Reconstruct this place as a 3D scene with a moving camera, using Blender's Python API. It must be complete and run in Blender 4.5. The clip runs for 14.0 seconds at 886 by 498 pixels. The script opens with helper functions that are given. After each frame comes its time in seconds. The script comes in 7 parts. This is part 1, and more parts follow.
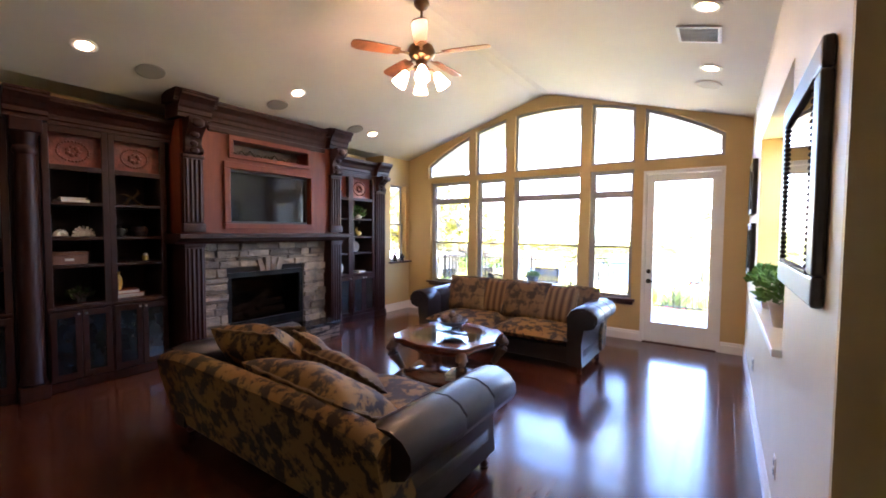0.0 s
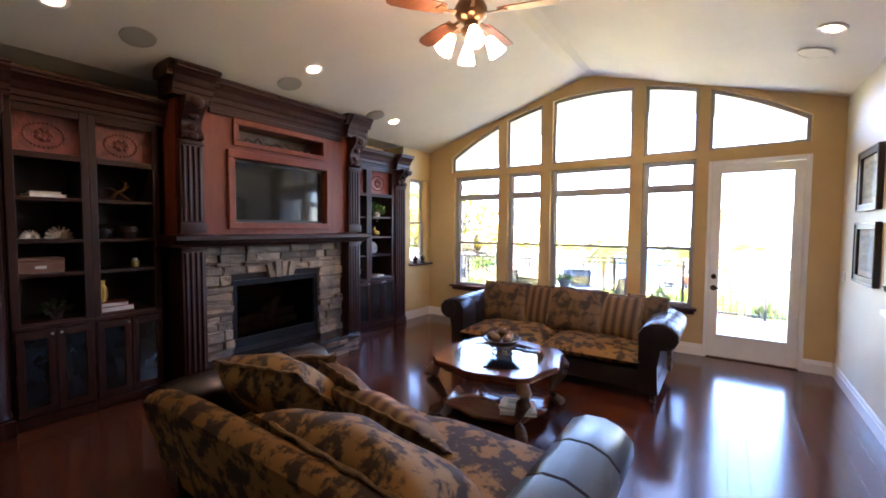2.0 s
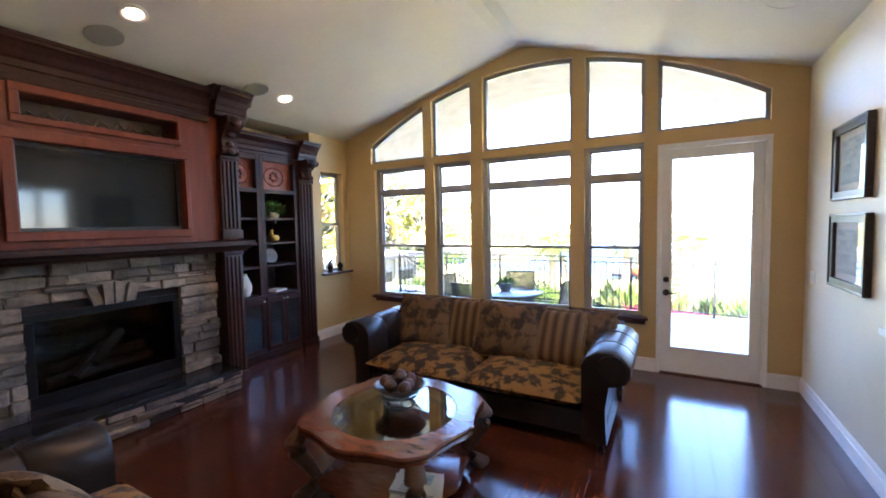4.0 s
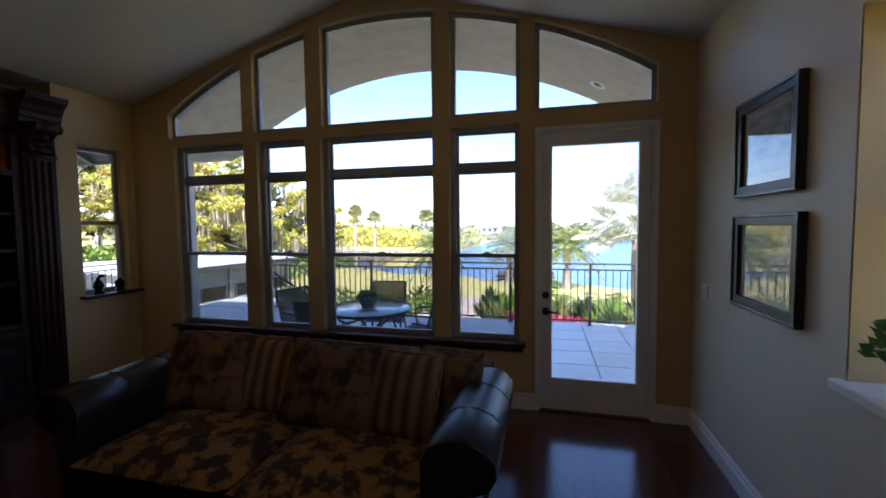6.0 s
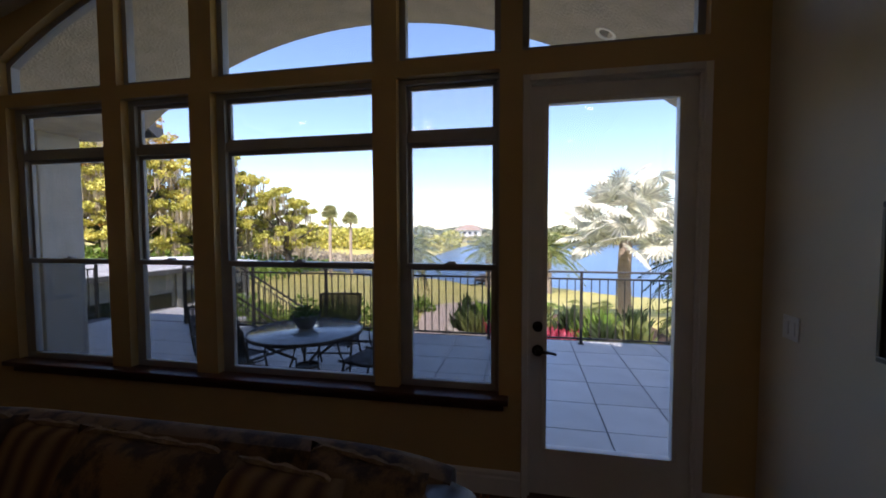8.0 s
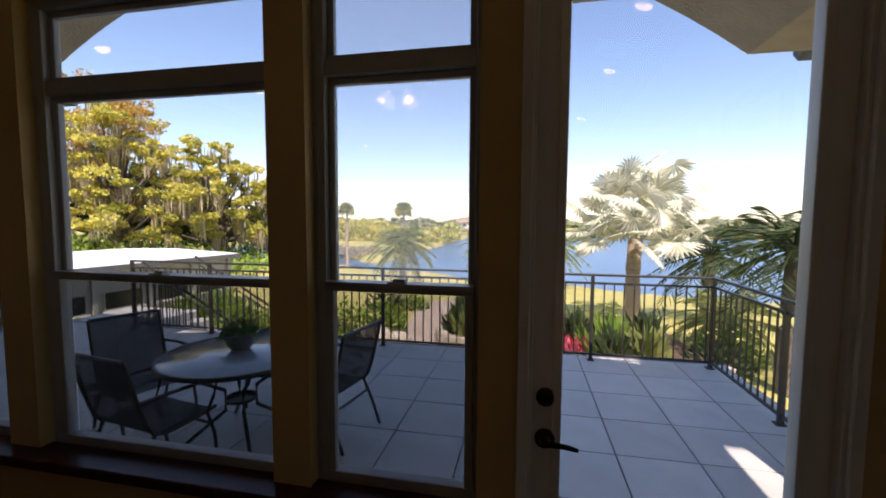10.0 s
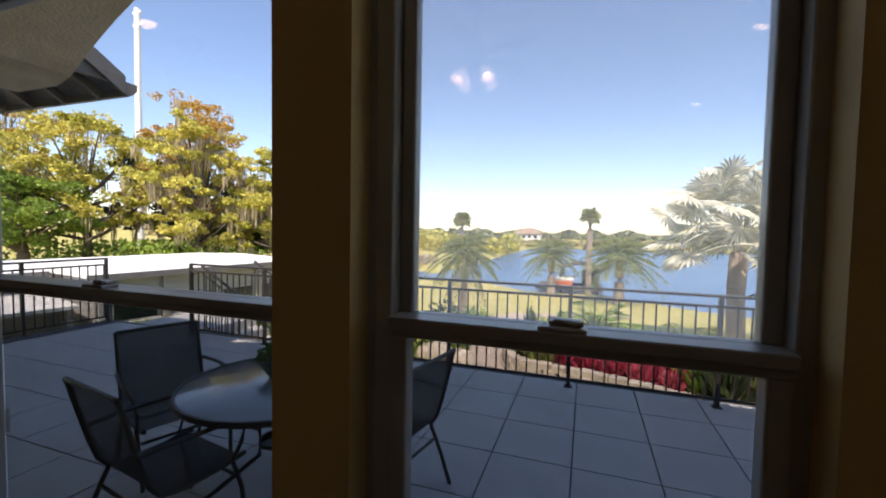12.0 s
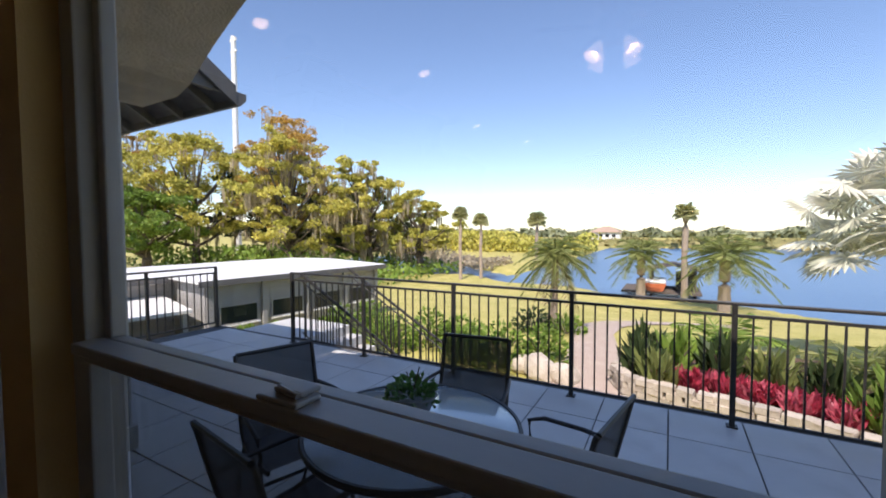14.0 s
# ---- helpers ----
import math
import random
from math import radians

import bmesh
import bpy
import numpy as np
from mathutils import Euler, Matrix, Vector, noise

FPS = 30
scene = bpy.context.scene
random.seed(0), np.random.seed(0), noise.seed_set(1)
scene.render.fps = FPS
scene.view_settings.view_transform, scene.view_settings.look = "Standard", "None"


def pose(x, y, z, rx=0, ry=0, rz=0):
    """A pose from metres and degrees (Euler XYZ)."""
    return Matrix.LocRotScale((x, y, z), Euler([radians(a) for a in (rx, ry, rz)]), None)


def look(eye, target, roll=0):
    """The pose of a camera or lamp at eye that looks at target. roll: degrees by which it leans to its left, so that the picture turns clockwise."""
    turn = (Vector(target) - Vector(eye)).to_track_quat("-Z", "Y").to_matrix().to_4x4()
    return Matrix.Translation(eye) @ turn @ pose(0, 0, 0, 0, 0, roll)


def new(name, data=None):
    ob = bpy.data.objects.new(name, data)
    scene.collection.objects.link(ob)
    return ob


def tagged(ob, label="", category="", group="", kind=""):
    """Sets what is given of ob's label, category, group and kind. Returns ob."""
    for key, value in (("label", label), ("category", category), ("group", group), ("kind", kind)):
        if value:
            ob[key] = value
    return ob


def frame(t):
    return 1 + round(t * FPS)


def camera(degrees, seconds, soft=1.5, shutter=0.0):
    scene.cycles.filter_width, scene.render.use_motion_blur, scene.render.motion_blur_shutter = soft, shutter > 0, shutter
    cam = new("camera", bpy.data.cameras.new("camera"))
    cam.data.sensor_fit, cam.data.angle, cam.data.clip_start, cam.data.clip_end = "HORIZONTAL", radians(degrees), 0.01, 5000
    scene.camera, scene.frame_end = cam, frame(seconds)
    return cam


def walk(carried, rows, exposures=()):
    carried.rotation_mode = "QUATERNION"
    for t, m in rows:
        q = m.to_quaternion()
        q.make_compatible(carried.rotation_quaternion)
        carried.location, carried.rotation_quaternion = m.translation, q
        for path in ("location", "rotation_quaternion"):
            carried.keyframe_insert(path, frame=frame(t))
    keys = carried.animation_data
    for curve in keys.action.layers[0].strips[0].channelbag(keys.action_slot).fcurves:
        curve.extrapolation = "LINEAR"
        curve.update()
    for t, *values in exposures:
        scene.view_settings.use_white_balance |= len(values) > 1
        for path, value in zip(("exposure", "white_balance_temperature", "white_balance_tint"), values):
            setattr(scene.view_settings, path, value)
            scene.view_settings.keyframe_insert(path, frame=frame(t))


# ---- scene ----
cam = camera(95.0, 14.0, soft=1.8)
PATH = [
    (0, (-0.261, -6.617, 1.626), (-1.398, -4.975, 1.535), 0.4),
    (0.5, (-0.447, -6.574, 1.645), (-1.581, -4.929, 1.548), 0.4),
    (1, (-0.654, -6.479, 1.643), (-1.792, -4.838, 1.544), 0.3),
    (1.5, (-0.865, -6.369, 1.672), (-2.005, -4.729, 1.563), 0.3),
    (2, (-1.043, -6.239, 1.644), (-2.187, -4.602, 1.543), 0.3),
    (2.5, (-1.161, -6.036, 1.639), (-2.319, -4.408, 1.538), -0.0),
    (3, (-1.154, -5.756, 1.646), (-2.328, -4.139, 1.547), -0.6),
    (3.5, (-1.115, -5.399, 1.681), (-2.251, -3.757, 1.571), -1.1),
    (4, (-1.161, -5.064, 1.691), (-2.127, -3.317, 1.574), -1.1),
    (4.2, (-1.145, -4.898, 1.699), (-2.04, -3.114, 1.57), -1.2),
    (6.5, (-1.218, -3.364, 1.645), (-1.654, -1.415, 1.543), -0.3),
    (7, (-1.27, -3.041, 1.625), (-1.684, -1.086, 1.529), -0.1),
    (7.5, (-1.283, -2.749, 1.63), (-1.687, -0.793, 1.525), -0.2),
    (8, (-1.251, -2.443, 1.632), (-1.641, -0.484, 1.532), -0.2),
    (8.5, (-1.208, -2.162, 1.64), (-1.601, -0.204, 1.529), -0.3),
    (9, (-1.213, -1.888, 1.629), (-1.591, 0.073, 1.523), 0.0),
    (9.2, (-1.198, -1.787, 1.677), (-1.584, 0.169, 1.524), -0.1),
    (11.3, (-1.47, -0.749, 1.57), (-1.867, 1.209, 1.475), 0.9),
    (11.5, (-1.515, -0.683, 1.574), (-1.976, 1.261, 1.481), 1.1),
    (12, (-1.67, -0.57, 1.557), (-2.333, 1.315, 1.467), 1.0),
    (12.5, (-1.894, -0.546, 1.57), (-2.697, 1.284, 1.482), 1.3),
    (13, (-2.035, -0.439, 1.574), (-2.94, 1.342, 1.48), 0.5),
    (13.5, (-2.224, -0.335, 1.588), (-3.168, 1.425, 1.498), 0.2),
    (14, (-2.345, -0.269, 1.611), (-3.321, 1.475, 1.524), -0.2),
]
EXPOSURES = [(0.0, 4.9, 5900, 26), (2.0, 4.75, 5900, 26), (4.2, 4.3, 5600, 20), (5.0, 3.0, 5600, 20), (6.2, 1.5, 5500, 21), (7.5, 0.95, 5800, 23), (9.2, 0.75, 6700, 24), (11.3, 0.7, 6900, 19), (13.0, 0.75, 6900, 19), (13.6, 0.65, 6900, 19), (14.0, 0.45, 6400, 19)]
walk(cam, [(t, look(eye, target, roll)) for t, eye, target, roll in PATH], EXPOSURES)

# ---- world and sun ----
SUN_EL, SUN_AZ = radians(52), radians(170)  # azimuth clockwise from +y
world = bpy.data.worlds.new("sky")
scene.world = world
world.use_nodes = True
wn = world.node_tree.nodes
sky = wn.new("ShaderNodeTexSky")
sky.sky_type = "NISHITA"
sky.sun_disc = False
sky.sun_elevation, sky.sun_rotation = SUN_EL, SUN_AZ
sky.air_density, sky.dust_density, sky.ozone_density = 1.0, 0.22, 2.6
world.node_tree.links.new(sky.outputs[0], wn["Background"].inputs[0])
wn["Background"].inputs[1].default_value = 0.155
sun_data = bpy.data.lights.new("sun", "SUN")
sun_data.energy, sun_data.angle, sun_data.color = 5.0, radians(0.53), (1.0, 0.93, 0.82)
sun = new("sun", sun_data)
sun_dir = Vector((math.sin(SUN_AZ) * math.cos(SUN_EL), math.cos(SUN_AZ) * math.cos(SUN_EL), math.sin(SUN_EL)))
sun.matrix_world = look(sun_dir * 60, (0, 0, 0))
tagged(sun, kind="structure")


# ---- materials ----
def mat(name, a, b=None, scale=6.0, rough=0.5, metal=0.0, bump=0.0, fine=60.0, stretch=(1, 1, 1), mix=(0.35, 0.65), spread=0.0, coat=0.0, rough2=None, kind="noise", spec=0.5, thin=0.0):
    """A surface of two colours a and b mixed by noise at two scales, with fine relief."""
    m = bpy.data.materials.new(name)
    m.use_nodes = True
    n, l = m.node_tree.nodes, m.node_tree.links
    p = n["Principled BSDF"]
    p.inputs["Roughness"].default_value, p.inputs["Metallic"].default_value = rough, metal
    p.inputs["Coat Weight"].default_value, p.inputs["Coat Roughness"].default_value = coat, 0.12
    p.inputs["Specular IOR Level"].default_value = spec
    b = b or tuple(v * 0.8 for v in a)
    tc = n.new("ShaderNodeTexCoord")
    mp = n.new("ShaderNodeMapping")
    mp.inputs["Scale"].default_value = stretch
    l.new(tc.outputs["Object"], mp.inputs[0])
    big = n.new("ShaderNodeTexNoise") if kind == "noise" else n.new("ShaderNodeTexVoronoi")
    big.inputs["Scale"].default_value = scale
    if kind == "noise":
        big.inputs["Detail"].default_value = 5
        big.inputs["Roughness"].default_value = 0.62
    l.new(mp.outputs[0], big.inputs["Vector"])
    small = n.new("ShaderNodeTexNoise")
    small.inputs["Scale"].default_value, small.inputs["Detail"].default_value = fine, 3
    l.new(mp.outputs[0], small.inputs["Vector"])
    ramp = n.new("ShaderNodeMapRange")
    ramp.inputs["From Min"].default_value, ramp.inputs["From Max"].default_value = mix
    l.new(big.outputs[0], ramp.inputs["Value"])
    add = n.new("ShaderNodeMath")
    add.operation = "MULTIPLY_ADD"
    add.inputs[1].default_value, add.inputs[2].default_value = 0.3, -0.15
    l.new(small.outputs[0], add.inputs[0])
    tot = n.new("ShaderNodeMath")
    tot.use_clamp = True
    l.new(ramp.outputs[0], tot.inputs[0])
    l.new(add.outputs[0], tot.inputs[1])
    col = n.new("ShaderNodeMix")
    col.data_type = "RGBA"
    col.inputs["A"].default_value, col.inputs["B"].default_value = (*a, 1), (*b, 1)
    l.new(tot.outputs[0], col.inputs["Factor"])
    out = col.outputs["Result"]
    if spread:
        info = n.new("ShaderNodeObjectInfo")
        geo = n.new("ShaderNodeNewGeometry")
        sm = n.new("ShaderNodeMath")
        l.new(info.outputs["Random"], sm.inputs[0])
        l.new(geo.outputs["Random Per Island"], sm.inputs[1])
        fr = n.new("ShaderNodeMath")
        fr.operation = "FRACT"
        l.new(sm.outputs[0], fr.inputs[0])
        rg = n.new("ShaderNodeMapRange")
        rg.inputs["To Min"].default_value, rg.inputs["To Max"].default_value = 1 - spread, 1 + spread
        l.new(fr.outputs[0], rg.inputs["Value"])
        hs = n.new("ShaderNodeHueSaturation")
        l.new(rg.outputs[0], hs.inputs["Value"])
        l.new(out, hs.inputs["Color"])
        out = hs.outputs[0]
    l.new(out, p.inputs["Base Color"])
    if thin:
        tl, mx = n.new("ShaderNodeBsdfTranslucent"), n.new("ShaderNodeMixShader")
        mx.inputs[0].default_value = thin
        l.new(out, tl.inputs[0])
        l.new(p.outputs[0], mx.inputs[1])
        l.new(tl.outputs[0], mx.inputs[2])
        l.new(mx.outputs[0], n["Material Output"].inputs[0])
    if rough2 is not None:
        rr = n.new("ShaderNodeMapRange")
        rr.inputs["To Min"].default_value, rr.inputs["To Max"].default_value = rough, rough2
        l.new(tot.outputs[0], rr.inputs["Value"])
        l.new(rr.outputs[0], p.inputs["Roughness"])
    if bump:
        bp = n.new("ShaderNodeBump")
        bp.inputs["Strength"].default_value, bp.inputs["Distance"].default_value = min(1, bump), 0.01
        l.new(small.outputs[0], bp.inputs["Height"])
        l.new(bp.outputs[0], p.inputs["Normal"])
    return m


def glass_mat(name, tint=(1, 1, 1), rough=0.0, gloss=0.04):
    m = bpy.data.materials.new(name)
    m.use_nodes = True
    n, l = m.node_tree.nodes, m.node_tree.links
    n.remove(n["Principled BSDF"])
    tr, gl, lw, mx = n.new("ShaderNodeBsdfTransparent"), n.new("ShaderNodeBsdfGlossy"), n.new("ShaderNodeLayerWeight"), n.new("ShaderNodeMixShader")
    tr.inputs[0].default_value = (*tint, 1)
    gl.inputs["Roughness"].default_value = rough
    pw, ad = n.new("ShaderNodeMath"), n.new("ShaderNodeMath")
    pw.operation, pw.inputs[1].default_value = "POWER", 5.0
    ad.operation, ad.inputs[1].default_value, ad.inputs[2].default_value = "MULTIPLY_ADD", 0.5, gloss
    l.new(lw.outputs["Facing"], pw.inputs[0])
    l.new(pw.outputs[0], ad.inputs[0])
    l.new(ad.outputs[0], mx.inputs[0])
    l.new(tr.outputs[0], mx.inputs[1])
    l.new(gl.outputs[0], mx.inputs[2])
    l.new(mx.outputs[0], n["Material Output"].inputs[0])
    return m


def glow(name, colour, power):
    m = bpy.data.materials.new(name)
    m.use_nodes = True
    p = m.node_tree.nodes["Principled BSDF"]
    p.inputs["Base Color"].default_value = (0.9, 0.9, 0.9, 1)
    p.inputs["Emission Color"].default_value = (*colour, 1)
    p.inputs["Emission Strength"].default_value = power
    return m


M_YELLOW = mat("yellow wall paint", (0.56, 0.39, 0.165), (0.52, 0.365, 0.155), 1.5, 0.55, bump=0.12, fine=160)
M_CREAM = mat("cream wall paint", (0.66, 0.59, 0.45), (0.62, 0.555, 0.425), 1.5, 0.5, bump=0.12, fine=160)
M_CEIL = mat("ceiling paint", (0.70, 0.645, 0.55), (0.66, 0.61, 0.52), 1.2, 0.7, bump=0.15, fine=120)
M_WHITE = mat("white gloss paint", (0.80, 0.79, 0.76), (0.75, 0.74, 0.71), 3, 0.35, bump=0.03)
# white vinyl; its backlit shade is put into this grey base colour
M_VINYL = mat("white window vinyl dimmed by shade", (0.34, 0.34, 0.338), (0.30, 0.30, 0.297), 4, 0.35, bump=0.03)
M_GLASS = glass_mat("window glass")
# window glass with a pale translucent film mixed in, for a milky pane
M_HAZY = M_GLASS.copy()
M_HAZY.name = "hazy window glass"
dn, dl = M_HAZY.node_tree.nodes, M_HAZY.node_tree.links
film, blend = dn.new("ShaderNodeBsdfTranslucent"), dn.new("ShaderNodeMixShader")
film.inputs[0].default_value, blend.inputs[0].default_value = (0.9, 0.9, 0.92, 1), 0.16
clean = dn["Material Output"].inputs[0].links[0].from_socket
dl.new(clean, blend.inputs[1])
dl.new(film.outputs[0], blend.inputs[2])
dl.new(blend.outputs[0], dn["Material Output"].inputs[0])
M_STUCCO = mat("tan stucco", (0.50, 0.44, 0.36), (0.40, 0.35, 0.28), 5, 0.9, bump=0.8, fine=45)
M_FLOOR = mat("dark red hardwood", (0.095, 0.026, 0.013), (0.052, 0.014, 0.008), 3.0, 0.14, coat=0.5, bump=0.04, fine=40, stretch=(8, 0.7, 1), spread=0.16, rough2=0.2)
M_WOODGAP = mat("dark gap", (0.012, 0.006, 0.004), rough=0.8)
M_DARKWOOD = mat("dark cherry wood", (0.036, 0.010, 0.006), (0.018, 0.006, 0.0045), 4.0, 0.42, spec=0.2, bump=0.06, fine=50, stretch=(6, 6, 0.7))
M_REDWOOD = mat("red cherry panel", (0.165, 0.036, 0.014), (0.115, 0.024, 0.010), 3.0, 0.4, spec=0.22, bump=0.05, fine=50, stretch=(6, 6, 0.7))
M_SILL = mat("dark stained sill", (0.075, 0.028, 0.018), (0.05, 0.018, 0.012), 5, 0.3, bump=0.04)
def woven(name, colour, cover):
    """A fine open weave: threads cover a part of the surface, the rest is clear."""
    m = bpy.data.materials.new(name)
    m.use_nodes = True
    n, l = m.node_tree.nodes, m.node_tree.links
    p = n["Principled BSDF"]
    clear, mx = n.new("ShaderNodeBsdfTransparent"), n.new("ShaderNodeMixShader")
    mx.inputs[0].default_value = cover
    p.inputs["Base Color"].default_value, p.inputs["Roughness"].default_value = (*colour, 1), 0.7
    l.new(clear.outputs[0], mx.inputs[1])
    l.new(p.outputs[0], mx.inputs[2])
    l.new(mx.outputs[0], n["Material Output"].inputs[0])
    return m


M_INSECT = woven("insect screen", (0.03, 0.03, 0.032), 0.34)
M_TILE = mat("grey terrace tile", (0.60, 0.59, 0.565), (0.50, 0.49, 0.47), 2.5, 0.42, bump=0.1, fine=30, spread=0.06)
M_GROUT = mat("grey grout", (0.12, 0.117, 0.112), rough=0.9)
M_IRON = mat("dark bronze iron", (0.022, 0.020, 0.018), (0.03, 0.027, 0.024), 8, 0.4, bump=0.05)
M_GRASS = mat("lawn", (0.33, 0.31, 0.07), (0.52, 0.44, 0.15), 0.8, 0.9, bump=0.6, fine=25, mix=(0.3, 0.7))
M_WATER = mat("river water", (0.085, 0.165, 0.29), (0.065, 0.135, 0.25), 0.03, 0.3, bump=0.5, fine=0.9, stretch=(1, 2.2, 1), spec=0.22)


# ---- building helpers ----
def box(bm, x0, x1, y0, y1, z0, z1, bevel=0.0):
    m = Matrix.Translation(((x0 + x1) / 2, (y0 + y1) / 2, (z0 + z1) / 2)) @ Matrix.Diagonal((abs(x1 - x0), abs(y1 - y0), abs(z1 - z0), 1))
    vs = bmesh.ops.create_cube(bm, size=1, matrix=m)["verts"]
    if bevel:
        es = list({e for v in vs for e in v.link_edges})
        bmesh.ops.bevel(bm, geom=es, offset=bevel, segments=2, affect="EDGES", profile=0.5)


def cyl(bm, p, q, r0, r1=None, seg=12, cap=True):
    """A round bar from p to q."""
    p, q = Vector(p), Vector(q)
    d = q - p
    m = Matrix.Translation((p + q) / 2) @ d.to_track_quat("Z", "Y").to_matrix().to_4x4()
    bmesh.ops.create_cone(bm, cap_ends=cap, segments=seg, radius1=r0, radius2=r0 if r1 is None else r1, depth=d.length, matrix=m)


def lathe(bm, prof, seg=24, m=None):
    """A turned solid from a profile of (radius, height)."""
    m = m or Matrix()
    rings = [[bm.verts.new(m @ Vector((r * math.cos(2 * math.pi * k / seg), r * math.sin(2 * math.pi * k / seg), z))) for k in range(seg)] for r, z in prof]
    for a, b in zip(rings, rings[1:]):
        for k in range(seg):
            bm.faces.new((a[k], a[(k + 1) % seg], b[(k + 1) % seg], b[k]))
    for ring, flip in ((rings[0], True), (rings[-1], False)):
        bm.faces.new(ring[::-1] if flip else ring)


def prism(bm, pts, lo, hi, axis="y"):
    """A solid from an outline swept along an axis: pts are (x, z) for y, (y, z) for x, (x, y) for z."""
    def at(p, h):
        return {"y": (p[0], h, p[1]), "x": (h, p[0], p[1]), "z": (p[0], p[1], h)}[axis]
    a = [bm.verts.new(at(p, lo)) for p in pts]
    b = [bm.verts.new(at(p, hi)) for p in pts]
    n = len(pts)
    bm.faces.new(a[::-1])
    bm.faces.new(b)
    for k in range(n):
        bm.faces.new((a[k], a[(k + 1) % n], b[(k + 1) % n], b[k]))


def tube(bm, pts, r, seg=8):
    """A round bar bent through points; r is one radius or one for each point."""
    pts = [Vector(p) for p in pts]
    rings = []
    for k, p in enumerate(pts):
        d = (pts[min(k + 1, len(pts) - 1)] - pts[max(k - 1, 0)]).normalized()
        q = d.to_track_quat("Z", "Y")
        rr = r[k] if isinstance(r, (list, tuple)) else r
        rings.append([bm.verts.new(p + q @ Vector((rr * math.cos(2 * math.pi * j / seg), rr * math.sin(2 * math.pi * j / seg), 0))) for j in range(seg)])
    for a, b in zip(rings, rings[1:]):
        for j in range(seg):
            bm.faces.new((a[j], a[(j + 1) % seg], b[(j + 1) % seg], b[j]))
    bm.faces.new(rings[0][::-1])
    bm.faces.new(rings[-1])


def finish(bm, name, material, smooth=False):
    bmesh.ops.recalc_face_normals(bm, faces=bm.faces[:])
    me = bpy.data.meshes.new(name)
    bm.to_mesh(me)
    bm.free()
    for m in material if isinstance(material, (list, tuple)) else [material]:
        me.materials.append(m)
    if smooth:
        for p in me.polygons:
            p.use_smooth = True
        me.set_sharp_from_angle(angle=radians(38))
    return me


def part(name, bm, material, parent=None, label="", smooth=False):
    """Links a bmesh as one mesh object under a thing or a part."""
    ob = new(name, finish(bm, name, material, smooth))
    if parent is not None:
        ob.parent = parent
    if label:
        ob["label"] = label
    return ob


def thing(name, m, label, category, group=""):
    ob = new(name)
    ob.empty_display_size = 0.1
    ob.matrix_world = m
    ob.matrix_basis = m
    return tagged(ob, label, category, group)


def solid(name, bm, material, label, category, group="", kind="", smooth=False):
    return tagged(part(name, bm, material, None, "", smooth), label, category, group, kind)


def setting(name, bm, material, label=""):
    return tagged(part(name, bm, material), label or name.replace("_", " "), name.split("_")[0], "", "structure")


# ================= the room =================
RIDGE_X, RIDGE_Z, SLOPE = -2.8, 3.90, 0.285
WALL_T = 0.125


def ceil_z(x):
    return RIDGE_Z - SLOPE * abs(x - RIDGE_X)


def arc_z(x, grow=0.0):
    return -0.83 + math.sqrt((4.46 + grow) ** 2 - (x + 2.72) ** 2)


def porch_z(x):
    return -0.91 + math.sqrt(4.6 ** 2 - (x + 2.79) ** 2)


# floor slab; the boards are laid on it at the end of the file
bm = bmesh.new()
box(bm, -6.4, 0.32, -10.2, 0.0, -0.3, -0.012)
box(bm, 0.32, 3.2, -10.2, -4.95, -0.3, -0.012)
bmesh.ops.remove_doubles(bm, verts=bm.verts[:], dist=0.0005)
floor = setting("floor", bm, M_WOODGAP, "dark red glossy hardwood floor")

# ceiling: two slopes, and flat over the far hall
bm = bmesh.new()
prism(bm, [(-6.4, ceil_z(-5.72)), (-5.72, ceil_z(-5.72)), (RIDGE_X - 0.12, RIDGE_Z - 0.022), (RIDGE_X, RIDGE_Z - 0.008), (RIDGE_X + 0.12, RIDGE_Z - 0.022), (0.25, ceil_z(0.25)), (0.25, ceil_z(0.25) + 0.12), (RIDGE_X, RIDGE_Z + 0.12), (-5.72, ceil_z(-5.72) + 0.12), (-6.4, ceil_z(-5.72) + 0.12)], -10.2, 0.2)
box(bm, 0.25, 3.4, -10.2, -4.95, 2.95, 3.1)
ceiling = setting("ceiling", bm, M_CEIL, "cream vaulted ceiling with two shallow slopes")

# window wall: strips between and round the openings
LOW = [(-5.15, -4.25), (-4.085, -3.52), (-3.35, -2.188), (-2.03, -1.395)]
GLASS = [(-5.05, -4.306), (-4.005, -3.531), (-3.26, -2.217), (-1.955, -1.443)]
ARCH = [(-5.21, -4.255), (-4.115, -3.497), (-3.328, -2.169), (-2.023, -1.39), (-1.265, -0.286)]
SILL_Z, HEAD_Z, ARCH_Z = 0.615, 2.565, 2.66
DOOR = (-1.235, -0.295, 2.49)
cuts = sorted({v for a in LOW + ARCH for v in a} | {DOOR[0], DOOR[1], -5.92, 0.0})
fine = []
for a, b in zip(cuts, cuts[1:]):
    n = max(1, int((b - a) / 0.09))
    fine += [a + (b - a) * k / n for k in range(n)]
fine.append(cuts[-1])
bm = bmesh.new()
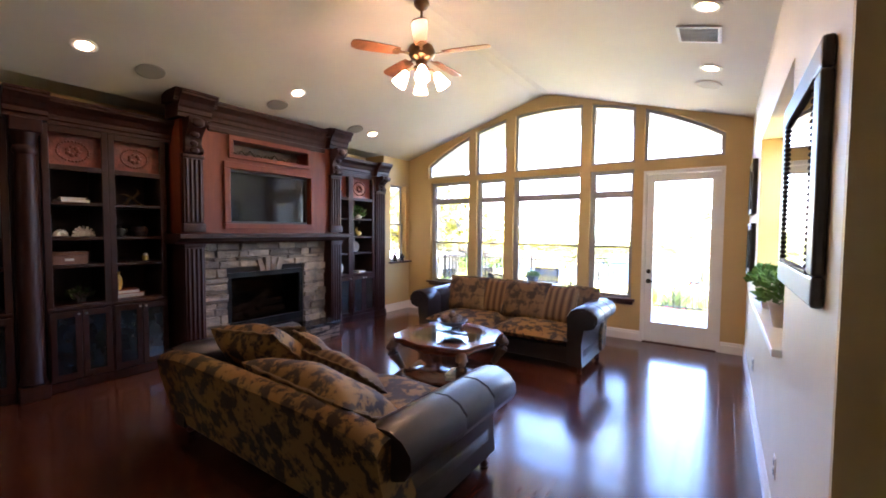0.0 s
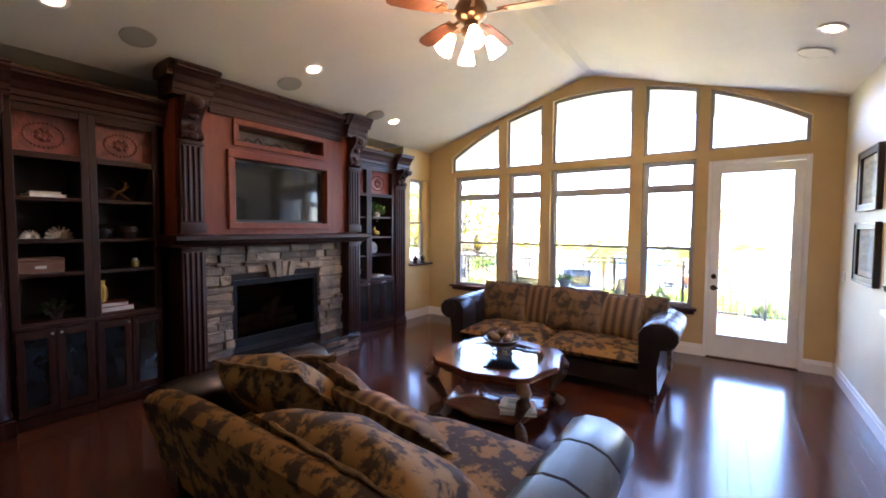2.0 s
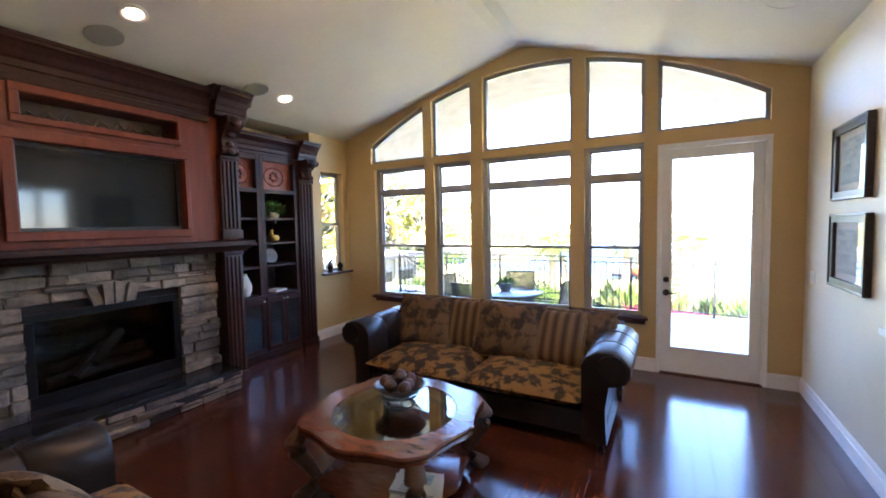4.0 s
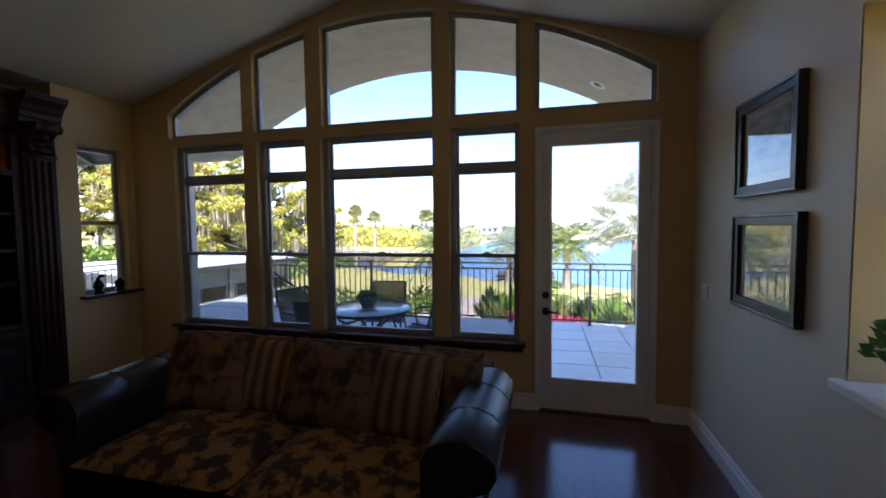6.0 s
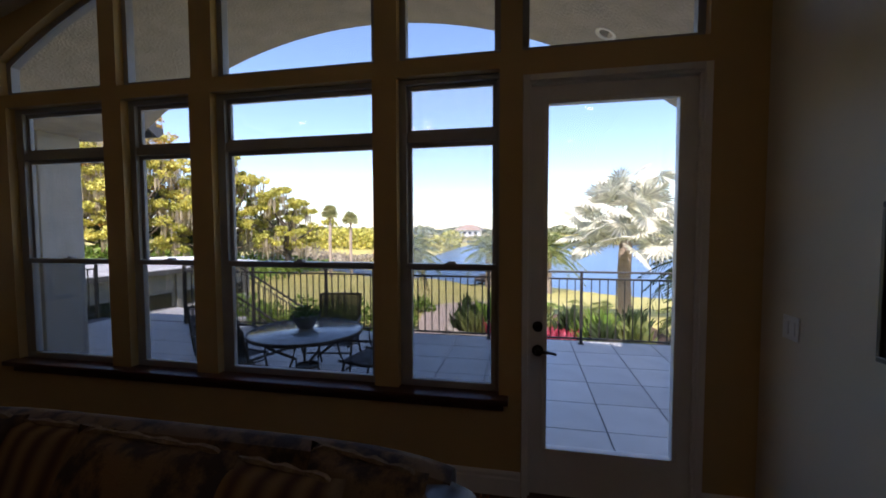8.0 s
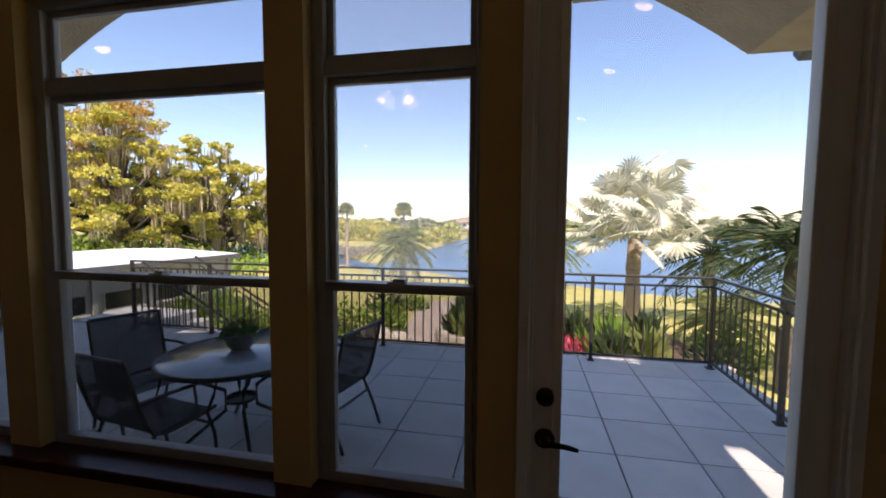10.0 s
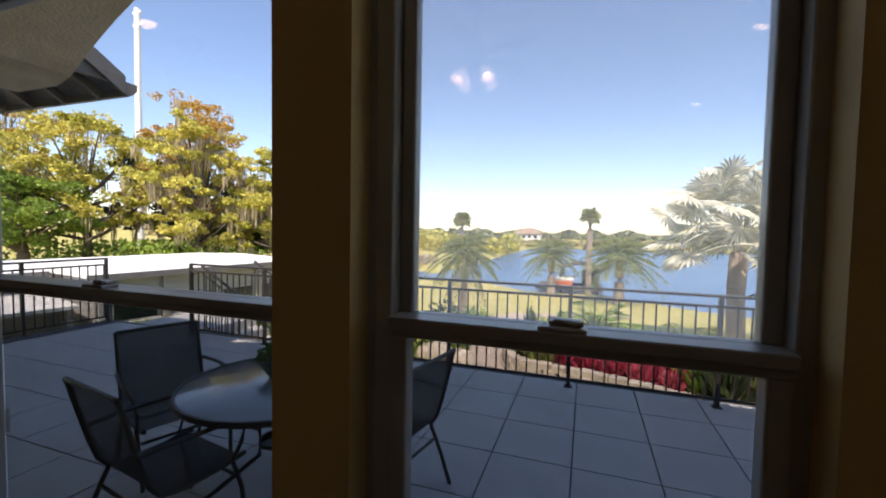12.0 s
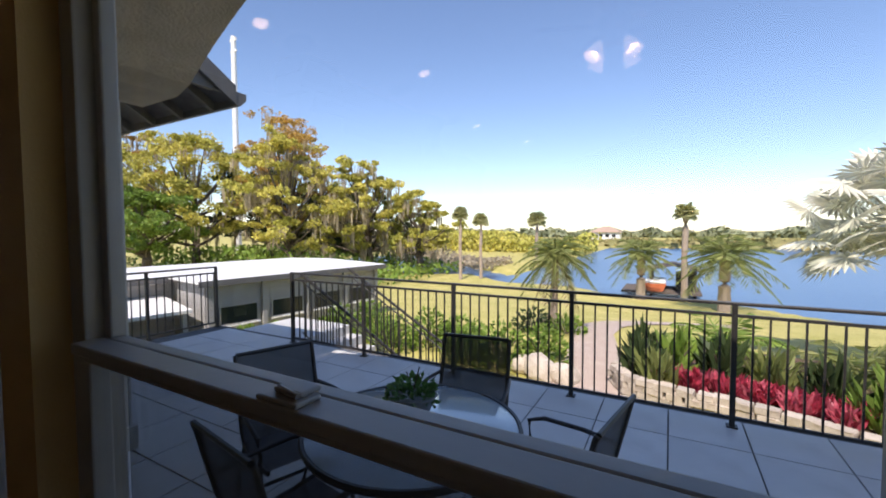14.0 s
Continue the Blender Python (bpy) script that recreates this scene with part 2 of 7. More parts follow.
for a, b in zip(fine, fine[1:]):
    mid = (a + b) / 2
    holes = []
    if any(p < mid < q for p, q in LOW):
        holes.append(((SILL_Z, SILL_Z), (HEAD_Z, HEAD_Z)))
    if DOOR[0] < mid < DOOR[1]:
        holes.append(((-0.3, -0.3), (DOOR[2], DOOR[2])))
    if any(p < mid < q for p, q in ARCH):
        holes.append(((ARCH_Z, ARCH_Z), (arc_z(a, 0.045), arc_z(b, 0.045))))
    lo = (-0.3, -0.3)
    for h0, h1 in holes + [((min(ceil_z(a) + 0.05, 4.2), min(ceil_z(b) + 0.05, 4.2)), None)]:
        if h0[0] > lo[0] + 0.001:
            prism(bm, [(a, lo[0]), (b, lo[1]), (b, h0[1]), (a, h0[0])], 0.0, WALL_T)
        lo = h1
bmesh.ops.remove_doubles(bm, verts=bm.verts[:], dist=0.0005)
wall_window = setting("wall_window", bm, [M_YELLOW], "yellow painted wall with arched windows")


# windows
def window_frame(bm, x0, x1, z0, z1, y0, y1, w):
    box(bm, x0, x1, y0, y1, z0, z0 + w, 0.004)
    box(bm, x0, x1, y0, y1, z1 - w, z1, 0.004)
    box(bm, x0, x0 + w, y0, y1, z0 + w, z1 - w, 0.004)
    box(bm, x1 - w, x1, y0, y1, z0 + w, z1 - w, 0.004)


def pane(parent, x0, x1, z0, z1, y, glass=None):
    bm = bmesh.new()
    box(bm, x0, x1, y - 0.002, y + 0.002, z0, z1)
    ob = part("pane", bm, glass or M_GLASS, parent, "hazy glass pane" if glass else "clear glass pane")
    ob.visible_shadow = False
    return ob


def lower_window(k, x0, x1, o0, o1):
    w = tagged(new(f"window_{k}"), "white single-hung window with a transom light", "window", "windows of the garden wall", "structure")
    bm = bmesh.new()
    window_frame(bm, x0, x1, SILL_Z, HEAD_Z, 0.055, 0.118, 0.035)
    for p, q in ((min(o0, x0), x0 + 0.01), (x1 - 0.01, max(o1, x1))):
        box(bm, p, q, 0.059, 0.121, SILL_Z - 0.004, HEAD_Z + 0.004)
    box(bm, x0 + 0.035, x1 - 0.035, 0.06, 0.116, 2.172, 2.23, 0.004)
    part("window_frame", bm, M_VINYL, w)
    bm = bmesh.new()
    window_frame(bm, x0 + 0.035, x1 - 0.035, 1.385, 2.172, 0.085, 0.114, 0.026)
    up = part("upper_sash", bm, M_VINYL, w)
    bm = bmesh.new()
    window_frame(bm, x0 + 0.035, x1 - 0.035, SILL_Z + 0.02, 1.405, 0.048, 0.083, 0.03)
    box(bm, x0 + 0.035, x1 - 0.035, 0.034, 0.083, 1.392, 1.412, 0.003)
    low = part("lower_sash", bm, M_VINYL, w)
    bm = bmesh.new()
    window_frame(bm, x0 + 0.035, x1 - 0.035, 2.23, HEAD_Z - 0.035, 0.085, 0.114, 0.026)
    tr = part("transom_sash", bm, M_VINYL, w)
    glass = M_HAZY if k == 4 else None
    pane(tr, x0 + 0.055, x1 - 0.055, 2.255, HEAD_Z - 0.055, 0.1, glass)
    pane(up, x0 + 0.055, x1 - 0.055, 1.41, 2.15, 0.1, glass)
    pane(low, x0 + 0.06, x1 - 0.06, SILL_Z + 0.045, 1.38, 0.067)
    bm = bmesh.new()
    box(bm, x0 + 0.03, x1 - 0.03, 0.1215, 0.1225, SILL_Z + 0.02, 1.40)
    part("insect_screen", bm, M_INSECT, w, "fine grey insect screen").visible_shadow = False
    mid = (x0 + x1) / 2
    for at in (mid,):
        bm = bmesh.new()
        box(bm, at - 0.035, at + 0.035, 0.036, 0.075, 1.412, 1.419, 0.003)
        box(bm, at - 0.02, at + 0.028, 0.05, 0.082, 1.419, 1.426, 0.003)
        cyl(bm, (at - 0.012, 0.052, 1.424), (at + 0.03, 0.044, 1.425), 0.005, 0.0035, 8)
        part("sash_lock", bm, M_VINYL, low, "small cast sash lock")


for k, (a, b) in enumerate(GLASS):
    lower_window(k + 1, a - 0.061, b + 0.061, LOW[k][0] - 0.004, LOW[k][1] + 0.004)


def arch_window(k, x0, x1):
    w = tagged(new(f"window_{k}"), "fixed window light under the arch", "window", "arched upper windows", "structure")
    n = max(6, int((x1 - x0) / 0.08))
    xs = [x0 + (x1 - x0) * i / n for i in range(n + 1)]
    f = 0.04
    bm = bmesh.new()
    box(bm, x0, x1, 0.06, 0.118, ARCH_Z, ARCH_Z + f, 0.004)
    for a, b in zip(xs, xs[1:]):
        prism(bm, [(a, arc_z(a, 0.0)), (b, arc_z(b, 0.0)), (b, arc_z(b, 0.045)), (a, arc_z(a, 0.045))], 0.06, 0.118)
    for p, q in ((x0, x0 + f), (x1 - f, x1)):
        prism(bm, [(p, ARCH_Z + f), (q, ARCH_Z + f), (q, arc_z(q, 0.0)), (p, arc_z(p, 0.0))], 0.06, 0.118)
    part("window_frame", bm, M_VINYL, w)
    bm = bmesh.new()
    prism(bm, [(x0 + f, ARCH_Z + f), (x1 - f, ARCH_Z + f)] + [(x, arc_z(x, 0.002)) for x in reversed([x0 + f] + xs[1:-1] + [x1 - f])], 0.098, 0.102)
    ob = part("pane", bm, M_GLASS, w, "clear glass pane")
    ob.visible_shadow = False


for k, (a, b) in enumerate(ARCH):
    arch_window(k + 6, a, b)

# one long dark window ledge
bm = bmesh.new()
box(bm, -5.20, -1.335, -0.085, 0.06, 0.585, 0.62, 0.008)
box(bm, -5.17, -1.365, -0.03, 0.0, 0.53, 0.585, 0.006)
setting("trim_sill", bm, M_SILL, "dark stained wooden window ledge")

# glazed door
door = tagged(new("door_1"), "white full-glass patio door, closed", "door", "", "structure")
bm = bmesh.new()
dx0, dx1 = -1.21, -0.32
gx0, gx1, gz0, gz1 = -1.112, -0.418, 0.303, 2.352
box(bm, dx0, gx0, 0.03, 0.075, 0.01, 2.46, 0.003)
box(bm, gx1, dx1, 0.03, 0.075, 0.01, 2.46, 0.003)
box(bm, gx0, gx1, 0.03, 0.075, 0.01, gz0, 0.003)
box(bm, gx0, gx1, 0.03, 0.075, gz1, 2.46, 0.003)
leaf = part("door_leaf", bm, M_WHITE, door)
bm = bmesh.new()
window_frame(bm, gx0 - 0.03, gx1 + 0.03, gz0 - 0.03, gz1 + 0.03, 0.02, 0.035, 0.03)
part("glazing_bead", bm, M_WHITE, leaf)
pane(leaf, gx0, gx1, gz0, gz1, 0.052)
bm = bmesh.new()
box(bm, DOOR[0], dx0, 0.0, 0.18, 0.0, 2.465, 0.003)
box(bm, dx1, DOOR[1], 0.0, 0.18, 0.0, 2.465, 0.003)
box(bm, DOOR[0], DOOR[1], 0.0, 0.18, 2.465, 2.49, 0.003)
for a, b in ((DOOR[0] - 0.025, DOOR[0] + 0.012), (DOOR[1] - 0.012, DOOR[1] + 0.025)):
    box(bm, a, b, -0.02, 0.0, 0.0, 2.515, 0.005)
box(bm, DOOR[0] + 0.012, DOOR[1] - 0.012, -0.02, 0.0, 2.478, 2.515, 0.005)
part("door_frame", bm, M_WHITE, door)
bm = bmesh.new()
box(bm, DOOR[0], DOOR[1], -0.01, 0.2, -0.02, 0.012, 0.004)
part("threshold", bm, M_SILL, door, "dark threshold")
M_BLACK = mat("oiled bronze", (0.018, 0.015, 0.013), (0.03, 0.025, 0.02), 9, 0.35, metal=0.7)
bm = bmesh.new()
lathe(bm, [(0.0, 0.0), (0.032, 0.0), (0.032, 0.008), (0.02, 0.014), (0.016, 0.02), (0.0, 0.022)], 20, pose(-1.165, 0.03, 1.045, 90))
part("deadbolt", bm, M_BLACK, leaf, "dark bronze deadbolt rose", True)
bm = bmesh.new()
lathe(bm, [(0.0, 0.0), (0.034, 0.0), (0.034, 0.01), (0.02, 0.016), (0.012, 0.045), (0.0, 0.046)], 20, pose(-1.165, 0.03, 0.9, 90))
tube(bm, [(-1.165, -0.012, 0.9), (-1.13, -0.02, 0.903), (-1.09, -0.02, 0.9), (-1.06, -0.018, 0.892)], [0.011, 0.01, 0.009, 0.007])
part("door_handle", bm, M_BLACK, leaf, "dark bronze lever handle", True)

# long side wall with the plant niche; the other walls
NY0, NY1, NZ0, NZ1 = -3.93, -1.73, 1.0, 2.5
bm = bmesh.new()
box(bm, 0.0, 0.32, -5.10, NY0, -0.3, 3.2)
box(bm, 0.0, 0.32, NY1, 0.2, -0.3, 3.2)
box(bm, 0.0, 0.32, NY0, NY1, -0.3, NZ0)
box(bm, 0.0, 0.32, NY0, NY1, NZ1, 3.2)
bmesh.ops.remove_doubles(bm, verts=bm.verts[:], dist=0.0005)
setting("wall_niche", bm, M_CREAM, "cream painted wall with a plant opening")
bm = bmesh.new()
box(bm, 0.0, 0.32, -5.13, -5.102, -0.3, 3.1)
box(bm, 0.32, 3.4, -5.13, -4.95, -0.3, 3.1)
bmesh.ops.remove_doubles(bm, verts=bm.verts[:], dist=0.0005)
setting("wall_return", bm, M_YELLOW, "ochre painted wall return")
bm = bmesh.new()
box(bm, 3.2, 3.4, -10.2, -5.13, -0.3, 2.95)
box(bm, -6.6, 3.4, -10.4, -10.2, -0.3, 4.3)
setting("wall_hall", bm, M_CREAM, "cream painted hall walls")
bm = bmesh.new()
SW = (-0.575, -0.10, 1.0, 2.53)
box(bm, -5.92, -5.72, -0.77, SW[0], -0.3, 3.2)
box(bm, -5.92, -5.72, SW[1], 0.0, -0.3, 3.2)
box(bm, -5.92, -5.72, SW[0], SW[1], -0.3, SW[2])
box(bm, -5.92, -5.72, SW[0], SW[1], SW[3], 3.2)
bmesh.ops.remove_doubles(bm, verts=bm.verts[:], dist=0.0005)
setting("wall_side", bm, M_YELLOW, "yellow painted side wall with a narrow window")
bm = bmesh.new()
box(bm, -6.4, -6.2, -10.2, -0.57, -0.3, 3.6)
box(bm, -6.2, -5.92, -0.77, -0.57, -0.3, 3.3)
setting("wall_alcove", bm, M_YELLOW, "yellow painted wall behind the bookcases")
w = tagged(new("window_5"), "narrow single-hung side window", "window", "", "structure")
bm = bmesh.new()
for z0, z1, x in ((SW[2], 1.76, -5.83), (1.72, SW[3], -5.86)):
    for a, b, c, d in ((SW[0], SW[1], z0, z0 + 0.04), (SW[0], SW[1], z1 - 0.04, z1), (SW[0], SW[0] + 0.035, z0, z1), (SW[1] - 0.035, SW[1], z0, z1)):
        box(bm, x - 0.02, x + 0.02, a, b, c, d, 0.003)
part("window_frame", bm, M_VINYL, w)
bm = bmesh.new()
box(bm, -5.852, -5.848, SW[0] + 0.02, SW[1] - 0.02, SW[2] + 0.02, SW[3] - 0.02)
part("pane", bm, M_GLASS, w, "clear glass pane").visible_shadow = False
bm = bmesh.new()
box(bm, -5.83, -5.62, SW[0] - 0.05, SW[1] + 0.08, 0.965, 1.0, 0.006)
part("window_sill", bm, M_SILL, w, "dark stained sill")


# baseboards with a moulded top
def baseboard(name, x0, y0, x1, y1, nx, ny):
    bm = bmesh.new()
    prof = [(0, 0), (0.018, 0), (0.018, 0.105), (0.012, 0.115), (0.012, 0.135), (0.005, 0.15), (0, 0.15)]
    a = [bm.verts.new((x0 + nx * p, y0 + ny * p, z)) for p, z in prof]
    b = [bm.verts.new((x1 + nx * p, y1 + ny * p, z)) for p, z in prof]
    bm.faces.new(a)
    bm.faces.new(b[::-1])
    for k in range(len(prof)):
        j = (k + 1) % len(prof)
        bm.faces.new((a[k], b[k], b[j], a[j]))
    setting(name, bm, M_WHITE, "white moulded baseboard")


baseboard("baseboard_1", 0.0, -5.13, 0.0, 0.0, -1, 0)
baseboard("baseboard_2", -5.72, 0.0, -1.262, 0.0, 0, -1)
baseboard("baseboard_3", -0.268, 0.0, -0.018, 0.0, 0, -1)
baseboard("baseboard_4", -5.72, -0.77, -5.72, -0.018, 1, 0)
baseboard("baseboard_5", 0.0, -5.13, 3.2, -5.13, 0, -1)

# ================= outside =================
TZ = -0.21
# gable roof over the room and the porch, with fascia and gutters
M_ROOF = mat("grey roof shingle", (0.16, 0.15, 0.14), (0.11, 0.10, 0.095), 8, 0.9, bump=0.4)
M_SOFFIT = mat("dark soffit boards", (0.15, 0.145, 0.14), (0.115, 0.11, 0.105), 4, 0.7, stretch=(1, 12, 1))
# added roof, sized so that the house's shadow covers the terrace
roof = tagged(new("roof"), "grey gable roof with white gutters, added to shade the terrace", "roof", "", "structure")
RX0, RX1, RYE = -6.32, 0.85, 1.56
RS = 0.40
RMID = (RX0 + RX1) / 2
for ex in (RX0, RX1):
    rz = 3.06 + RS * (RMID - RX0)
    bm = bmesh.new()
    prism(bm, [(ex, 3.06), (RMID, rz), (RMID, rz + 0.16), (ex, 3.20)], -10.6, RYE)
    part("roof_slope", bm, M_ROOF, roof)
# lower roofs to both sides, their eaves further out
for k, (a, b) in enumerate(((-12.5, -6.34), (0.87, 6.0))):
    r2 = tagged(new(f"roof_side_{k + 1}"), "grey side roof with open rafters and a metal gutter", "roof", "", "structure")
    EY, EZ, S2 = 2.42, 3.0, 0.62
    bm = bmesh.new()
    prism(bm, [(EY, EZ), (-2.6, EZ + S2 * 5.02), (-2.6, EZ + S2 * 5.02 + 0.14), (EY, EZ + 0.12)], a, b, "x")
    part("roof_slope", bm, M_ROOF, r2)
    bm = bmesh.new()
    prism(bm, [(EY + 0.004, EZ - 0.07), (EY + 0.05, EZ - 0.07), (EY + 0.12, EZ + 0.0), (EY + 0.12, EZ + 0.07), (EY + 0.004, EZ + 0.07)], a, b + (0.03 if k == 0 else 0), "x")
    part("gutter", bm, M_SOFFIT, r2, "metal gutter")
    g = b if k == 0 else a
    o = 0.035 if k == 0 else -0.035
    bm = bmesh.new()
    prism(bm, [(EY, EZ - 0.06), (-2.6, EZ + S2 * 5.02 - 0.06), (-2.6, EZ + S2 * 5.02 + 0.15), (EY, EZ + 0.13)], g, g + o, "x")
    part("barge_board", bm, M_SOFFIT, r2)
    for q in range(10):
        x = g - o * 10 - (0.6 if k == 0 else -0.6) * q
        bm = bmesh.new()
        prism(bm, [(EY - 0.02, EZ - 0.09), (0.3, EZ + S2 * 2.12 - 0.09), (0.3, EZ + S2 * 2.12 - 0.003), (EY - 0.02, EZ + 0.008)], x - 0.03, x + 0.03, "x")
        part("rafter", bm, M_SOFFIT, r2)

# porch arch of stucco on two piers
bm = bmesh.new()
xs = [-6.3 + 7.1 * k / 40 for k in range(41)]
for a, b in zip(xs, xs[1:]):
    prism(bm, [(a, max(2.68, porch_z(a))), (b, max(2.68, porch_z(b))), (b, 3.0 + RS * min(b - RX0, RX1 - b)), (a, 3.0 + RS * min(a - RX0, RX1 - a))], 0.2, 1.55)
bmesh.ops.remove_doubles(bm, verts=bm.verts[:], dist=0.0005)
setting("wall_porch_arch", bm, M_STUCCO, "tan stucco porch vault with an arched front")
M_PIER = mat("pale stucco", (0.46, 0.445, 0.41), (0.40, 0.385, 0.35), 4, 0.9, bump=0.5, fine=50)
for k, (a, b) in enumerate(((-6.75, -6.27), (0.80, 1.28))):
    bm = bmesh.new()
    box(bm, a, b, 0.95, 1.38, TZ - 0.02, 3.05, 0.012)
    box(bm, a - 0.03, b + 0.03, 0.92, 1.41, TZ - 0.02, TZ + 0.2, 0.01)
    setting(f"wall_pier_{k + 1}", bm, M_PIER, "pale stucco porch pier")
bm = bmesh.new()
box(bm, -6.6, -6.4, -10.2, -0.6, -3.0, 3.3)
box(bm, -6.6, 3.4, -0.02, 0.2, -3.0, -0.3)
# unseen wing wall, added to keep sun off the terrace
box(bm, -12.5, -6.6, -0.8, -0.6, -3.0, 4.6)
setting("wall_outside", bm, M_STUCCO, "tan stucco outside wall")
# plain dark sheet closing the gap between the side roof and the main roof
bm = bmesh.new()
prism(bm, [(2.3, 3.04), (-2.58, 3.04), (-2.58, 5.98), (2.3, 3.06)], -6.41, -6.35, "x")
setting("wall_gable", bm, M_SOFFIT, "dark gable panel under the side roof")
downlight = thing("porch_downlight", pose(-0.63, 1.0, porch_z(-0.63) + 0.004, 0, 27, 0), "round recessed porch downlight in the stucco vault", "light fixture")
bm = bmesh.new()
lathe(bm, [(0.06, 0.0), (0.085, 0.0), (0.085, -0.012), (0.06, -0.01), (0.05, -0.001)], 24)
part("trim_ring", bm, M_WHITE, downlight, "white trim ring", True)
bm = bmesh.new()
lathe(bm, [(0.0, -0.004), (0.058, -0.004), (0.05, 0.002), (0.0, 0.002)], 24)
part("lamp", bm, M_IRON, downlight, "dark unlit lamp face", True)

# terrace slab
bm = bmesh.new()
box(bm, -10.05, 1.35, 0.125, 4.5, TZ - 0.35, TZ - 0.012)
terrace = setting("pavement_terrace", bm, M_GROUT, "grey tiled terrace, in shade")


# railings
def railing(name, x0, y0, x1, y1, posts, label):
    """A straight run; posts are distances along it."""
    L = math.hypot(x1 - x0, y1 - y0)
    r = thing(name, pose(x0, y0, TZ, 0, 0, math.degrees(math.atan2(y1 - y0, x1 - x0))), label, "railing", "terrace railings")
    top = 1.165
    bm = bmesh.new()
    box(bm, 0, L, -0.024, 0.024, top - 0.03, top, 0.006)
    part("top_rail", bm, M_IRON, r)
    for nm, z in (("middle_rail", top - 0.125), ("bottom_rail", 0.085)):
        bm = bmesh.new()
        box(bm, 0, L, -0.014, 0.014, z - 0.014, z + 0.014)
        part(nm, bm, M_IRON, r)
    for p in posts:
        bm = bmesh.new()
        box(bm, p - 0.022, p + 0.022, -0.022, 0.022, 0.0, top - 0.03)
        box(bm, p - 0.045, p + 0.045, -0.045, 0.045, 0.0, 0.012)
        part("post", bm, M_IRON, r)
    me = None
    n = int(L / 0.122)
    for k in range(n):
        x = (k + 0.5) * L / n
        if min(abs(x - p) for p in posts) < 0.04:
            continue
        if me is None:
            bm = bmesh.new()
            box(bm, -0.008, 0.008, -0.008, 0.008, 0.09, top - 0.125)
            me = finish(bm, "baluster", M_IRON)
        b = new("baluster", me)
        b.parent = r
        b.location = (x, 0, 0)
    return r


front = railing("railing", -7.76, 4.3, 1.09, 4.24, [0.02, 1.535, 3.02, 4.49, 5.945, 7.41, 8.85], "dark bronze metal railing along the terrace edge")
railing("railing", 1.09, 4.24, 1.09, 0.22, [1.45, 2.9, 3.95], "dark bronze metal railing on the terrace end")
railing("railing", -10.0, 0.3, -9.95, 4.4, [0.0, 1.45, 2.9, 4.08], "dark bronze metal railing beside the stair head")
# stair down to the lawn
stair = thing("garden_stair", pose(-7.8, 4.55, TZ), "pale concrete garden stair with sloping metal handrails", "stairs")
for k in range(7):
    bm = bmesh.new()
    box(bm, 0.3 * k, 0.3 * k + 0.32, 0, 1.2, -0.17 * (k + 1) - 0.17, -0.17 * (k + 1) + 0.0, 0.008)
    part("step", bm, M_TILE, stair)
bm = bmesh.new()
box(bm, -1.55, 0.0, -0.05, 1.2, -0.35, -0.012)
part("landing", bm, M_TILE, stair)
for y in (0.02, 1.18):
    bm = bmesh.new()
    tube(bm, [(-0.02, y, 1.1), (2.1, y, -0.1)], 0.024, 8)
    tube(bm, [(-0.02, y, 0.98), (2.1, y, -0.22)], 0.012, 6)
    tube(bm, [(-0.02, y, 0.1), (2.1, y, -1.1)], 0.012, 6)
    part("handrail", bm, M_IRON, stair, "dark metal handrail")
    for k in range(15):
        x = 0.07 + 0.14 * k
        bm = bmesh.new()
        box(bm, x - 0.007, x + 0.007, y - 0.007, y + 0.007, 0.1 - 0.571 * x, 0.98 - 0.571 * x)
        part("baluster", bm, M_IRON, stair)


# ---- ground, water ----
def smooth(a, b, v):
    u = max(0.0, min(1.0, (v - a) / (b - a)))
    return u * u * (3 - 2 * u)


def shore(x):
    """How far out the near bank reaches."""
    if x > -6:
        return 33 - 0.75 * max(0, x) * (1 if x < 12 else 12 / x)
    return 33 + 0.45 * min(-6 - x, 16) + 1.2 * math.sin(x * 0.5)


def ground_z(x, y):
    z = -1.4 - 1.85 * smooth(9, 31, y) + 0.05 * math.sin(x * 0.35) * math.sin(y * 0.4)
    wet = smooth(0.0, 4.0, y - shore(x))
    z = z * (1 - wet) - 6.0 * wet
    bank = smooth(0, 6, y - (62 - 0.95 * (x + 42))) * smooth(-14, -20, x) if x < -14 else 0
    far = max(smooth(0, 10, y - (122 + 0.35 * max(0, x + 25))), 0.0)
    land = max(bank, far)
    if x < -52:
        land = max(land, smooth(-52, -58, x))
    return z * (1 - land) + (-3.1) * land


def grid_axis(pts):
    out = []
    for (a, b, n) in pts:
        out += [a + (b - a) * k / n for k in range(n)]
    return out + [pts[-1][1]]


gx = grid_axis([(-1500, -300, 6), (-300, -80, 12), (-80, -20, 30), (-20, 20, 50), (20, 80, 20), (80, 300, 10), (300, 1500, 6)])
gy = grid_axis([(-600, -12, 8), (-12, 0, 4), (0, 45, 60), (45, 150, 42), (150, 400, 12), (400, 2500, 8)])
nv = len(gx)
vs = [(x, y, ground_z(x, y) if y > 3 or x < -11 or x > 3 else -1.6) for y in gy for x in gx]
fs = [(j * nv + i, j * nv + i + 1, (j + 1) * nv + i + 1, (j + 1) * nv + i) for j in range(len(gy) - 1) for i in range(nv - 1)]
me = bpy.data.meshes.new("ground")
me.from_pydata(vs, [], fs)
me.materials.append(M_GRASS)
for p in me.polygons:
    p.use_smooth = True
tagged(new("ground", me), "sunlit lawn sloping down to the river", "ground", "", "structure")
bm = bmesh.new()
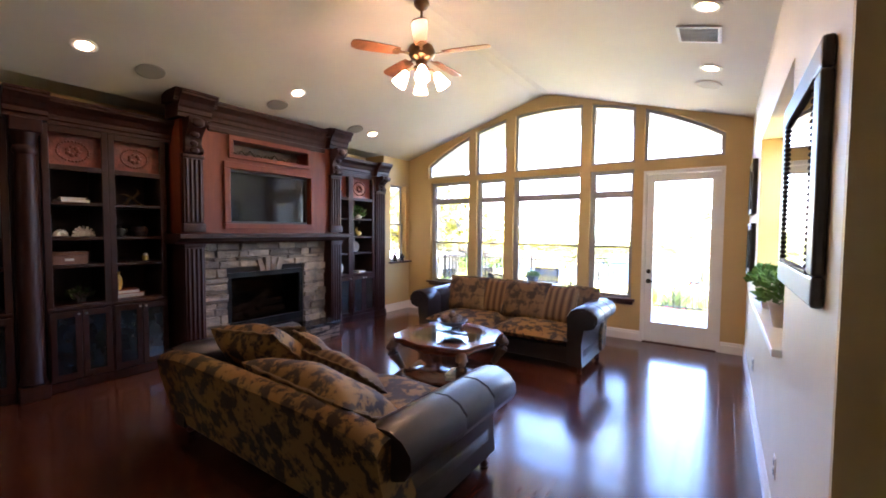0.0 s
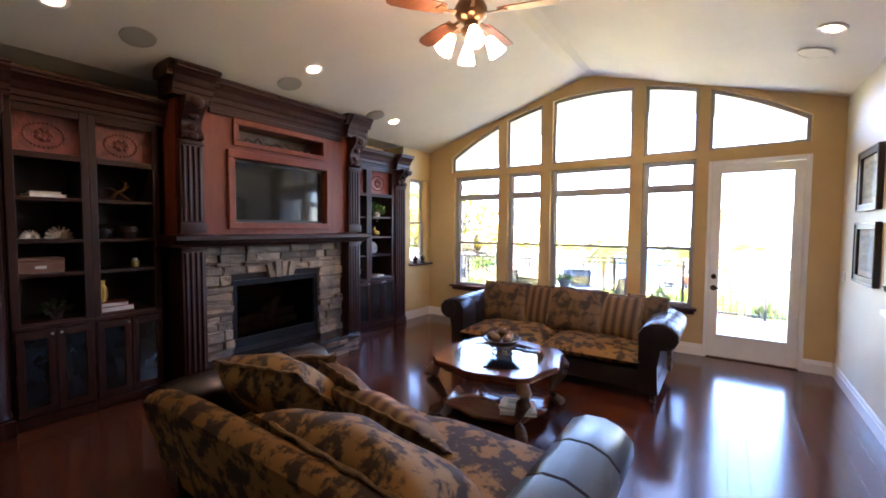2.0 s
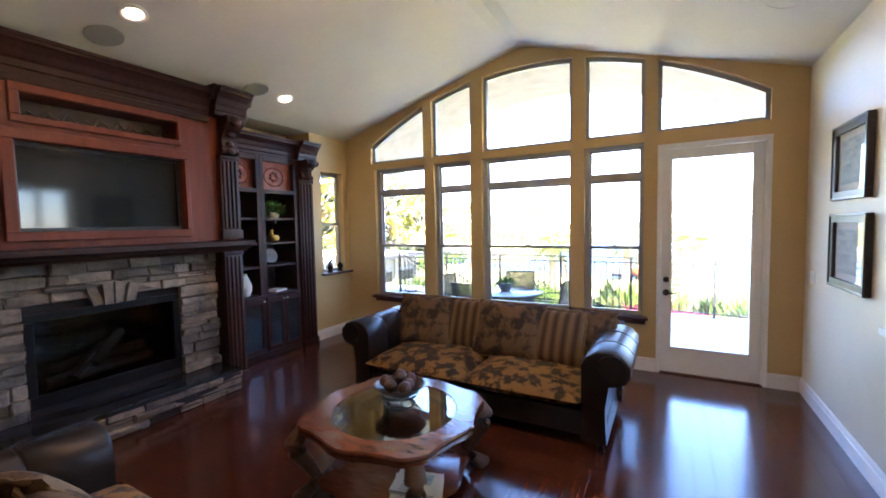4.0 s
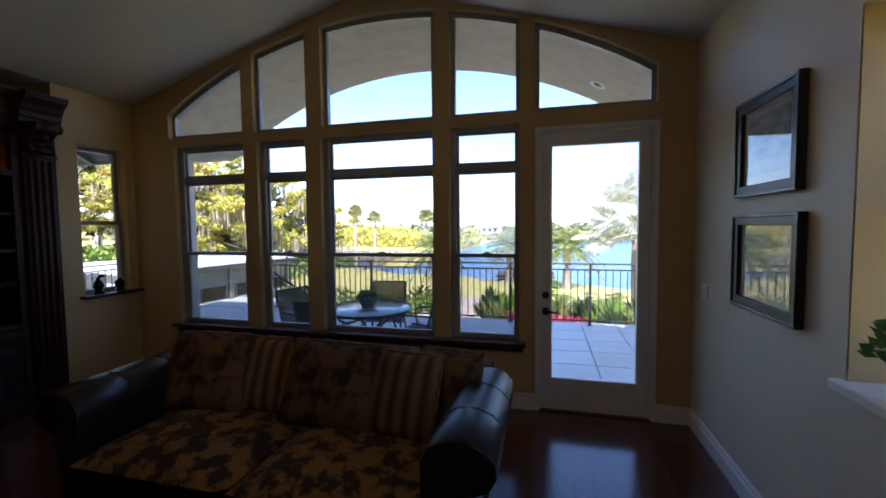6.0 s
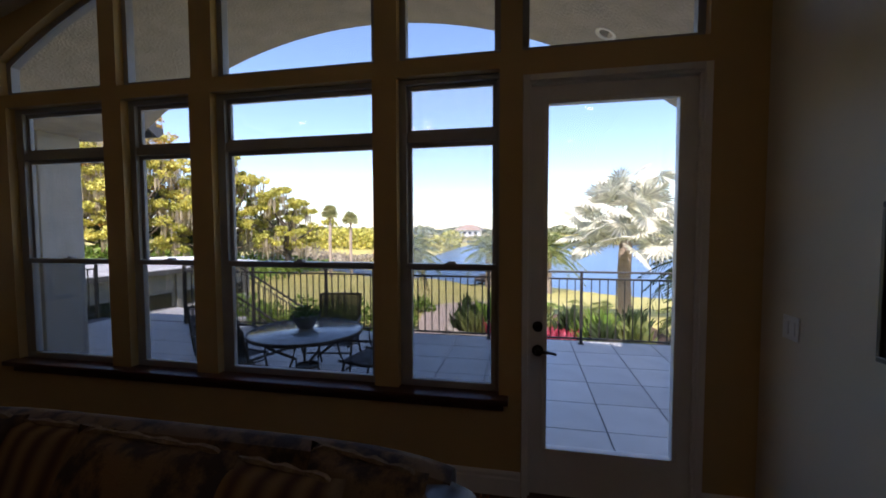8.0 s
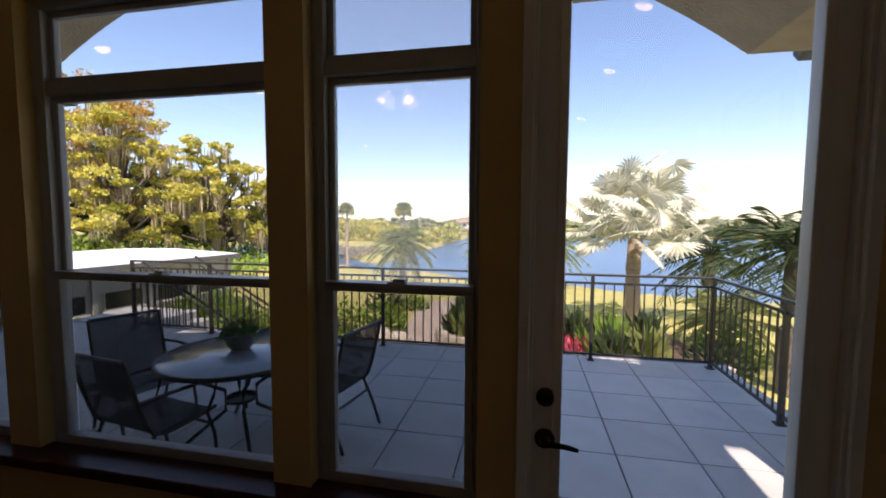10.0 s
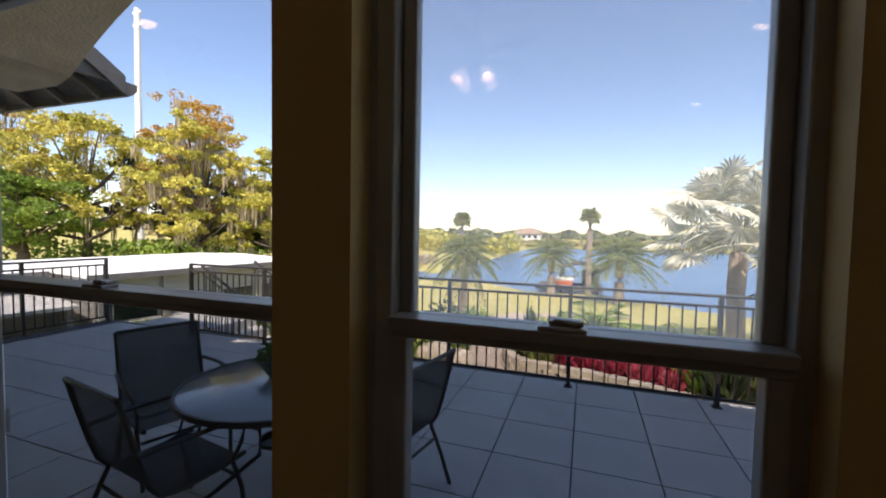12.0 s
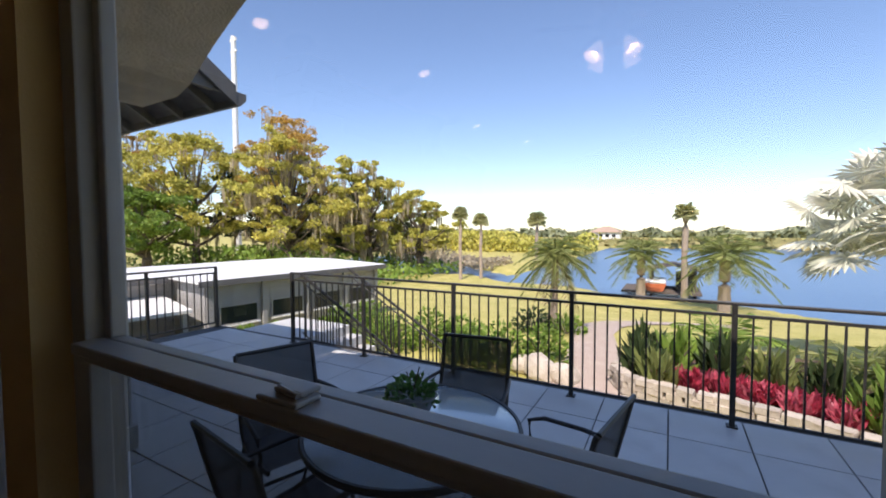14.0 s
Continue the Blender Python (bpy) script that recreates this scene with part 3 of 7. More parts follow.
box(bm, -1500, 1500, 10, 2500, -3.9, -3.62)
setting("water", bm, M_WATER, "blue river water with small ripples")

# ---- plants ----
M_LEAF_OAK = mat("oak leaf", (0.36, 0.36, 0.06), (0.66, 0.58, 0.14), 0.25, 0.7, spread=0.4, thin=0.3)
M_LEAF_RUST = mat("cypress leaf", (0.48, 0.28, 0.06), (0.56, 0.38, 0.10), 0.3, 0.7, spread=0.3, thin=0.35)
M_LEAF_DARK = mat("dark leaf", (0.035, 0.06, 0.018), (0.07, 0.10, 0.03), 0.5, 0.6, spread=0.35, thin=0.35)
M_LEAF_LIME = mat("bright shrub leaf", (0.13, 0.24, 0.03), (0.26, 0.34, 0.06), 1.0, 0.6, spread=0.35, thin=0.35)
M_LEAF_POT = mat("pot plant leaf", (0.06, 0.15, 0.03), (0.12, 0.24, 0.06), 9.0, 0.5, spread=0.3, thin=0.35)
M_MOSS = mat("grey hanging moss", (0.50, 0.42, 0.29), (0.36, 0.30, 0.20), 1.0, 0.9, spread=0.2, thin=0.35)
M_BARK = mat("grey bark", (0.15, 0.12, 0.09), (0.09, 0.07, 0.055), 6, 0.95, bump=0.8, stretch=(3, 3, 0.6))
M_PALMBARK = mat("palm trunk", (0.42, 0.34, 0.26), (0.28, 0.21, 0.15), 5, 0.95, bump=0.9, stretch=(1, 1, 5))
M_RED = mat("red bromeliad", (0.55, 0.06, 0.10), (0.28, 0.03, 0.055), 9.0, 0.5, spread=0.45, thin=0.35)
M_PINK = mat("pink bromeliad", (0.66, 0.16, 0.20), (0.42, 0.06, 0.10), 9.0, 0.5, spread=0.35, thin=0.35)
M_SILVER = mat("silver palm leaf", (0.80, 0.77, 0.64), (0.55, 0.56, 0.42), 1.2, 0.5, spread=0.3, thin=0.35)
M_CABBAGE = mat("cabbage palm leaf", (0.36, 0.37, 0.15), (0.50, 0.47, 0.22), 1.5, 0.55, spread=0.3, thin=0.45)
M_PALMLEAF = mat("palm frond", (0.20, 0.25, 0.07), (0.32, 0.33, 0.11), 1.5, 0.55, spread=0.3, thin=0.5)
M_DEADLEAF = mat("dry frond", (0.36, 0.27, 0.15), (0.28, 0.2, 0.11), 1.5, 0.8, spread=0.25)


def leaf_mesh(name, spots, material):
    """One mesh of small folded leaves; spots are (centre, length, width, direction)."""
    vs, fs = [], []
    for c, ln, w, d in spots:
        d = d.normalized()
        s = d.cross(Vector((random.uniform(-1, 1), random.uniform(-1, 1), random.uniform(-0.3, 1))))
        s = s.normalized() if s.length > 1e-4 else Vector((1, 0, 0))
        n = d.cross(s)
        k = len(vs)
        vs += [tuple(c - d * ln * 0.5), tuple(c + s * w * 0.5 + n * w * 0.12), tuple(c + d * ln * 0.5), tuple(c - s * w * 0.5 + n * w * 0.12)]
        fs += [(k, k + 1, k + 2), (k, k + 2, k + 3)]
    me = bpy.data.meshes.new(name)
    me.from_pydata(vs, [], fs)
    me.materials.append(material)
    return me


def rnd(r=1.0):
    while True:
        v = Vector((random.uniform(-1, 1), random.uniform(-1, 1), random.uniform(-1, 1)))
        if 0.01 < v.length < 1:
            return v * r


def oak(x, y, height, spread, leafmat, label, clumps=46, leaves=120, size=0.5, moss=0.45):
    z0 = ground_z(x, y)
    t = thing("tree", pose(x, y, z0), label, "tree", "trees on the bank")
    bm = bmesh.new()
    tube(bm, [(0, 0, -0.5), (0.25, 0.1, height * 0.14), (-0.15, 0.2, height * 0.3), (0.2, 0, height * 0.5)], [0.6, 0.45, 0.36, 0.2], 9)
    cs = []
    for k in range(clumps):
        a = 2.4 * k + random.uniform(-0.5, 0.5)
        u = (k + 0.5) / clumps
        zz = height * (0.26 + 0.66 * u) + random.uniform(-0.06, 0.06) * height
        rr = spread * (math.sin(math.pi * (0.2 + 0.72 * u)) ** 0.8) * random.uniform(0.3, 1.0)
        c = Vector((rr * math.cos(a), rr * math.sin(a), zz))
        cs.append((c, spread * random.uniform(0.13, 0.30)))
        if k % 2 == 0:
            h = min(height * 0.5, zz * 0.6)
            tube(bm, [(0.1, 0.1, h), tuple(c * 0.5 + Vector((0, 0, h * 0.42))), tuple(c)], [0.2, 0.12, 0.03], 5)
    part("trunk", bm, M_BARK, t)
    spots, hang = [], []
    for c, r in cs:
        # a bough: several tufts spread sideways, leaves thickest on top
        tufts = [c + Vector((random.uniform(-1, 1) * r, random.uniform(-1, 1) * r, random.uniform(-0.25, 0.3) * r)) for _ in range(5)]
        for w in tufts:
            q = r * random.uniform(0.35, 0.6)
            for _ in range(leaves // 2):
                o = rnd()
                o *= q * (0.55 + 0.45 * random.random()) / max(0.25, o.length) * o.length ** 0.4
                o.z = o.z * 0.6 + 0.1 * q
                spots.append((w + o, size * random.uniform(0.45, 1.0), size * random.uniform(0.3, 0.6), o + rnd(0.8 * q) + Vector((0, 0, 0.001))))
            if moss and random.random() < moss:
                ln0 = random.uniform(0.9, 3.0)
                g = w + Vector((random.uniform(-0.6, 0.6) * q, random.uniform(-0.6, 0.6) * q, -0.2 * q))
                for _ in range(14):
                    ln = ln0 * random.uniform(0.35, 1.0)
                    hang.append((g + Vector((random.gauss(0, 0.22), random.gauss(0, 0.22), -ln * 0.5)), ln, random.uniform(0.06, 0.17), Vector((random.uniform(-0.06, 0.06), random.uniform(-0.06, 0.06), -1))))
    crown = new("crown", leaf_mesh("crown", spots, leafmat))
    crown.parent = t
    if hang:
        h = new("hanging_moss", leaf_mesh("hanging_moss", hang, M_MOSS))
        h.parent = t
        h["label"], h["kind"] = "grey hanging moss strands", "stuff"
    return t


oak(-51, 27, 17.0, 9.5, M_LEAF_OAK, "tall yellow-green oak hung with grey moss", 52, 190, 0.5, 0.35)
oak(-43, 34, 19.5, 7.0, M_LEAF_RUST, "tall rust-tinged cypress hung with moss", 40, 100, 0.45, 0.4)
oak(-38.5, 30, 15.5, 6.6, M_LEAF_OAK, "tall yellow-green oak on the bank", 46, 190, 0.45, 0.4)
oak(-32.5, 36, 13.2, 6.0, M_LEAF_OAK, "spreading oak hung with grey moss", 42, 180, 0.45, 0.45)
oak(-27.6, 39, 9.8, 4.4, M_LEAF_OAK, "smaller yellow-green oak near the water", 34, 160, 0.42, 0.25)
oak(-64, 24, 20.0, 7.5, M_LEAF_RUST, "very tall rusty cypress behind the boathouse", 38, 110, 0.5, 0.4)
oak(-47, 20, 8.5, 6.0, M_LEAF_LIME, "low bright green tree behind the boathouse", 40, 150, 0.45, 0)
oak(-60, 18, 16.0, 8.5, M_LEAF_OAK, "broad oak beyond the boathouse", 42, 150, 0.5, 0.6)
oak(-52, 38, 15.5, 8.0, M_LEAF_DARK, "dark leaved oak further back", 44, 150)
oak(-39, 41, 12.0, 7.0, M_LEAF_DARK, "dark leaved oak behind the mossy ones", 40, 130)


def bush(x, y, w, h, leafmat, label, n=420, size=0.14, z=None, name="shrub", group="garden shrubs", tall=0.0):
    z0 = ground_z(x, y) if z is None else z
    t = thing(name, pose(x, y, z0), label, "shrub", group)
    spots = []
    for _ in range(n):
        o = rnd()
        o.z = abs(o.z)
        p = Vector((o.x * w, o.y * w, 0.05 + o.z * h))
        d = Vector((o.x, o.y, 0.4 + tall)) + rnd(0.5)
        spots.append((p, size * random.uniform(0.7, 1.4) * (1 + tall), size * random.uniform(0.4, 0.7), d))
    ob = new("foliage", leaf_mesh("foliage", spots, leafmat))
    ob.parent = t
    bm = bmesh.new()
    for k in range(6):
        a = k * 1.05
        tube(bm, [(0, 0, -0.08), (0.3 * w * math.cos(a), 0.3 * w * math.sin(a), 0.4 * h), (0.7 * w * math.cos(a), 0.7 * w * math.sin(a), 0.75 * h)], [0.02, 0.015, 0.006], 5)
    part("stems", bm, M_BARK, t)
    return t


for k in range(9):
    bush(-10.6 + 0.72 * k, 8.4 + 0.5 * math.sin(k * 1.7), 0.62, 0.95 + 0.12 * math.sin(k * 2.1), M_LEAF_LIME, "bright green clipped shrub beside the lawn", 420, 0.15)
for k in range(5):
    bush(-11.75 + 0.35 * k, 6.3 + 0.55 * k, 0.5, 0.6, M_LEAF_LIME, "bright green shrub below the stair", 320, 0.16)


def palm(x, y, trunk, r, frond, n, barkm, leafm, label, lean=0.0, droop=0.5, dead=0, leaflets=15, w=0.05, skirt=0.0):
    """A feather palm: ringed trunk and arching fronds of many leaflets."""
    z0 = ground_z(x, y)
    t = thing("palm_tree", pose(x, y, z0), label, "palm", "palms")
    bm = bmesh.new()
    tube(bm, [(lean * u * u, 0.1 * math.sin(3 * u), trunk * u - 0.3 * (1 - u)) for u in [k / 10 for k in range(11)]], [r * (1.15 - 0.3 * k / 10 + (0.06 if k % 2 else 0)) for k in range(11)], 10)
    part("trunk", bm, barkm, t)
    head = Vector((lean, 0.1 * math.sin(3), trunk))
    live, dry, ribs = [], [], bmesh.new()
    for k in range(n + dead):
        a = 2.4 * k
        el = radians(75) - radians(105) * ((k + 0.5) / n) ** 0.9 if k < n else radians(-55)
        L = frond * random.uniform(0.85, 1.1)
        d = Vector((math.cos(a) * math.cos(el), math.sin(a) * math.cos(el), math.sin(el)))
        pts = [head + d * L * u + Vector((0, 0, -droop * L * u * u)) for u in [j / 6 for j in range(7)]]
        tube(ribs, pts, [0.03 * (1 - 0.8 * j / 6) * max(1, frond / 2) for j in range(7)], 4)
        for j in range(leaflets):
            u = 0.15 + 0.85 * j / leaflets
            p = head + d * L * u + Vector((0, 0, -droop * L * u * u))
            along = (d + Vector((0, 0, -2 * droop * u))).normalized()
            side = along.cross(Vector((0, 0, 1))).normalized()
            ln = frond * 0.34 * math.sin(math.pi * (0.12 + 0.8 * u))
            for sgn in (-1, 1):
                dd = side * sgn + along * 0.7 + Vector((0, 0, -0.35))
                (live if k < n else dry).append((p + dd.normalized() * ln * 0.5, ln, w * frond * 0.6, dd))
    crown = new("crown", leaf_mesh("crown", live, leafm))
    crown.parent = t
    part("ribs", ribs, leafm, t)
    if dry:
        o = new("dry_fronds", leaf_mesh("dry_fronds", dry, M_DEADLEAF))
        o.parent = t
        o["label"] = "dry hanging brown fronds"
    return t


def fan_palm(x, y, trunk, r, leaf, n, leafm, label, z0=None, stalk=0.7, seg=18, group="palms", name="palm_tree", bark=None, ragged=0.5, gap=0.92, face=None):
    """A fan palm: round pleated leaves on stalks round a head."""
    z0 = ground_z(x, y) if z0 is None else z0
    t = thing(name, pose(x, y, z0), label, "palm", group)
    bm = bmesh.new()
    ks = 12
    tube(bm, [(0.02 * math.sin(u * 9), 0.02 * math.cos(u * 7), trunk * u - 0.3 * (1 - u)) for u in [k / ks for k in range(ks + 1)]], [r * (1.1 - 0.15 * k / ks + (0.05 if k % 2 else 0)) for k in range(ks + 1)], 12)
    part("trunk", bm, bark or M_PALMBARK, t)
    vs, fs = [], []
    stalks = bmesh.new()
    for k in range(n):
        a = 2.4 * k + random.uniform(-0.2, 0.2)
        el = radians(80) - radians(114) * ((k + 0.5) / n)
        d = Vector((math.cos(a) * math.cos(el), math.sin(a) * math.cos(el), math.sin(el)))
        base = Vector((0, 0, trunk)) + d * stalk * leaf * random.uniform(0.55, 1.2)
        d = (d + rnd(0.9 if face else 0.35 * ragged) - Vector((0, 0, 0.35 * ragged))).normalized()
        tube(stalks, [(d.x * 0.1, d.y * 0.1, trunk - 0.1), tuple(base)], [0.02 * leaf, 0.011 * leaf], 5)
        side = d.cross(Vector((0.01, 0, 1))).normalized()
        up = side.cross(d).normalized()
        tilt = random.uniform(-(face or ragged), face or ragged)
        side = (side + up * tilt).normalized()
        span = radians(125)
        for j in range(seg):
            p = -span + 2 * span * (j + 0.5) / seg
            q = span / seg * gap
            def ray(ang, rad, lift):
                v = d * math.cos(ang) * rad + side * math.sin(ang) * rad
                return base + v + up * lift * leaf - Vector((0, 0, 0.16 * leaf * (rad / leaf) ** 2))
            L = leaf * random.uniform(0.88, 1.05)
            i = len(vs)
            vs += [tuple(base), tuple(ray(p - q, L * 0.62, -0.02)), tuple(ray(p, L * 0.62, 0.035)), tuple(ray(p + q, L * 0.62, -0.02)), tuple(ray(p, L, 0.0) - Vector((0, 0, 0.06 * leaf * random.random())))]
            fs += [(i, i + 1, i + 2), (i, i + 2, i + 3), (i + 1, i + 4, i + 2), (i + 2, i + 4, i + 3)]
    me = bpy.data.meshes.new("crown")
    me.from_pydata(vs, [], fs)
    me.materials.append(leafm)
    c = new("crown", me)
    c.parent = t
    part("stalks", stalks, leafm, t)
    return t


fan_palm(1.95, 11.5, 3.2, 0.2, 0.66, 74, M_SILVER, "large silvery fan palm beyond the railing", stalk=2.35, seg=18, ragged=0.6, gap=0.9, face=1.2)
fan_palm(-20.9, 36.5, 6.6, 0.16, 0.62, 46, M_CABBAGE, "tall slim cabbage palm near the bank", bark=M_PALMBARK)
fan_palm(-19.3, 38.0, 6.0, 0.16, 0.6, 44, M_CABBAGE, "tall slim cabbage palm near the bank")
fan_palm(-19.3, 58.0, 6.5, 0.22, 1.0, 44, M_CABBAGE, "tall cabbage palm across the inlet", z0=-3.3)
fan_palm(-1.4, 34.0, 6.3, 0.2, 0.58, 40, M_CABBAGE, "tall cabbage palm by the boat dock", z0=-3.4)
palm(-5.5, 12.3, 2.35, 0.12, 1.35, 34, M_PALMBARK, M_PALMLEAF, "small feathery palm on the lawn", 0.1, 0.55, 6)
palm(-4.1, 31.5, 3.2, 0.28, 2.4, 34, M_PALMBARK, M_PALMLEAF, "date palm on the river bank", 0.0, 0.45)
palm(0.5, 28.5, 3.3, 0.3, 2.8, 36, M_PALMBARK, M_PALMLEAF, "large date palm on the river bank", 0.0, 0.45)
palm(-1.3, 10.3, 0.5, 0.12, 1.5, 22, M_BARK, M_LEAF_LIME, "low arching palm in the bed", 0.0, 0.5)
palm(0.6, 9.4, 0.4, 0.12, 1.4, 22, M_BARK, M_PALMLEAF, "low arching palm in the bed", 0.0, 0.5)
palm(3.4, 9.0, 0.8, 0.14, 1.6, 24, M_BARK, M_PALMLEAF, "low arching palm beside the lawn", 0.0, 0.5)
palm(4.6, 13.0, 2.2, 0.2, 2.0, 26, M_BARK, M_LEAF_DARK, "dark green palm behind the silver palm", 0.0, 0.45)
palm(3.3, 6.6, 2.6, 0.12, 1.5, 26, M_BARK, M_LEAF_DARK, "tall green palm close to the terrace end", 0.0, 0.4)
palm(5.2, 6.0, 2.4, 0.14, 1.7, 24, M_BARK, M_PALMLEAF, "tall green palm beside the house", 0.0, 0.4)

# planting bed with a low stone wall
M_PALESTONE = mat("pale garden stone", (0.52, 0.46, 0.37), (0.40, 0.34, 0.27), 6, 0.9, bump=0.5, spread=0.16)
bed = thing("bed_wall", pose(0, 0, -1.42), "low curved dry-stone wall round the planting bed", "garden wall")
me_stones = []
for k in range(3):
    bm = bmesh.new()
    box(bm, -0.14, 0.14, -0.09, 0.09, -0.06, 0.06, 0.022)
    for v in bm.verts:
        v.co += rnd(0.012)
    me_stones.append(finish(bm, "stone", M_PALESTONE))
BED_EDGE = [(-3.05, 8.75), (-3.22, 8.2), (-2.95, 7.62), (-2.1, 7.36), (-1.37, 7.24), (-0.79, 7.03), (-0.06, 6.7), (0.8, 6.35), (1.7, 6.3), (2.4, 6.7)]


def bed_edge(d):
    """Place and heading at d metres along the bed's front edge, and whether the edge is that long."""
    for (ax, ay), (bx, by) in zip(BED_EDGE, BED_EDGE[1:]):
        ln = math.hypot(bx - ax, by - ay)
        if d <= ln:
            return ax + (bx - ax) * d / ln, ay + (by - ay) * d / ln, math.atan2(by - ay, bx - ax), True
        d -= ln
    return *BED_EDGE[-1], 0.0, False


for row in range(4):
    d = 0.05 + 0.13 * (row % 2)
    k = row
    while True:
        x, y, ang, ok = bed_edge(d)
        if not ok:
            break
        o = new("stone", me_stones[k % 3])
        o.parent = bed
        s = random.uniform(0.75, 1.15)
        o.location = (x + random.uniform(-0.02, 0.02), y + random.uniform(-0.02, 0.02), 0.05 + 0.112 * row)
        o.rotation_euler = (0, 0, ang + random.uniform(-0.1, 0.1))
        o.scale = (s, 1.2, 1)
        d += 0.28 * s + 0.005
        k += 1
M_MULCH = mat("brown mulch", (0.13, 0.08, 0.05), (0.08, 0.05, 0.03), 12, 0.95, bump=0.9)
bm = bmesh.new()
prism(bm, [(x, y + 0.04) for x, y in BED_EDGE] + [(2.2, 9.4), (0.5, 10.6), (-1.4, 10.7), (-2.6, 9.9)], -1.6, -1.06, "z")
solid("bed_soil", bm, M_MULCH, "brown mulch filling the planting bed", "soil", kind="structure")
for k in range(15):
    x, y, ang, ok = bed_edge(1.75 + 0.17 * k)
    bush(x + 0.1, y + 0.42 + 0.12 * math.sin(k * 2.3), 0.19, 0.2, (M_RED, M_PINK)[k % 3 == 1], "crimson bromeliad in the stone bed", 70, 0.16, -1.07, "bromeliad", "crimson bromeliads", 0.7)
for k, (x, y, h) in enumerate(((-2.75, 8.2, 0.5), (-2.5, 7.85, 0.35), (-2.75, 8.9, 0.7), (-2.2, 8.6, 0.7), (-1.5, 8.5, 0.65), (-0.8, 8.3, 0.6), (-0.1, 8.1, 0.55), (0.6, 7.6, 0.6), (0.55, 7.0, 0.45), (1.2, 7.2, 0.5), (1.4, 8.3, 0.6), (0.2, 7.3, 0.3))):
    bush(x, y, 0.36, h, (M_LEAF_DARK, M_PALMLEAF, M_LEAF_DARK, M_LEAF_LIME)[k % 4], "strap-leaved plant in the bed", 75, 0.27, -1.07, "bed_plant", "bed plants", 1.0)
bush(2.5, 7.4, 0.7, 0.6, M_LEAF_DARK, "dark green low shrub by the terrace", 300, 0.16)
bush(3.1, 8.2, 0.7, 0.8, M_LEAF_LIME, "bright green low shrub by the terrace", 300, 0.16)
bush(-5.9, 11.6, 0.7, 0.7, M_LEAF_DARK, "low flowering shrub under the small palm", 260, 0.16)
bush(-5.0, 11.9, 0.6, 0.6, M_LEAF_LIME, "low leafy shrub under the small palm", 220, 0.16)
bm = bmesh.new()
for k, (dx, dy, s) in enumerate(((0, 0, 0.42), (0.5, -0.1, 0.33), (-0.45, 0.15, 0.3))):
    bmesh.ops.create_icosphere(bm, subdivisions=2, radius=s, matrix=pose(-4.6 + dx, 7.9 + dy, -1.25, 20 * k, 30, 40 * k) @ Matrix.Diagonal((1, 0.8, 0.75, 1)))
for v in bm.verts:
    v.co += noise.noise_vector(v.co * 3) * 0.06
solid("boulder_group", bm, M_PALESTONE, "pale limestone boulders beside the path", "rock", kind="stuff")

# curved path
M_PATH = mat("pinkish path", (0.47, 0.38, 0.31), (0.40, 0.31, 0.25), 3, 0.9, bump=0.3)
bm = bmesh.new()
mid = [(-3.4, 4.7), (-3.6, 6.5), (-3.7, 8.5), (-4.0, 10.5), (-4.35, 12.5), (-4.3, 14.5), (-3.9, 16.2), (-3.0, 17.6), (-1.6, 18.6), (0.6, 19.4)]
prev = None
for (a, b), (c, d) in zip(mid, mid[1:]):
    for k in range(5):
        x, y = a + (c - a) * k / 5, b + (d - b) * k / 5
        v = Vector((c - a, d - b, 0)).normalized()
        s = Vector((v.y, -v.x, 0)) * (0.75 if y < 9 else 0.6)
        cur = [bm.verts.new((x + q * s.x, y + q * s.y, ground_z(x + q * s.x, y + q * s.y) + 0.035)) for q in (-1, 0, 1)]
        if prev:
            bm.faces.new((prev[0], prev[1], cur[1], cur[0]))
            bm.faces.new((prev[1], prev[2], cur[2], cur[1]))
        prev = cur
setting("pavement_path", bm, M_PATH, "winding pinkish garden path")

# boathouse on the left
M_METALROOF = mat("white metal roof", (0.80, 0.79, 0.76), (0.72, 0.71, 0.68), 0.7, 0.5, stretch=(1, 8, 1))
M_GREYWALL = mat("grey siding", (0.36, 0.35, 0.33), (0.30, 0.29, 0.275), 2, 0.8, stretch=(1, 1, 6), bump=0.2)
M_DARKWIN = mat("dark window", (0.02, 0.025, 0.03), rough=0.15)
shed = thing("boathouse", pose(-12.15, 12.0, -1.73, 0, 0, 83.5), "long low grey boathouse with a white flat roof", "boathouse")
bm = bmesh.new()
box(bm, -6.2, 0, 0, 5.6, -0.6, 2.0)
box(bm, -12.0, -6.2, 1.9, 5.6, -0.6, 2.0)
part("wall", bm, M_GREYWALL, shed)
for x0, x1, y0 in ((-6.45, 0.25, -0.25), (-12.3, -6.455, 1.6)):
    bm = bmesh.new()
    prism(bm, [(y0, 2.02), (3.0, 2.1), (5.9, 2.04), (5.9, 2.12), (3.0, 2.2), (y0, 2.1)], x0, x1, "x")
    part("roof", bm, M_METALROOF, shed)
    bm = bmesh.new()
    box(bm, x0, x1, y0 - 0.04, y0 - 0.004, 1.94, 2.09)
    part("fascia", bm, M_SOFFIT, shed, "dark fascia board")
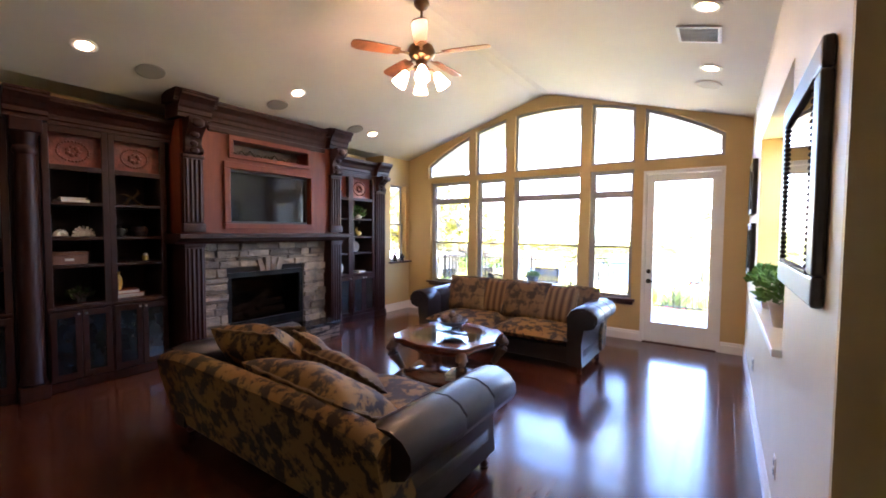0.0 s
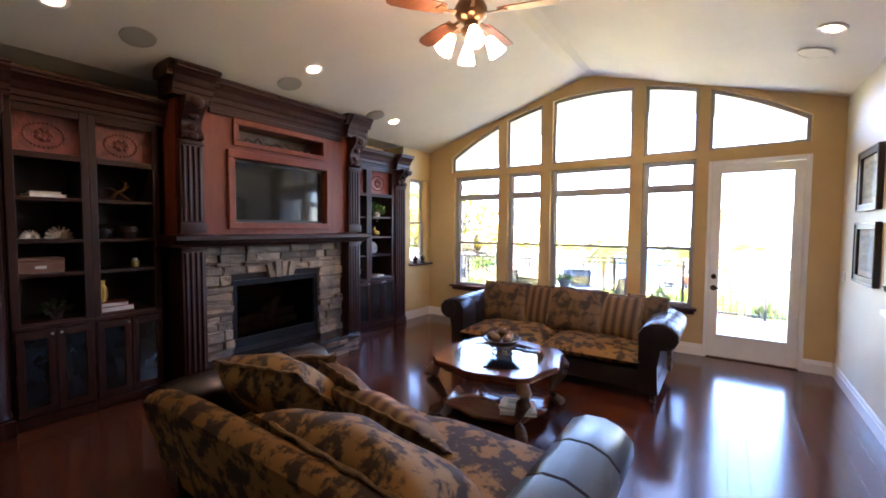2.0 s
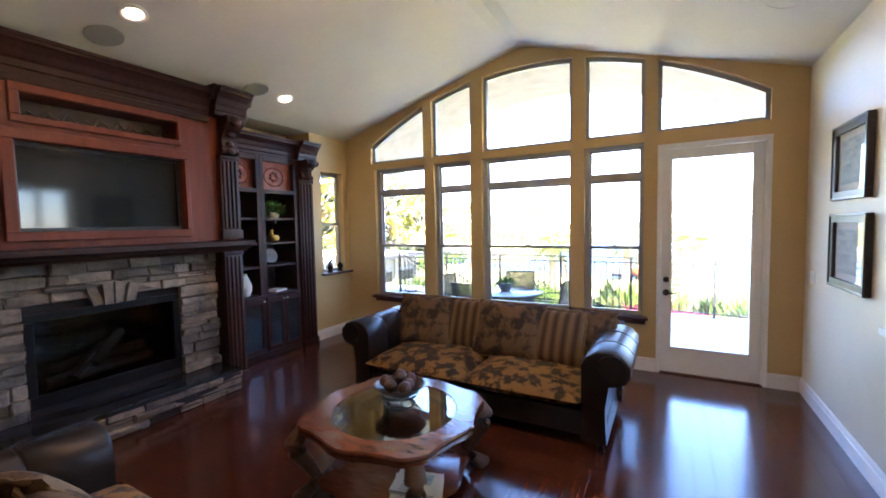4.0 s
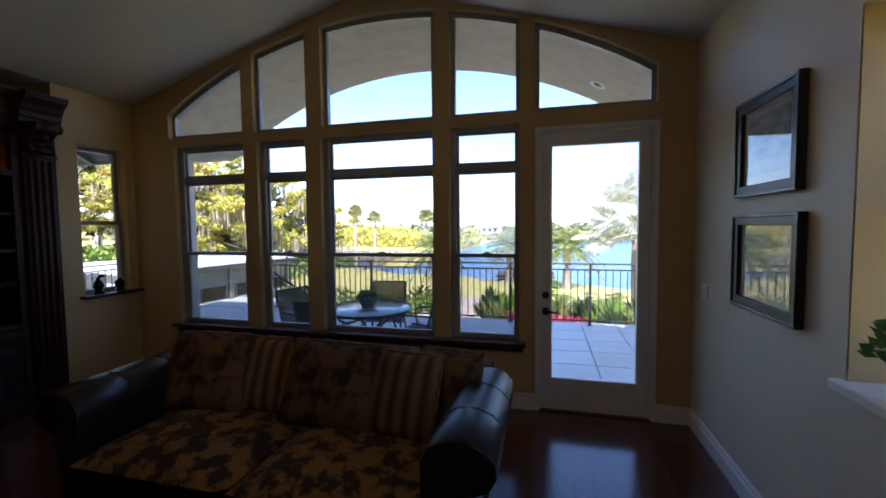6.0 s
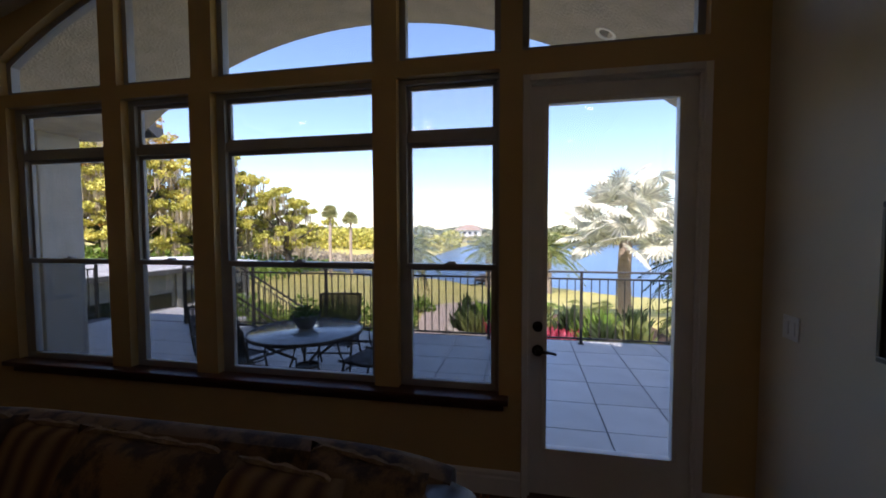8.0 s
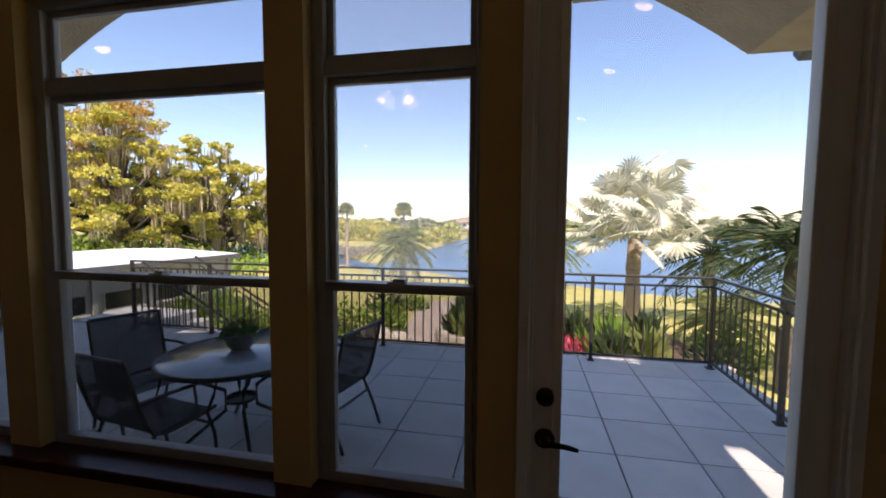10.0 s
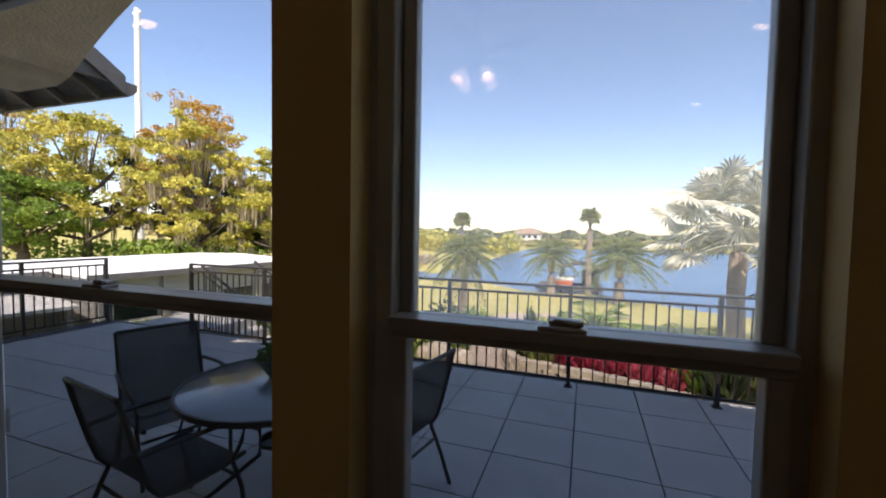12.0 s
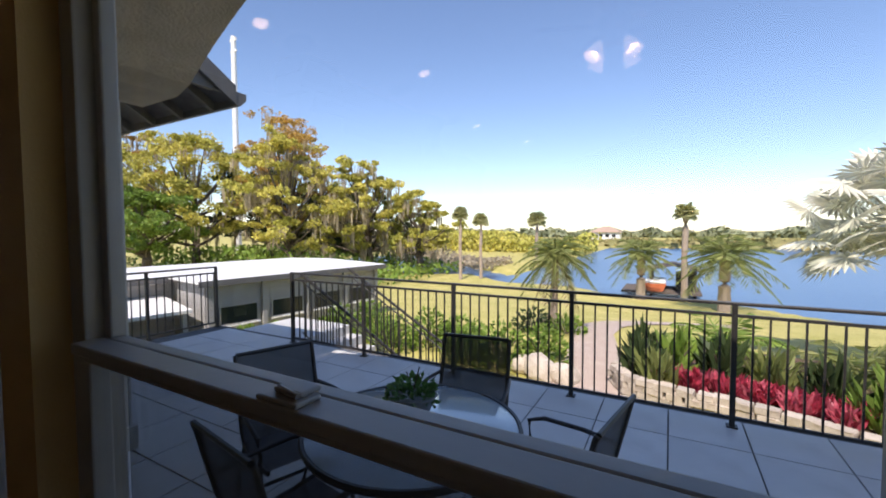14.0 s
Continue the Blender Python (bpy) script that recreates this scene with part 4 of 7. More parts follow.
for k in range(4):
    bm = bmesh.new()
    box(bm, -1.32 - 1.5 * k, -0.3 - 1.5 * k, -0.03, 0.02, 0.85, 1.32, 0.008)
    w = part("window", bm, M_DARKWIN, shed)
    bm = bmesh.new()
    window_frame(bm, -1.36 - 1.5 * k, -0.26 - 1.5 * k, 0.81, 1.36, -0.045, -0.031, 0.04)
    part("frame", bm, M_GREYWALL, w)
    bm = bmesh.new()
    box(bm, -1.4 - 1.5 * k, -0.22 - 1.5 * k, -0.09, -0.046, 0.77, 0.81, 0.006)
    part("sill", bm, M_METALROOF, w, "pale sill")
for k in range(5):
    bm = bmesh.new()
    box(bm, -0.16 - 1.5 * k, -0.02 - 1.5 * k, -0.1, -0.003, -0.6, 1.93, 0.008)
    part("pilaster", bm, M_GREYWALL, shed)
bm = bmesh.new()
prism(bm, [(0.0, 1.3), (1.88, 1.5), (1.88, 1.58), (0.0, 1.38)], -12.2, -6.5, "x")
part("lean_to_roof", bm, M_METALROOF, shed, "low white lean-to roof")
for k in range(4):
    bm = bmesh.new()
    box(bm, -6.7 - 1.75 * k, -6.58 - 1.75 * k, 0.06, 0.18, -0.6, 1.3)
    part("post", bm, M_GREYWALL, shed)

# dock with a boat under a small roof
dock = thing("boat_dock", pose(-2.2, 36.5, -3.62), "dark timber boat dock with a low roof", "dock")
bm = bmesh.new()
box(bm, -3.5, 2.0, -1.5, 3.0, 0.35, 0.5)
part("deck", bm, M_BARK, dock)
for k, (a, b) in enumerate(((-1.4, -0.5), (1.6, -0.5), (-1.4, 2.8), (1.6, 2.8))):
    bm = bmesh.new()
    cyl(bm, (a, b, -1.0), (a, b, 2.1), 0.09)
    part("post", bm, M_BARK, dock)
bm = bmesh.new()
prism(bm, [(-1.9, 2.05), (0.1, 2.5), (2.1, 2.05), (2.1, 2.15), (0.1, 2.6), (-1.9, 2.15)], -1.0, 3.3)
part("roof", bm, M_BARK, dock)
bm = bmesh.new()
box(bm, 0.3, 1.6, -0.4, 2.8, 0.5, 2.05)
part("locker", bm, M_DARKWIN, dock, "dark store under the roof")
boat = thing("motor_boat", pose(-3.3, 36.3, -3.05), "small white and orange motor boat on the dock", "boat")
bm = bmesh.new()
prism(bm, [(-0.75, 0.55), (-0.55, 0.0), (0.0, -0.1), (0.55, 0.0), (0.75, 0.55)], -1.3, 1.8)
part("hull", bm, mat("boat orange", (0.6, 0.16, 0.06), rough=0.4), boat)
bm = bmesh.new()
box(bm, -0.74, 0.74, -1.3, 1.8, 0.55, 0.78, 0.1)
part("cover", bm, M_WHITE, boat, "white boat cover")

# far bank: scrub, trees, a house
def scrub(name, label, n, xa, xb, ya, yb, size, hmin, hmax, material):
    spots = []
    for _ in range(n):
        x, y = random.uniform(xa, xb), random.uniform(ya, yb)
        h = hmin + (hmax - hmin) * (0.5 + 0.5 * math.sin(x * 0.23 + 2 * math.sin(x * 0.061)))
        spots.append((Vector((x, y, -3.2 + random.random() ** 0.8 * h)), size * random.uniform(0.6, 1.3), size * random.uniform(0.5, 0.9), rnd()))
    tagged(new(name, leaf_mesh(name, spots, material)), label, "vegetation", "", "stuff")


scrub("mangrove_scrub", "yellow-green scrub along the inlet bank", 7000, -75, -17, 84, 104, 1.0, 2.0, 5.0, M_LEAF_OAK)
scrub("near_scrub", "grey-green scrub at the water's edge", 2600, -40, -22, 46, 56, 0.5, 1.0, 3.2, M_MOSS)
scrub("bank_scrub", "yellow-green undergrowth beneath the oaks", 6000, -62, -24, 24, 44, 0.5, 1.2, 3.4, M_LEAF_LIME)
scrub("far_woods", "low green woods on the far bank", 9000, -420, 300, 300, 340, 4.5, 2.5, 6.5, mat("far wood leaf", (0.17, 0.20, 0.11), (0.26, 0.27, 0.15), 0.1, 0.8, spread=0.25))
M_MARSH = mat("tan marsh grass", (0.33, 0.27, 0.11), (0.22, 0.22, 0.08), 0.1, 0.95)
scrub("marsh_grass", "tan marsh grass along the far shore", 7000, -200, 260, 130, 180, 3.0, 0.6, 1.6, M_MARSH)
far_house = thing("far_house", pose(-27, 190, -3.1), "white two-storey house with a tan hip roof across the river", "house")
bm = bmesh.new()
box(bm, -6, 6, -4, 4, 1.2, 4.0)
part("wall", bm, M_WHITE, far_house)
bm = bmesh.new()
box(bm, -4.5, 4.5, -3, 3, -0.5, 1.2)
part("base", bm, M_WHITE, far_house)
bm = bmesh.new()
rv = [bm.verts.new(p) for p in ((-6.8, -4.8, 4.0), (6.8, -4.8, 4.0), (6.8, 4.8, 4.0), (-6.8, 4.8, 4.0), (-1.5, 0, 6.6), (1.5, 0, 6.6))]
for f in ((0, 1, 5, 4), (1, 2, 5), (2, 3, 4, 5), (3, 0, 4), (3, 2, 1, 0)):
    bm.faces.new([rv[i] for i in f])
part("roof", bm, mat("tan shingle", (0.42, 0.30, 0.22), rough=0.9), far_house)
for k in range(4):
    bm = bmesh.new()
    box(bm, -4.8 + 2.6 * k, -3.4 + 2.6 * k, -4.1, -3.98, 2.0, 3.3)
    part("window", bm, M_DARKWIN, far_house)
pole = thing("utility_pole", pose(-62, 40, -3.1), "tall pale steel utility pole above the trees", "pole")
bm = bmesh.new()
cyl(bm, (0, 0, 0), (0, 0, 35), 0.5, 0.36, 10)
part("mast", bm, M_METALROOF, pole)
bm = bmesh.new()
box(bm, -0.8, 0.8, -0.1, 0.1, 32.6, 32.9)
box(bm, -0.8, 0.8, -0.1, 0.1, 34.3, 34.6)
part("crossarm", bm, M_METALROOF, pole)


# ---- patio furniture ----
M_SLING = woven("dark mesh sling", (0.05, 0.055, 0.06), 0.86)
# frosted glass; the pale blue base also stands in for reflected sky
M_TABLEGLASS = mat("frosted table glass with sky tint", (0.36, 0.43, 0.46), (0.42, 0.49, 0.52), 2, 0.16, coat=1.0)
ptable = thing("patio_table", pose(-3.60, 1.62, TZ), "round frosted glass patio table with a dark metal frame", "table")
bm = bmesh.new()
lathe(bm, [(0.0, 0.722), (0.585, 0.722), (0.592, 0.726), (0.585, 0.73), (0.0, 0.731)], 48)
part("tabletop", bm, M_TABLEGLASS, ptable, "frosted glass top with sky reflection in its colour", True)
bm = bmesh.new()
lathe(bm, [(0.585, 0.70), (0.61, 0.70), (0.617, 0.718), (0.61, 0.735), (0.594, 0.735), (0.594, 0.72), (0.585, 0.72)], 48)
part("rim", bm, M_IRON, ptable, "dark metal rim", True)
for k in range(4):
    a = radians(45 + 90 * k)
    c, s = math.cos(a), math.sin(a)
    bm = bmesh.new()
    tube(bm, [(0.5 * c, 0.5 * s, 0.71), (0.42 * c, 0.42 * s, 0.6), (0.12 * c, 0.12 * s, 0.42), (0.12 * c, 0.12 * s, 0.25), (0.33 * c, 0.33 * s, 0.1), (0.48 * c, 0.48 * s, 0.0)], 0.016, 8)
    part("leg", bm, M_IRON, ptable, "", True)
bm = bmesh.new()
lathe(bm, [(0.115, 0.32), (0.13, 0.32), (0.13, 0.345), (0.115, 0.345), (0.115, 0.32 + 0.001)], 24)
part("brace_ring", bm, M_IRON, ptable, "", True)


def patio_chair(m, label):
    ch = thing("patio_chair", m, label, "chair", "patio chairs round the table")
    w = 0.27
    bm = bmesh.new()
    rows = [(-0.24, 0.40), (-0.1, 0.385), (0.1, 0.38), (0.2, 0.40), (0.25, 0.47), (0.29, 0.6), (0.335, 0.78), (0.37, 0.93), (0.38, 0.955)]
    vv = [[bm.verts.new((s * w, y, z)) for s in (-1, -0.33, 0.33, 1)] for y, z in rows]
    for r0, r1 in zip(vv, vv[1:]):
        for j in range(3):
            bm.faces.new((r0[j], r0[j + 1], r1[j + 1], r1[j]))
    bmesh.ops.solidify(bm, geom=bm.faces[:], thickness=0.008)
    part("sling_seat", bm, M_SLING, ch, "dark woven mesh sling", True)
    for s in (-1, 1):
        bm = bmesh.new()
        tube(bm, [(s * w, -0.27, 0.40)] + [(s * (w + 0.006), y, z) for y, z in rows], 0.015, 8)
        part("side_rail", bm, M_IRON, ch, "", True)
        bm = bmesh.new()
        tube(bm, [(s * (w + 0.02), 0.31, 0.66), (s * (w + 0.05), 0.1, 0.665), (s * (w + 0.06), -0.15, 0.655), (s * (w + 0.05), -0.25, 0.62), (s * (w + 0.03), -0.23, 0.5), (s * (w + 0.02), -0.18, 0.39), (s * (w + 0.02), -0.24, 0.2), (s * (w + 0.01), -0.26, 0.0)], 0.014, 8)
        part("arm", bm, M_IRON, ch, "", True)
        bm = bmesh.new()
        tube(bm, [(s * w, 0.2, 0.4), (s * (w + 0.015), 0.28, 0.2), (s * (w + 0.01), 0.36, 0.0)], 0.014, 8)
        part("leg", bm, M_IRON, ch, "", True)
    bm = bmesh.new()
    tube(bm, [(-w, 0.24, 0.3), (w, 0.24, 0.3)], 0.011, 6)
    tube(bm, [(-w, -0.2, 0.3), (w, -0.2, 0.3)], 0.011, 6)
    tube(bm, [(-w, 0.382, 0.955), (w, 0.382, 0.955)], 0.014, 6)
    part("stretcher", bm, M_IRON, ch, "", True)
    return ch


for x, y, tx, ty, lab in ((-3.90, 1.09, -3.80, 1.7, "dark metal sling chair near the window"), (-4.54, 1.60, -3.6, 1.26, "dark metal sling chair beside the round table"), (-3.66, 2.36, -3.56, 1.7, "dark metal sling chair facing the house"), (-2.92, 1.85, -3.9, 2.03, "dark metal sling chair pushed back")):
    ang = math.degrees(math.atan2(ty - y, tx - x)) + 90
    patio_chair(pose(x, y, TZ, 0, 0, ang), lab)

pot = thing("patio_pot", pose(-3.655, 1.70, TZ + 0.732), "grey bowl pot on the patio table", "plant pot")
M_POT = mat("grey glazed pot", (0.20, 0.21, 0.21), (0.15, 0.155, 0.155), 8, 0.45)
bm = bmesh.new()
lathe(bm, [(0.0, 0.0), (0.075, 0.0), (0.11, 0.05), (0.135, 0.11), (0.145, 0.125), (0.145, 0.135), (0.13, 0.135), (0.12, 0.12), (0.0, 0.118)], 28)
part("bowl", bm, M_POT, pot, "", True)
spots = []
for _ in range(190):
    o = rnd()
    o.z = abs(o.z)
    spots.append((Vector((o.x * 0.17, o.y * 0.17, 0.12 + o.z * 0.13 - 0.12 * max(0, math.hypot(o.x, o.y) - 0.7))), random.uniform(0.03, 0.065), random.uniform(0.02, 0.045), Vector((o.x, o.y, 0.5)) + rnd(0.6)))
ob = new("foliage", leaf_mesh("foliage", spots, M_LEAF_POT))
ob.parent = pot
bm = bmesh.new()
for dx, dy, h in ((0.02, 0.0, 0.3), (0.05, 0.03, 0.26), (-0.03, 0.02, 0.24)):
    tube(bm, [(0, 0, 0.12), (dx, dy, h * 0.7), (dx * 2.4, dy * 2, h)], 0.0035, 5)
part("stalk", bm, M_BARK, pot)

# ================= built-in joinery =================
M_STONE = mat("ledge stone", (0.25, 0.185, 0.125), (0.11, 0.088, 0.07), 6, 0.85, bump=1.0, fine=35, spread=0.5)
M_GRANITE = mat("black granite", (0.012, 0.012, 0.013), (0.03, 0.03, 0.03), 60, 0.12)
M_FIREBLACK = mat("black firebox metal", (0.006, 0.0055, 0.0055), (0.010, 0.009, 0.009), 10, 0.45, spec=0.15)
M_DARKIN = mat("dark cabinet back", (0.030, 0.014, 0.010), (0.020, 0.010, 0.008), 3, 0.6, stretch=(4, 4, 0.6))
M_TVGLASS = mat("television glass", (0.010, 0.011, 0.012), rough=0.08, spec=0.45)
M_BEZEL = mat("black television plastic", (0.014, 0.014, 0.015), rough=0.35)
M_CHROME = mat("satin nickel", (0.72, 0.70, 0.66), rough=0.3, metal=1.0)
M_GREENGLASS = mat("dark door glass", (0.010, 0.016, 0.020), rough=0.15)
M_PLAQUE = mat("carved red plaque", (0.26, 0.06, 0.035), (0.13, 0.03, 0.02), 14, 0.45, bump=0.6, fine=30)


def fluted(parent, name, x, y0, y1, z0, z1, depth=0.05, flutes=4):
    """A pilaster with rounded reeds, plinth and necking; its face looks along +x."""
    bm = bmesh.new()
    box(bm, x - depth, x, y0, y1, z0, z1, 0.004)
    box(bm, x - depth, x + 0.018, y0 - 0.012, y1 + 0.012, z0, z0 + 0.10, 0.006)
    box(bm, x - depth, x + 0.015, y0 - 0.008, y1 + 0.008, z1 - 0.04, z1, 0.006)
    w = (y1 - y0) / (flutes + 0.6)
    for k in range(flutes):
        yc = y0 + w * (k + 0.8)
        cyl(bm, (x - 0.002, yc, z0 + 0.12), (x - 0.002, yc, z1 - 0.06), w * 0.33, seg=10)
    return part(name, bm, M_DARKWOOD, parent, "reeded pilaster", True)


def corbel(parent, x, y0, y1, z0, z1):
    """A carved scroll bracket."""
    h = z1 - z0
    bm = bmesh.new()
    prof = [(0, 0), (0.05, 0.02), (0.085, 0.10), (0.07, 0.22), (0.055, 0.34), (0.07, 0.5), (0.12, 0.64), (0.175, 0.76), (0.19, 0.9), (0.17, 1.0), (0, 1.0)]
    pts = [(x + a, z0 + b * h) for a, b in prof]
    prism(bm, pts, y0, y1)
    ym = (y0 + y1) / 2
    for k, (a, b, r) in enumerate(((0.085, 0.10, 0.035), (0.07, 0.3, 0.03), (0.10, 0.55, 0.035), (0.18, 0.85, 0.05))):
        bmesh.ops.create_icosphere(bm, subdivisions=2, radius=r, matrix=Matrix.Translation((x + a, ym, z0 + b * h)) @ Matrix.Diagonal((0.7, 1.5, 1.1, 1)))
    cyl(bm, (x + 0.15, y0 - 0.012, z0 + 0.86 * h), (x + 0.15, y1 + 0.012, z0 + 0.86 * h), 0.045, seg=16)
    cyl(bm, (x + 0.05, y0 - 0.01, z0 + 0.12 * h), (x + 0.05, y1 + 0.01, z0 + 0.12 * h), 0.035, seg=16)
    return part("corbel", bm, M_DARKWOOD, parent, "carved scroll corbel", True)


CROWN = [(0, 0), (0.02, 0), (0.02, 0.04), (0.035, 0.05), (0.035, 0.10), (0.05, 0.12), (0.075, 0.17), (0.115, 0.215), (0.135, 0.225), (0.135, 0.25), (0.15, 0.255), (0.15, 0.28), (0, 0.28)]


def crown(parent, x, y0, y1, z0, k=1.0, material=None, back=0.3):
    bm = bmesh.new()
    prism(bm, [(x - back, z0)] + [(x + a * k, z0 + b * k) for a, b in CROWN[1:-1]] + [(x - back, z0 + 0.28 * k)], y0, y1)
    return part("crown_moulding", bm, material or M_DARKWOOD, parent)


# --- chimney breast with mantel, television and niche ---
fp = thing("fireplace_surround", pose(0, 0, 0), "dark cherry fireplace surround with carved corbels and a mantel shelf", "fireplace")
PX = -5.37
TV = (-3.945, -2.75, 1.70, 2.382)
NI = (-3.893, -2.79, 2.568, 2.738)
Y0, Y1 = -4.50, -2.19
for y0, y1, z0, z1 in ((Y0, TV[0], 1.5, 2.88), (TV[1], Y1, 1.5, 2.88), (TV[0], TV[1], 1.5, TV[2]), (TV[0], TV[1], TV[3], NI[2]), (TV[0], TV[1], NI[3], 2.88), (TV[0], NI[0], NI[2], NI[3]), (NI[1], TV[1], NI[2], NI[3])):
    bm = bmesh.new()
    box(bm, -6.19, PX, y0, y1, z0, z1)
    part("overmantel_panel", bm, M_REDWOOD, fp, "red cherry panelling")
for nm, o, (a, b, c, d), t in (("television_frame", (-4.022, -2.702, 1.628, 2.466), TV, 0.04), ("niche_frame", (-3.955, -2.762, 2.512, 2.808), NI, 0.03)):
    bm = bmesh.new()
    for y0, y1, z0, z1 in ((o[0], o[1], o[2], c), (o[0], o[1], d, o[3]), (o[0], a, c, d), (b, o[1], c, d)):
        box(bm, PX, PX + t, y0, y1, z0, z1, 0.008)
    part(nm, bm, M_REDWOOD, fp, "red cherry moulded frame")
for y0, y1 in ((-4.495, -4.275), (-2.40, -2.188)):
    fluted(fp, "pilaster", -5.31, y0, y1, 1.585, 2.48)
    fluted(fp, "pilaster", -5.31, y0, y1, 0.0, 1.45)
    bm = bmesh.new()
    box(bm, -6.19, -5.355, y0, y1, 0.0, 1.5)
    part("side_post", bm, M_DARKWOOD, fp)
    corbel(fp, -5.35, y0 + 0.02, y1 - 0.02, 2.48, 2.88)
    crown(fp, -5.26, y0 - 0.07, y1 + 0.07, 2.875, 0.98)
    crown(fp, -5.22, y0 - 0.12, y1 + 0.12, 3.03, 0.45)
crown(fp, -5.35, -4.2, -2.48, 2.86, 0.95)
bm = bmesh.new()
box(bm, -5.6, -5.33, -4.2, -2.48, 2.80, 2.86, 0.01)
part("frieze", bm, M_DARKWOOD, fp)
bm = bmesh.new()
prism(bm, [(-6.19, 1.45), (-5.30, 1.45), (-5.28, 1.475), (-5.20, 1.50), (-5.17, 1.515), (-5.15, 1.52), (-5.15, 1.56), (-5.17, 1.57), (-6.19, 1.57)], -4.60, -2.13)
part("mantel_shelf", bm, M_DARKWOOD, fp, "thick moulded mantel shelf")
bm = bmesh.new()
box(bm, -0.5, -0.004, TV[0] + 0.03, TV[1] - 0.03, TV[2] + 0.03, TV[3] - 0.03)
tv = thing("television", pose(-5.43, 0, 0), "black flat television set into the overmantel", "television")
part("screen", bm, M_TVGLASS, tv, "glossy black screen")
bm = bmesh.new()
for y0, y1, z0, z1 in ((TV[0], TV[1], TV[2], TV[2] + 0.03), (TV[0], TV[1], TV[3] - 0.03, TV[3]), (TV[0], TV[0] + 0.03, TV[2] + 0.03, TV[3] - 0.03), (TV[1] - 0.03, TV[1], TV[2] + 0.03, TV[3] - 0.03)):
    box(bm, -0.06, 0.004, y0, y1, z0, z1, 0.003)
part("bezel", bm, M_BEZEL, tv, "black plastic bezel")
M_NICHEBACK = mat("dark niche", (0.05, 0.03, 0.022), (0.09, 0.05, 0.035), 9, 0.5, bump=0.5)
bm = bmesh.new()
box(bm, -5.95, -5.62, NI[0], NI[1], NI[2], NI[3])
part("niche_back", bm, M_NICHEBACK, fp)
# carved branch in the niche
bm = bmesh.new()
for k in range(9):
    y = NI[0] + 0.06 + 0.12 * k
    tube(bm, [(-5.6, y, 2.59), (-5.57, y + 0.05, 2.64 + 0.02 * (k % 3)), (-5.56, y + 0.1, 2.61), (-5.58, y + 0.14, 2.67)], [0.012, 0.016, 0.01, 0.004], 6)
solid("carved_branch", bm, M_BARK, "dark twisted branch ornament in the niche", "ornament")

# --- stone work, firebox and hearth ---
stonework = thing("stone_fireplace", pose(0, 0, 0), "stacked ledgestone fireplace facing with a raised hearth", "fireplace")
FB = (-3.94, -2.80, 0.30, 1.055)
bm = bmesh.new()
box(bm, -6.19, -5.50, -4.275, FB[0], 0.0, 1.45)
box(bm, -6.19, -5.50, FB[1], -2.40, 0.0, 1.45)
box(bm, -6.19, -5.50, FB[0], FB[1], FB[3], 1.45)
box(bm, -6.19, -5.50, FB[0], FB[1], 0.0, FB[2])
part("backing", bm, M_WOODGAP, stonework)
bm = bmesh.new()
box(bm, -5.50, -5.10, -4.30, -2.42, 0.0, 0.195)
part("hearth_core", bm, M_WOODGAP, stonework)
bm = bmesh.new()
box(bm, -5.50, -5.09, -4.31, -2.41, 0.197, 0.235, 0.008)
part("hearth_slab", bm, M_GRANITE, stonework, "black granite hearth slab")
rs = random.Random(7)


def stone_piece(x, y0, y1, z0, z1, proud):
    bm = bmesh.new()
    box(bm, x - 0.04, x + proud, y0 + 0.003, y1 - 0.003, z0 + 0.003, z1 - 0.003, min(0.012, 0.2 * (z1 - z0)))
    for v in bm.verts:
        v.co += Vector((rs.uniform(-0.012, 0.012), rs.uniform(-0.006, 0.006), rs.uniform(-0.006, 0.006)))
    part("stone", bm, M_STONE, stonework)


z = 0.235
while z < 1.44:
    h = min(rs.choice((0.045, 0.07, 0.09, 0.115)), 1.447 - z)
    if h < 0.025:
        break
    spans = [(-4.27, -2.405)]
    if z < FB[3] and z + h > FB[2]:
        spans = [(-4.27, FB[0] - 0.0), (FB[1] + 0.0, -2.405)]
    for a, b in spans:
        y = a
        while y < b - 0.01:
            ln = rs.uniform(0.11, 0.34)
            e = b if b - (y + ln) < 0.1 else y + ln
            if z > FB[3] and z < FB[3] + 0.16 and e > -3.52 and y < -3.2:
                if y < -3.52:
                    stone_piece(-5.46, y, -3.52, z, z + h, rs.uniform(-0.01, 0.03))
                y = -3.2
                continue
            stone_piece(-5.46, y, e, z, z + h, rs.uniform(-0.015, 0.05))
            y = e
    z += h
for k in range(4):  # splayed keystones
    yc = -3.36 + 0.075 * (k - 1.5)
    lean = 0.03 * (k - 1.5)
    hh = 0.19 - 0.02 * abs(k - 1.5)
    bm = bmesh.new()
    prism(bm, [(yc - 0.034, 1.06), (yc + 0.034, 1.06), (yc + 0.036 + lean, 1.06 + hh), (yc - 0.036 + lean, 1.07 + hh)], -5.5, -5.42 + 0.012 * (k % 2), "x")
    for v in bm.verts:
        v.co += Vector((rs.uniform(-0.008, 0.008), rs.uniform(-0.008, 0.008), rs.uniform(-0.01, 0.01)))
    part("keystone", bm, M_STONE, stonework)
for row in range(3):
    y = -4.31
    while y < -2.42:
        ln = rs.uniform(0.15, 0.38)
        e = -2.41 if -2.41 - (y + ln) < 0.1 else y + ln
        stone_piece(-5.10, y, e, 0.065 * row, 0.065 * row + 0.065, rs.uniform(-0.005, 0.025))
        y = e
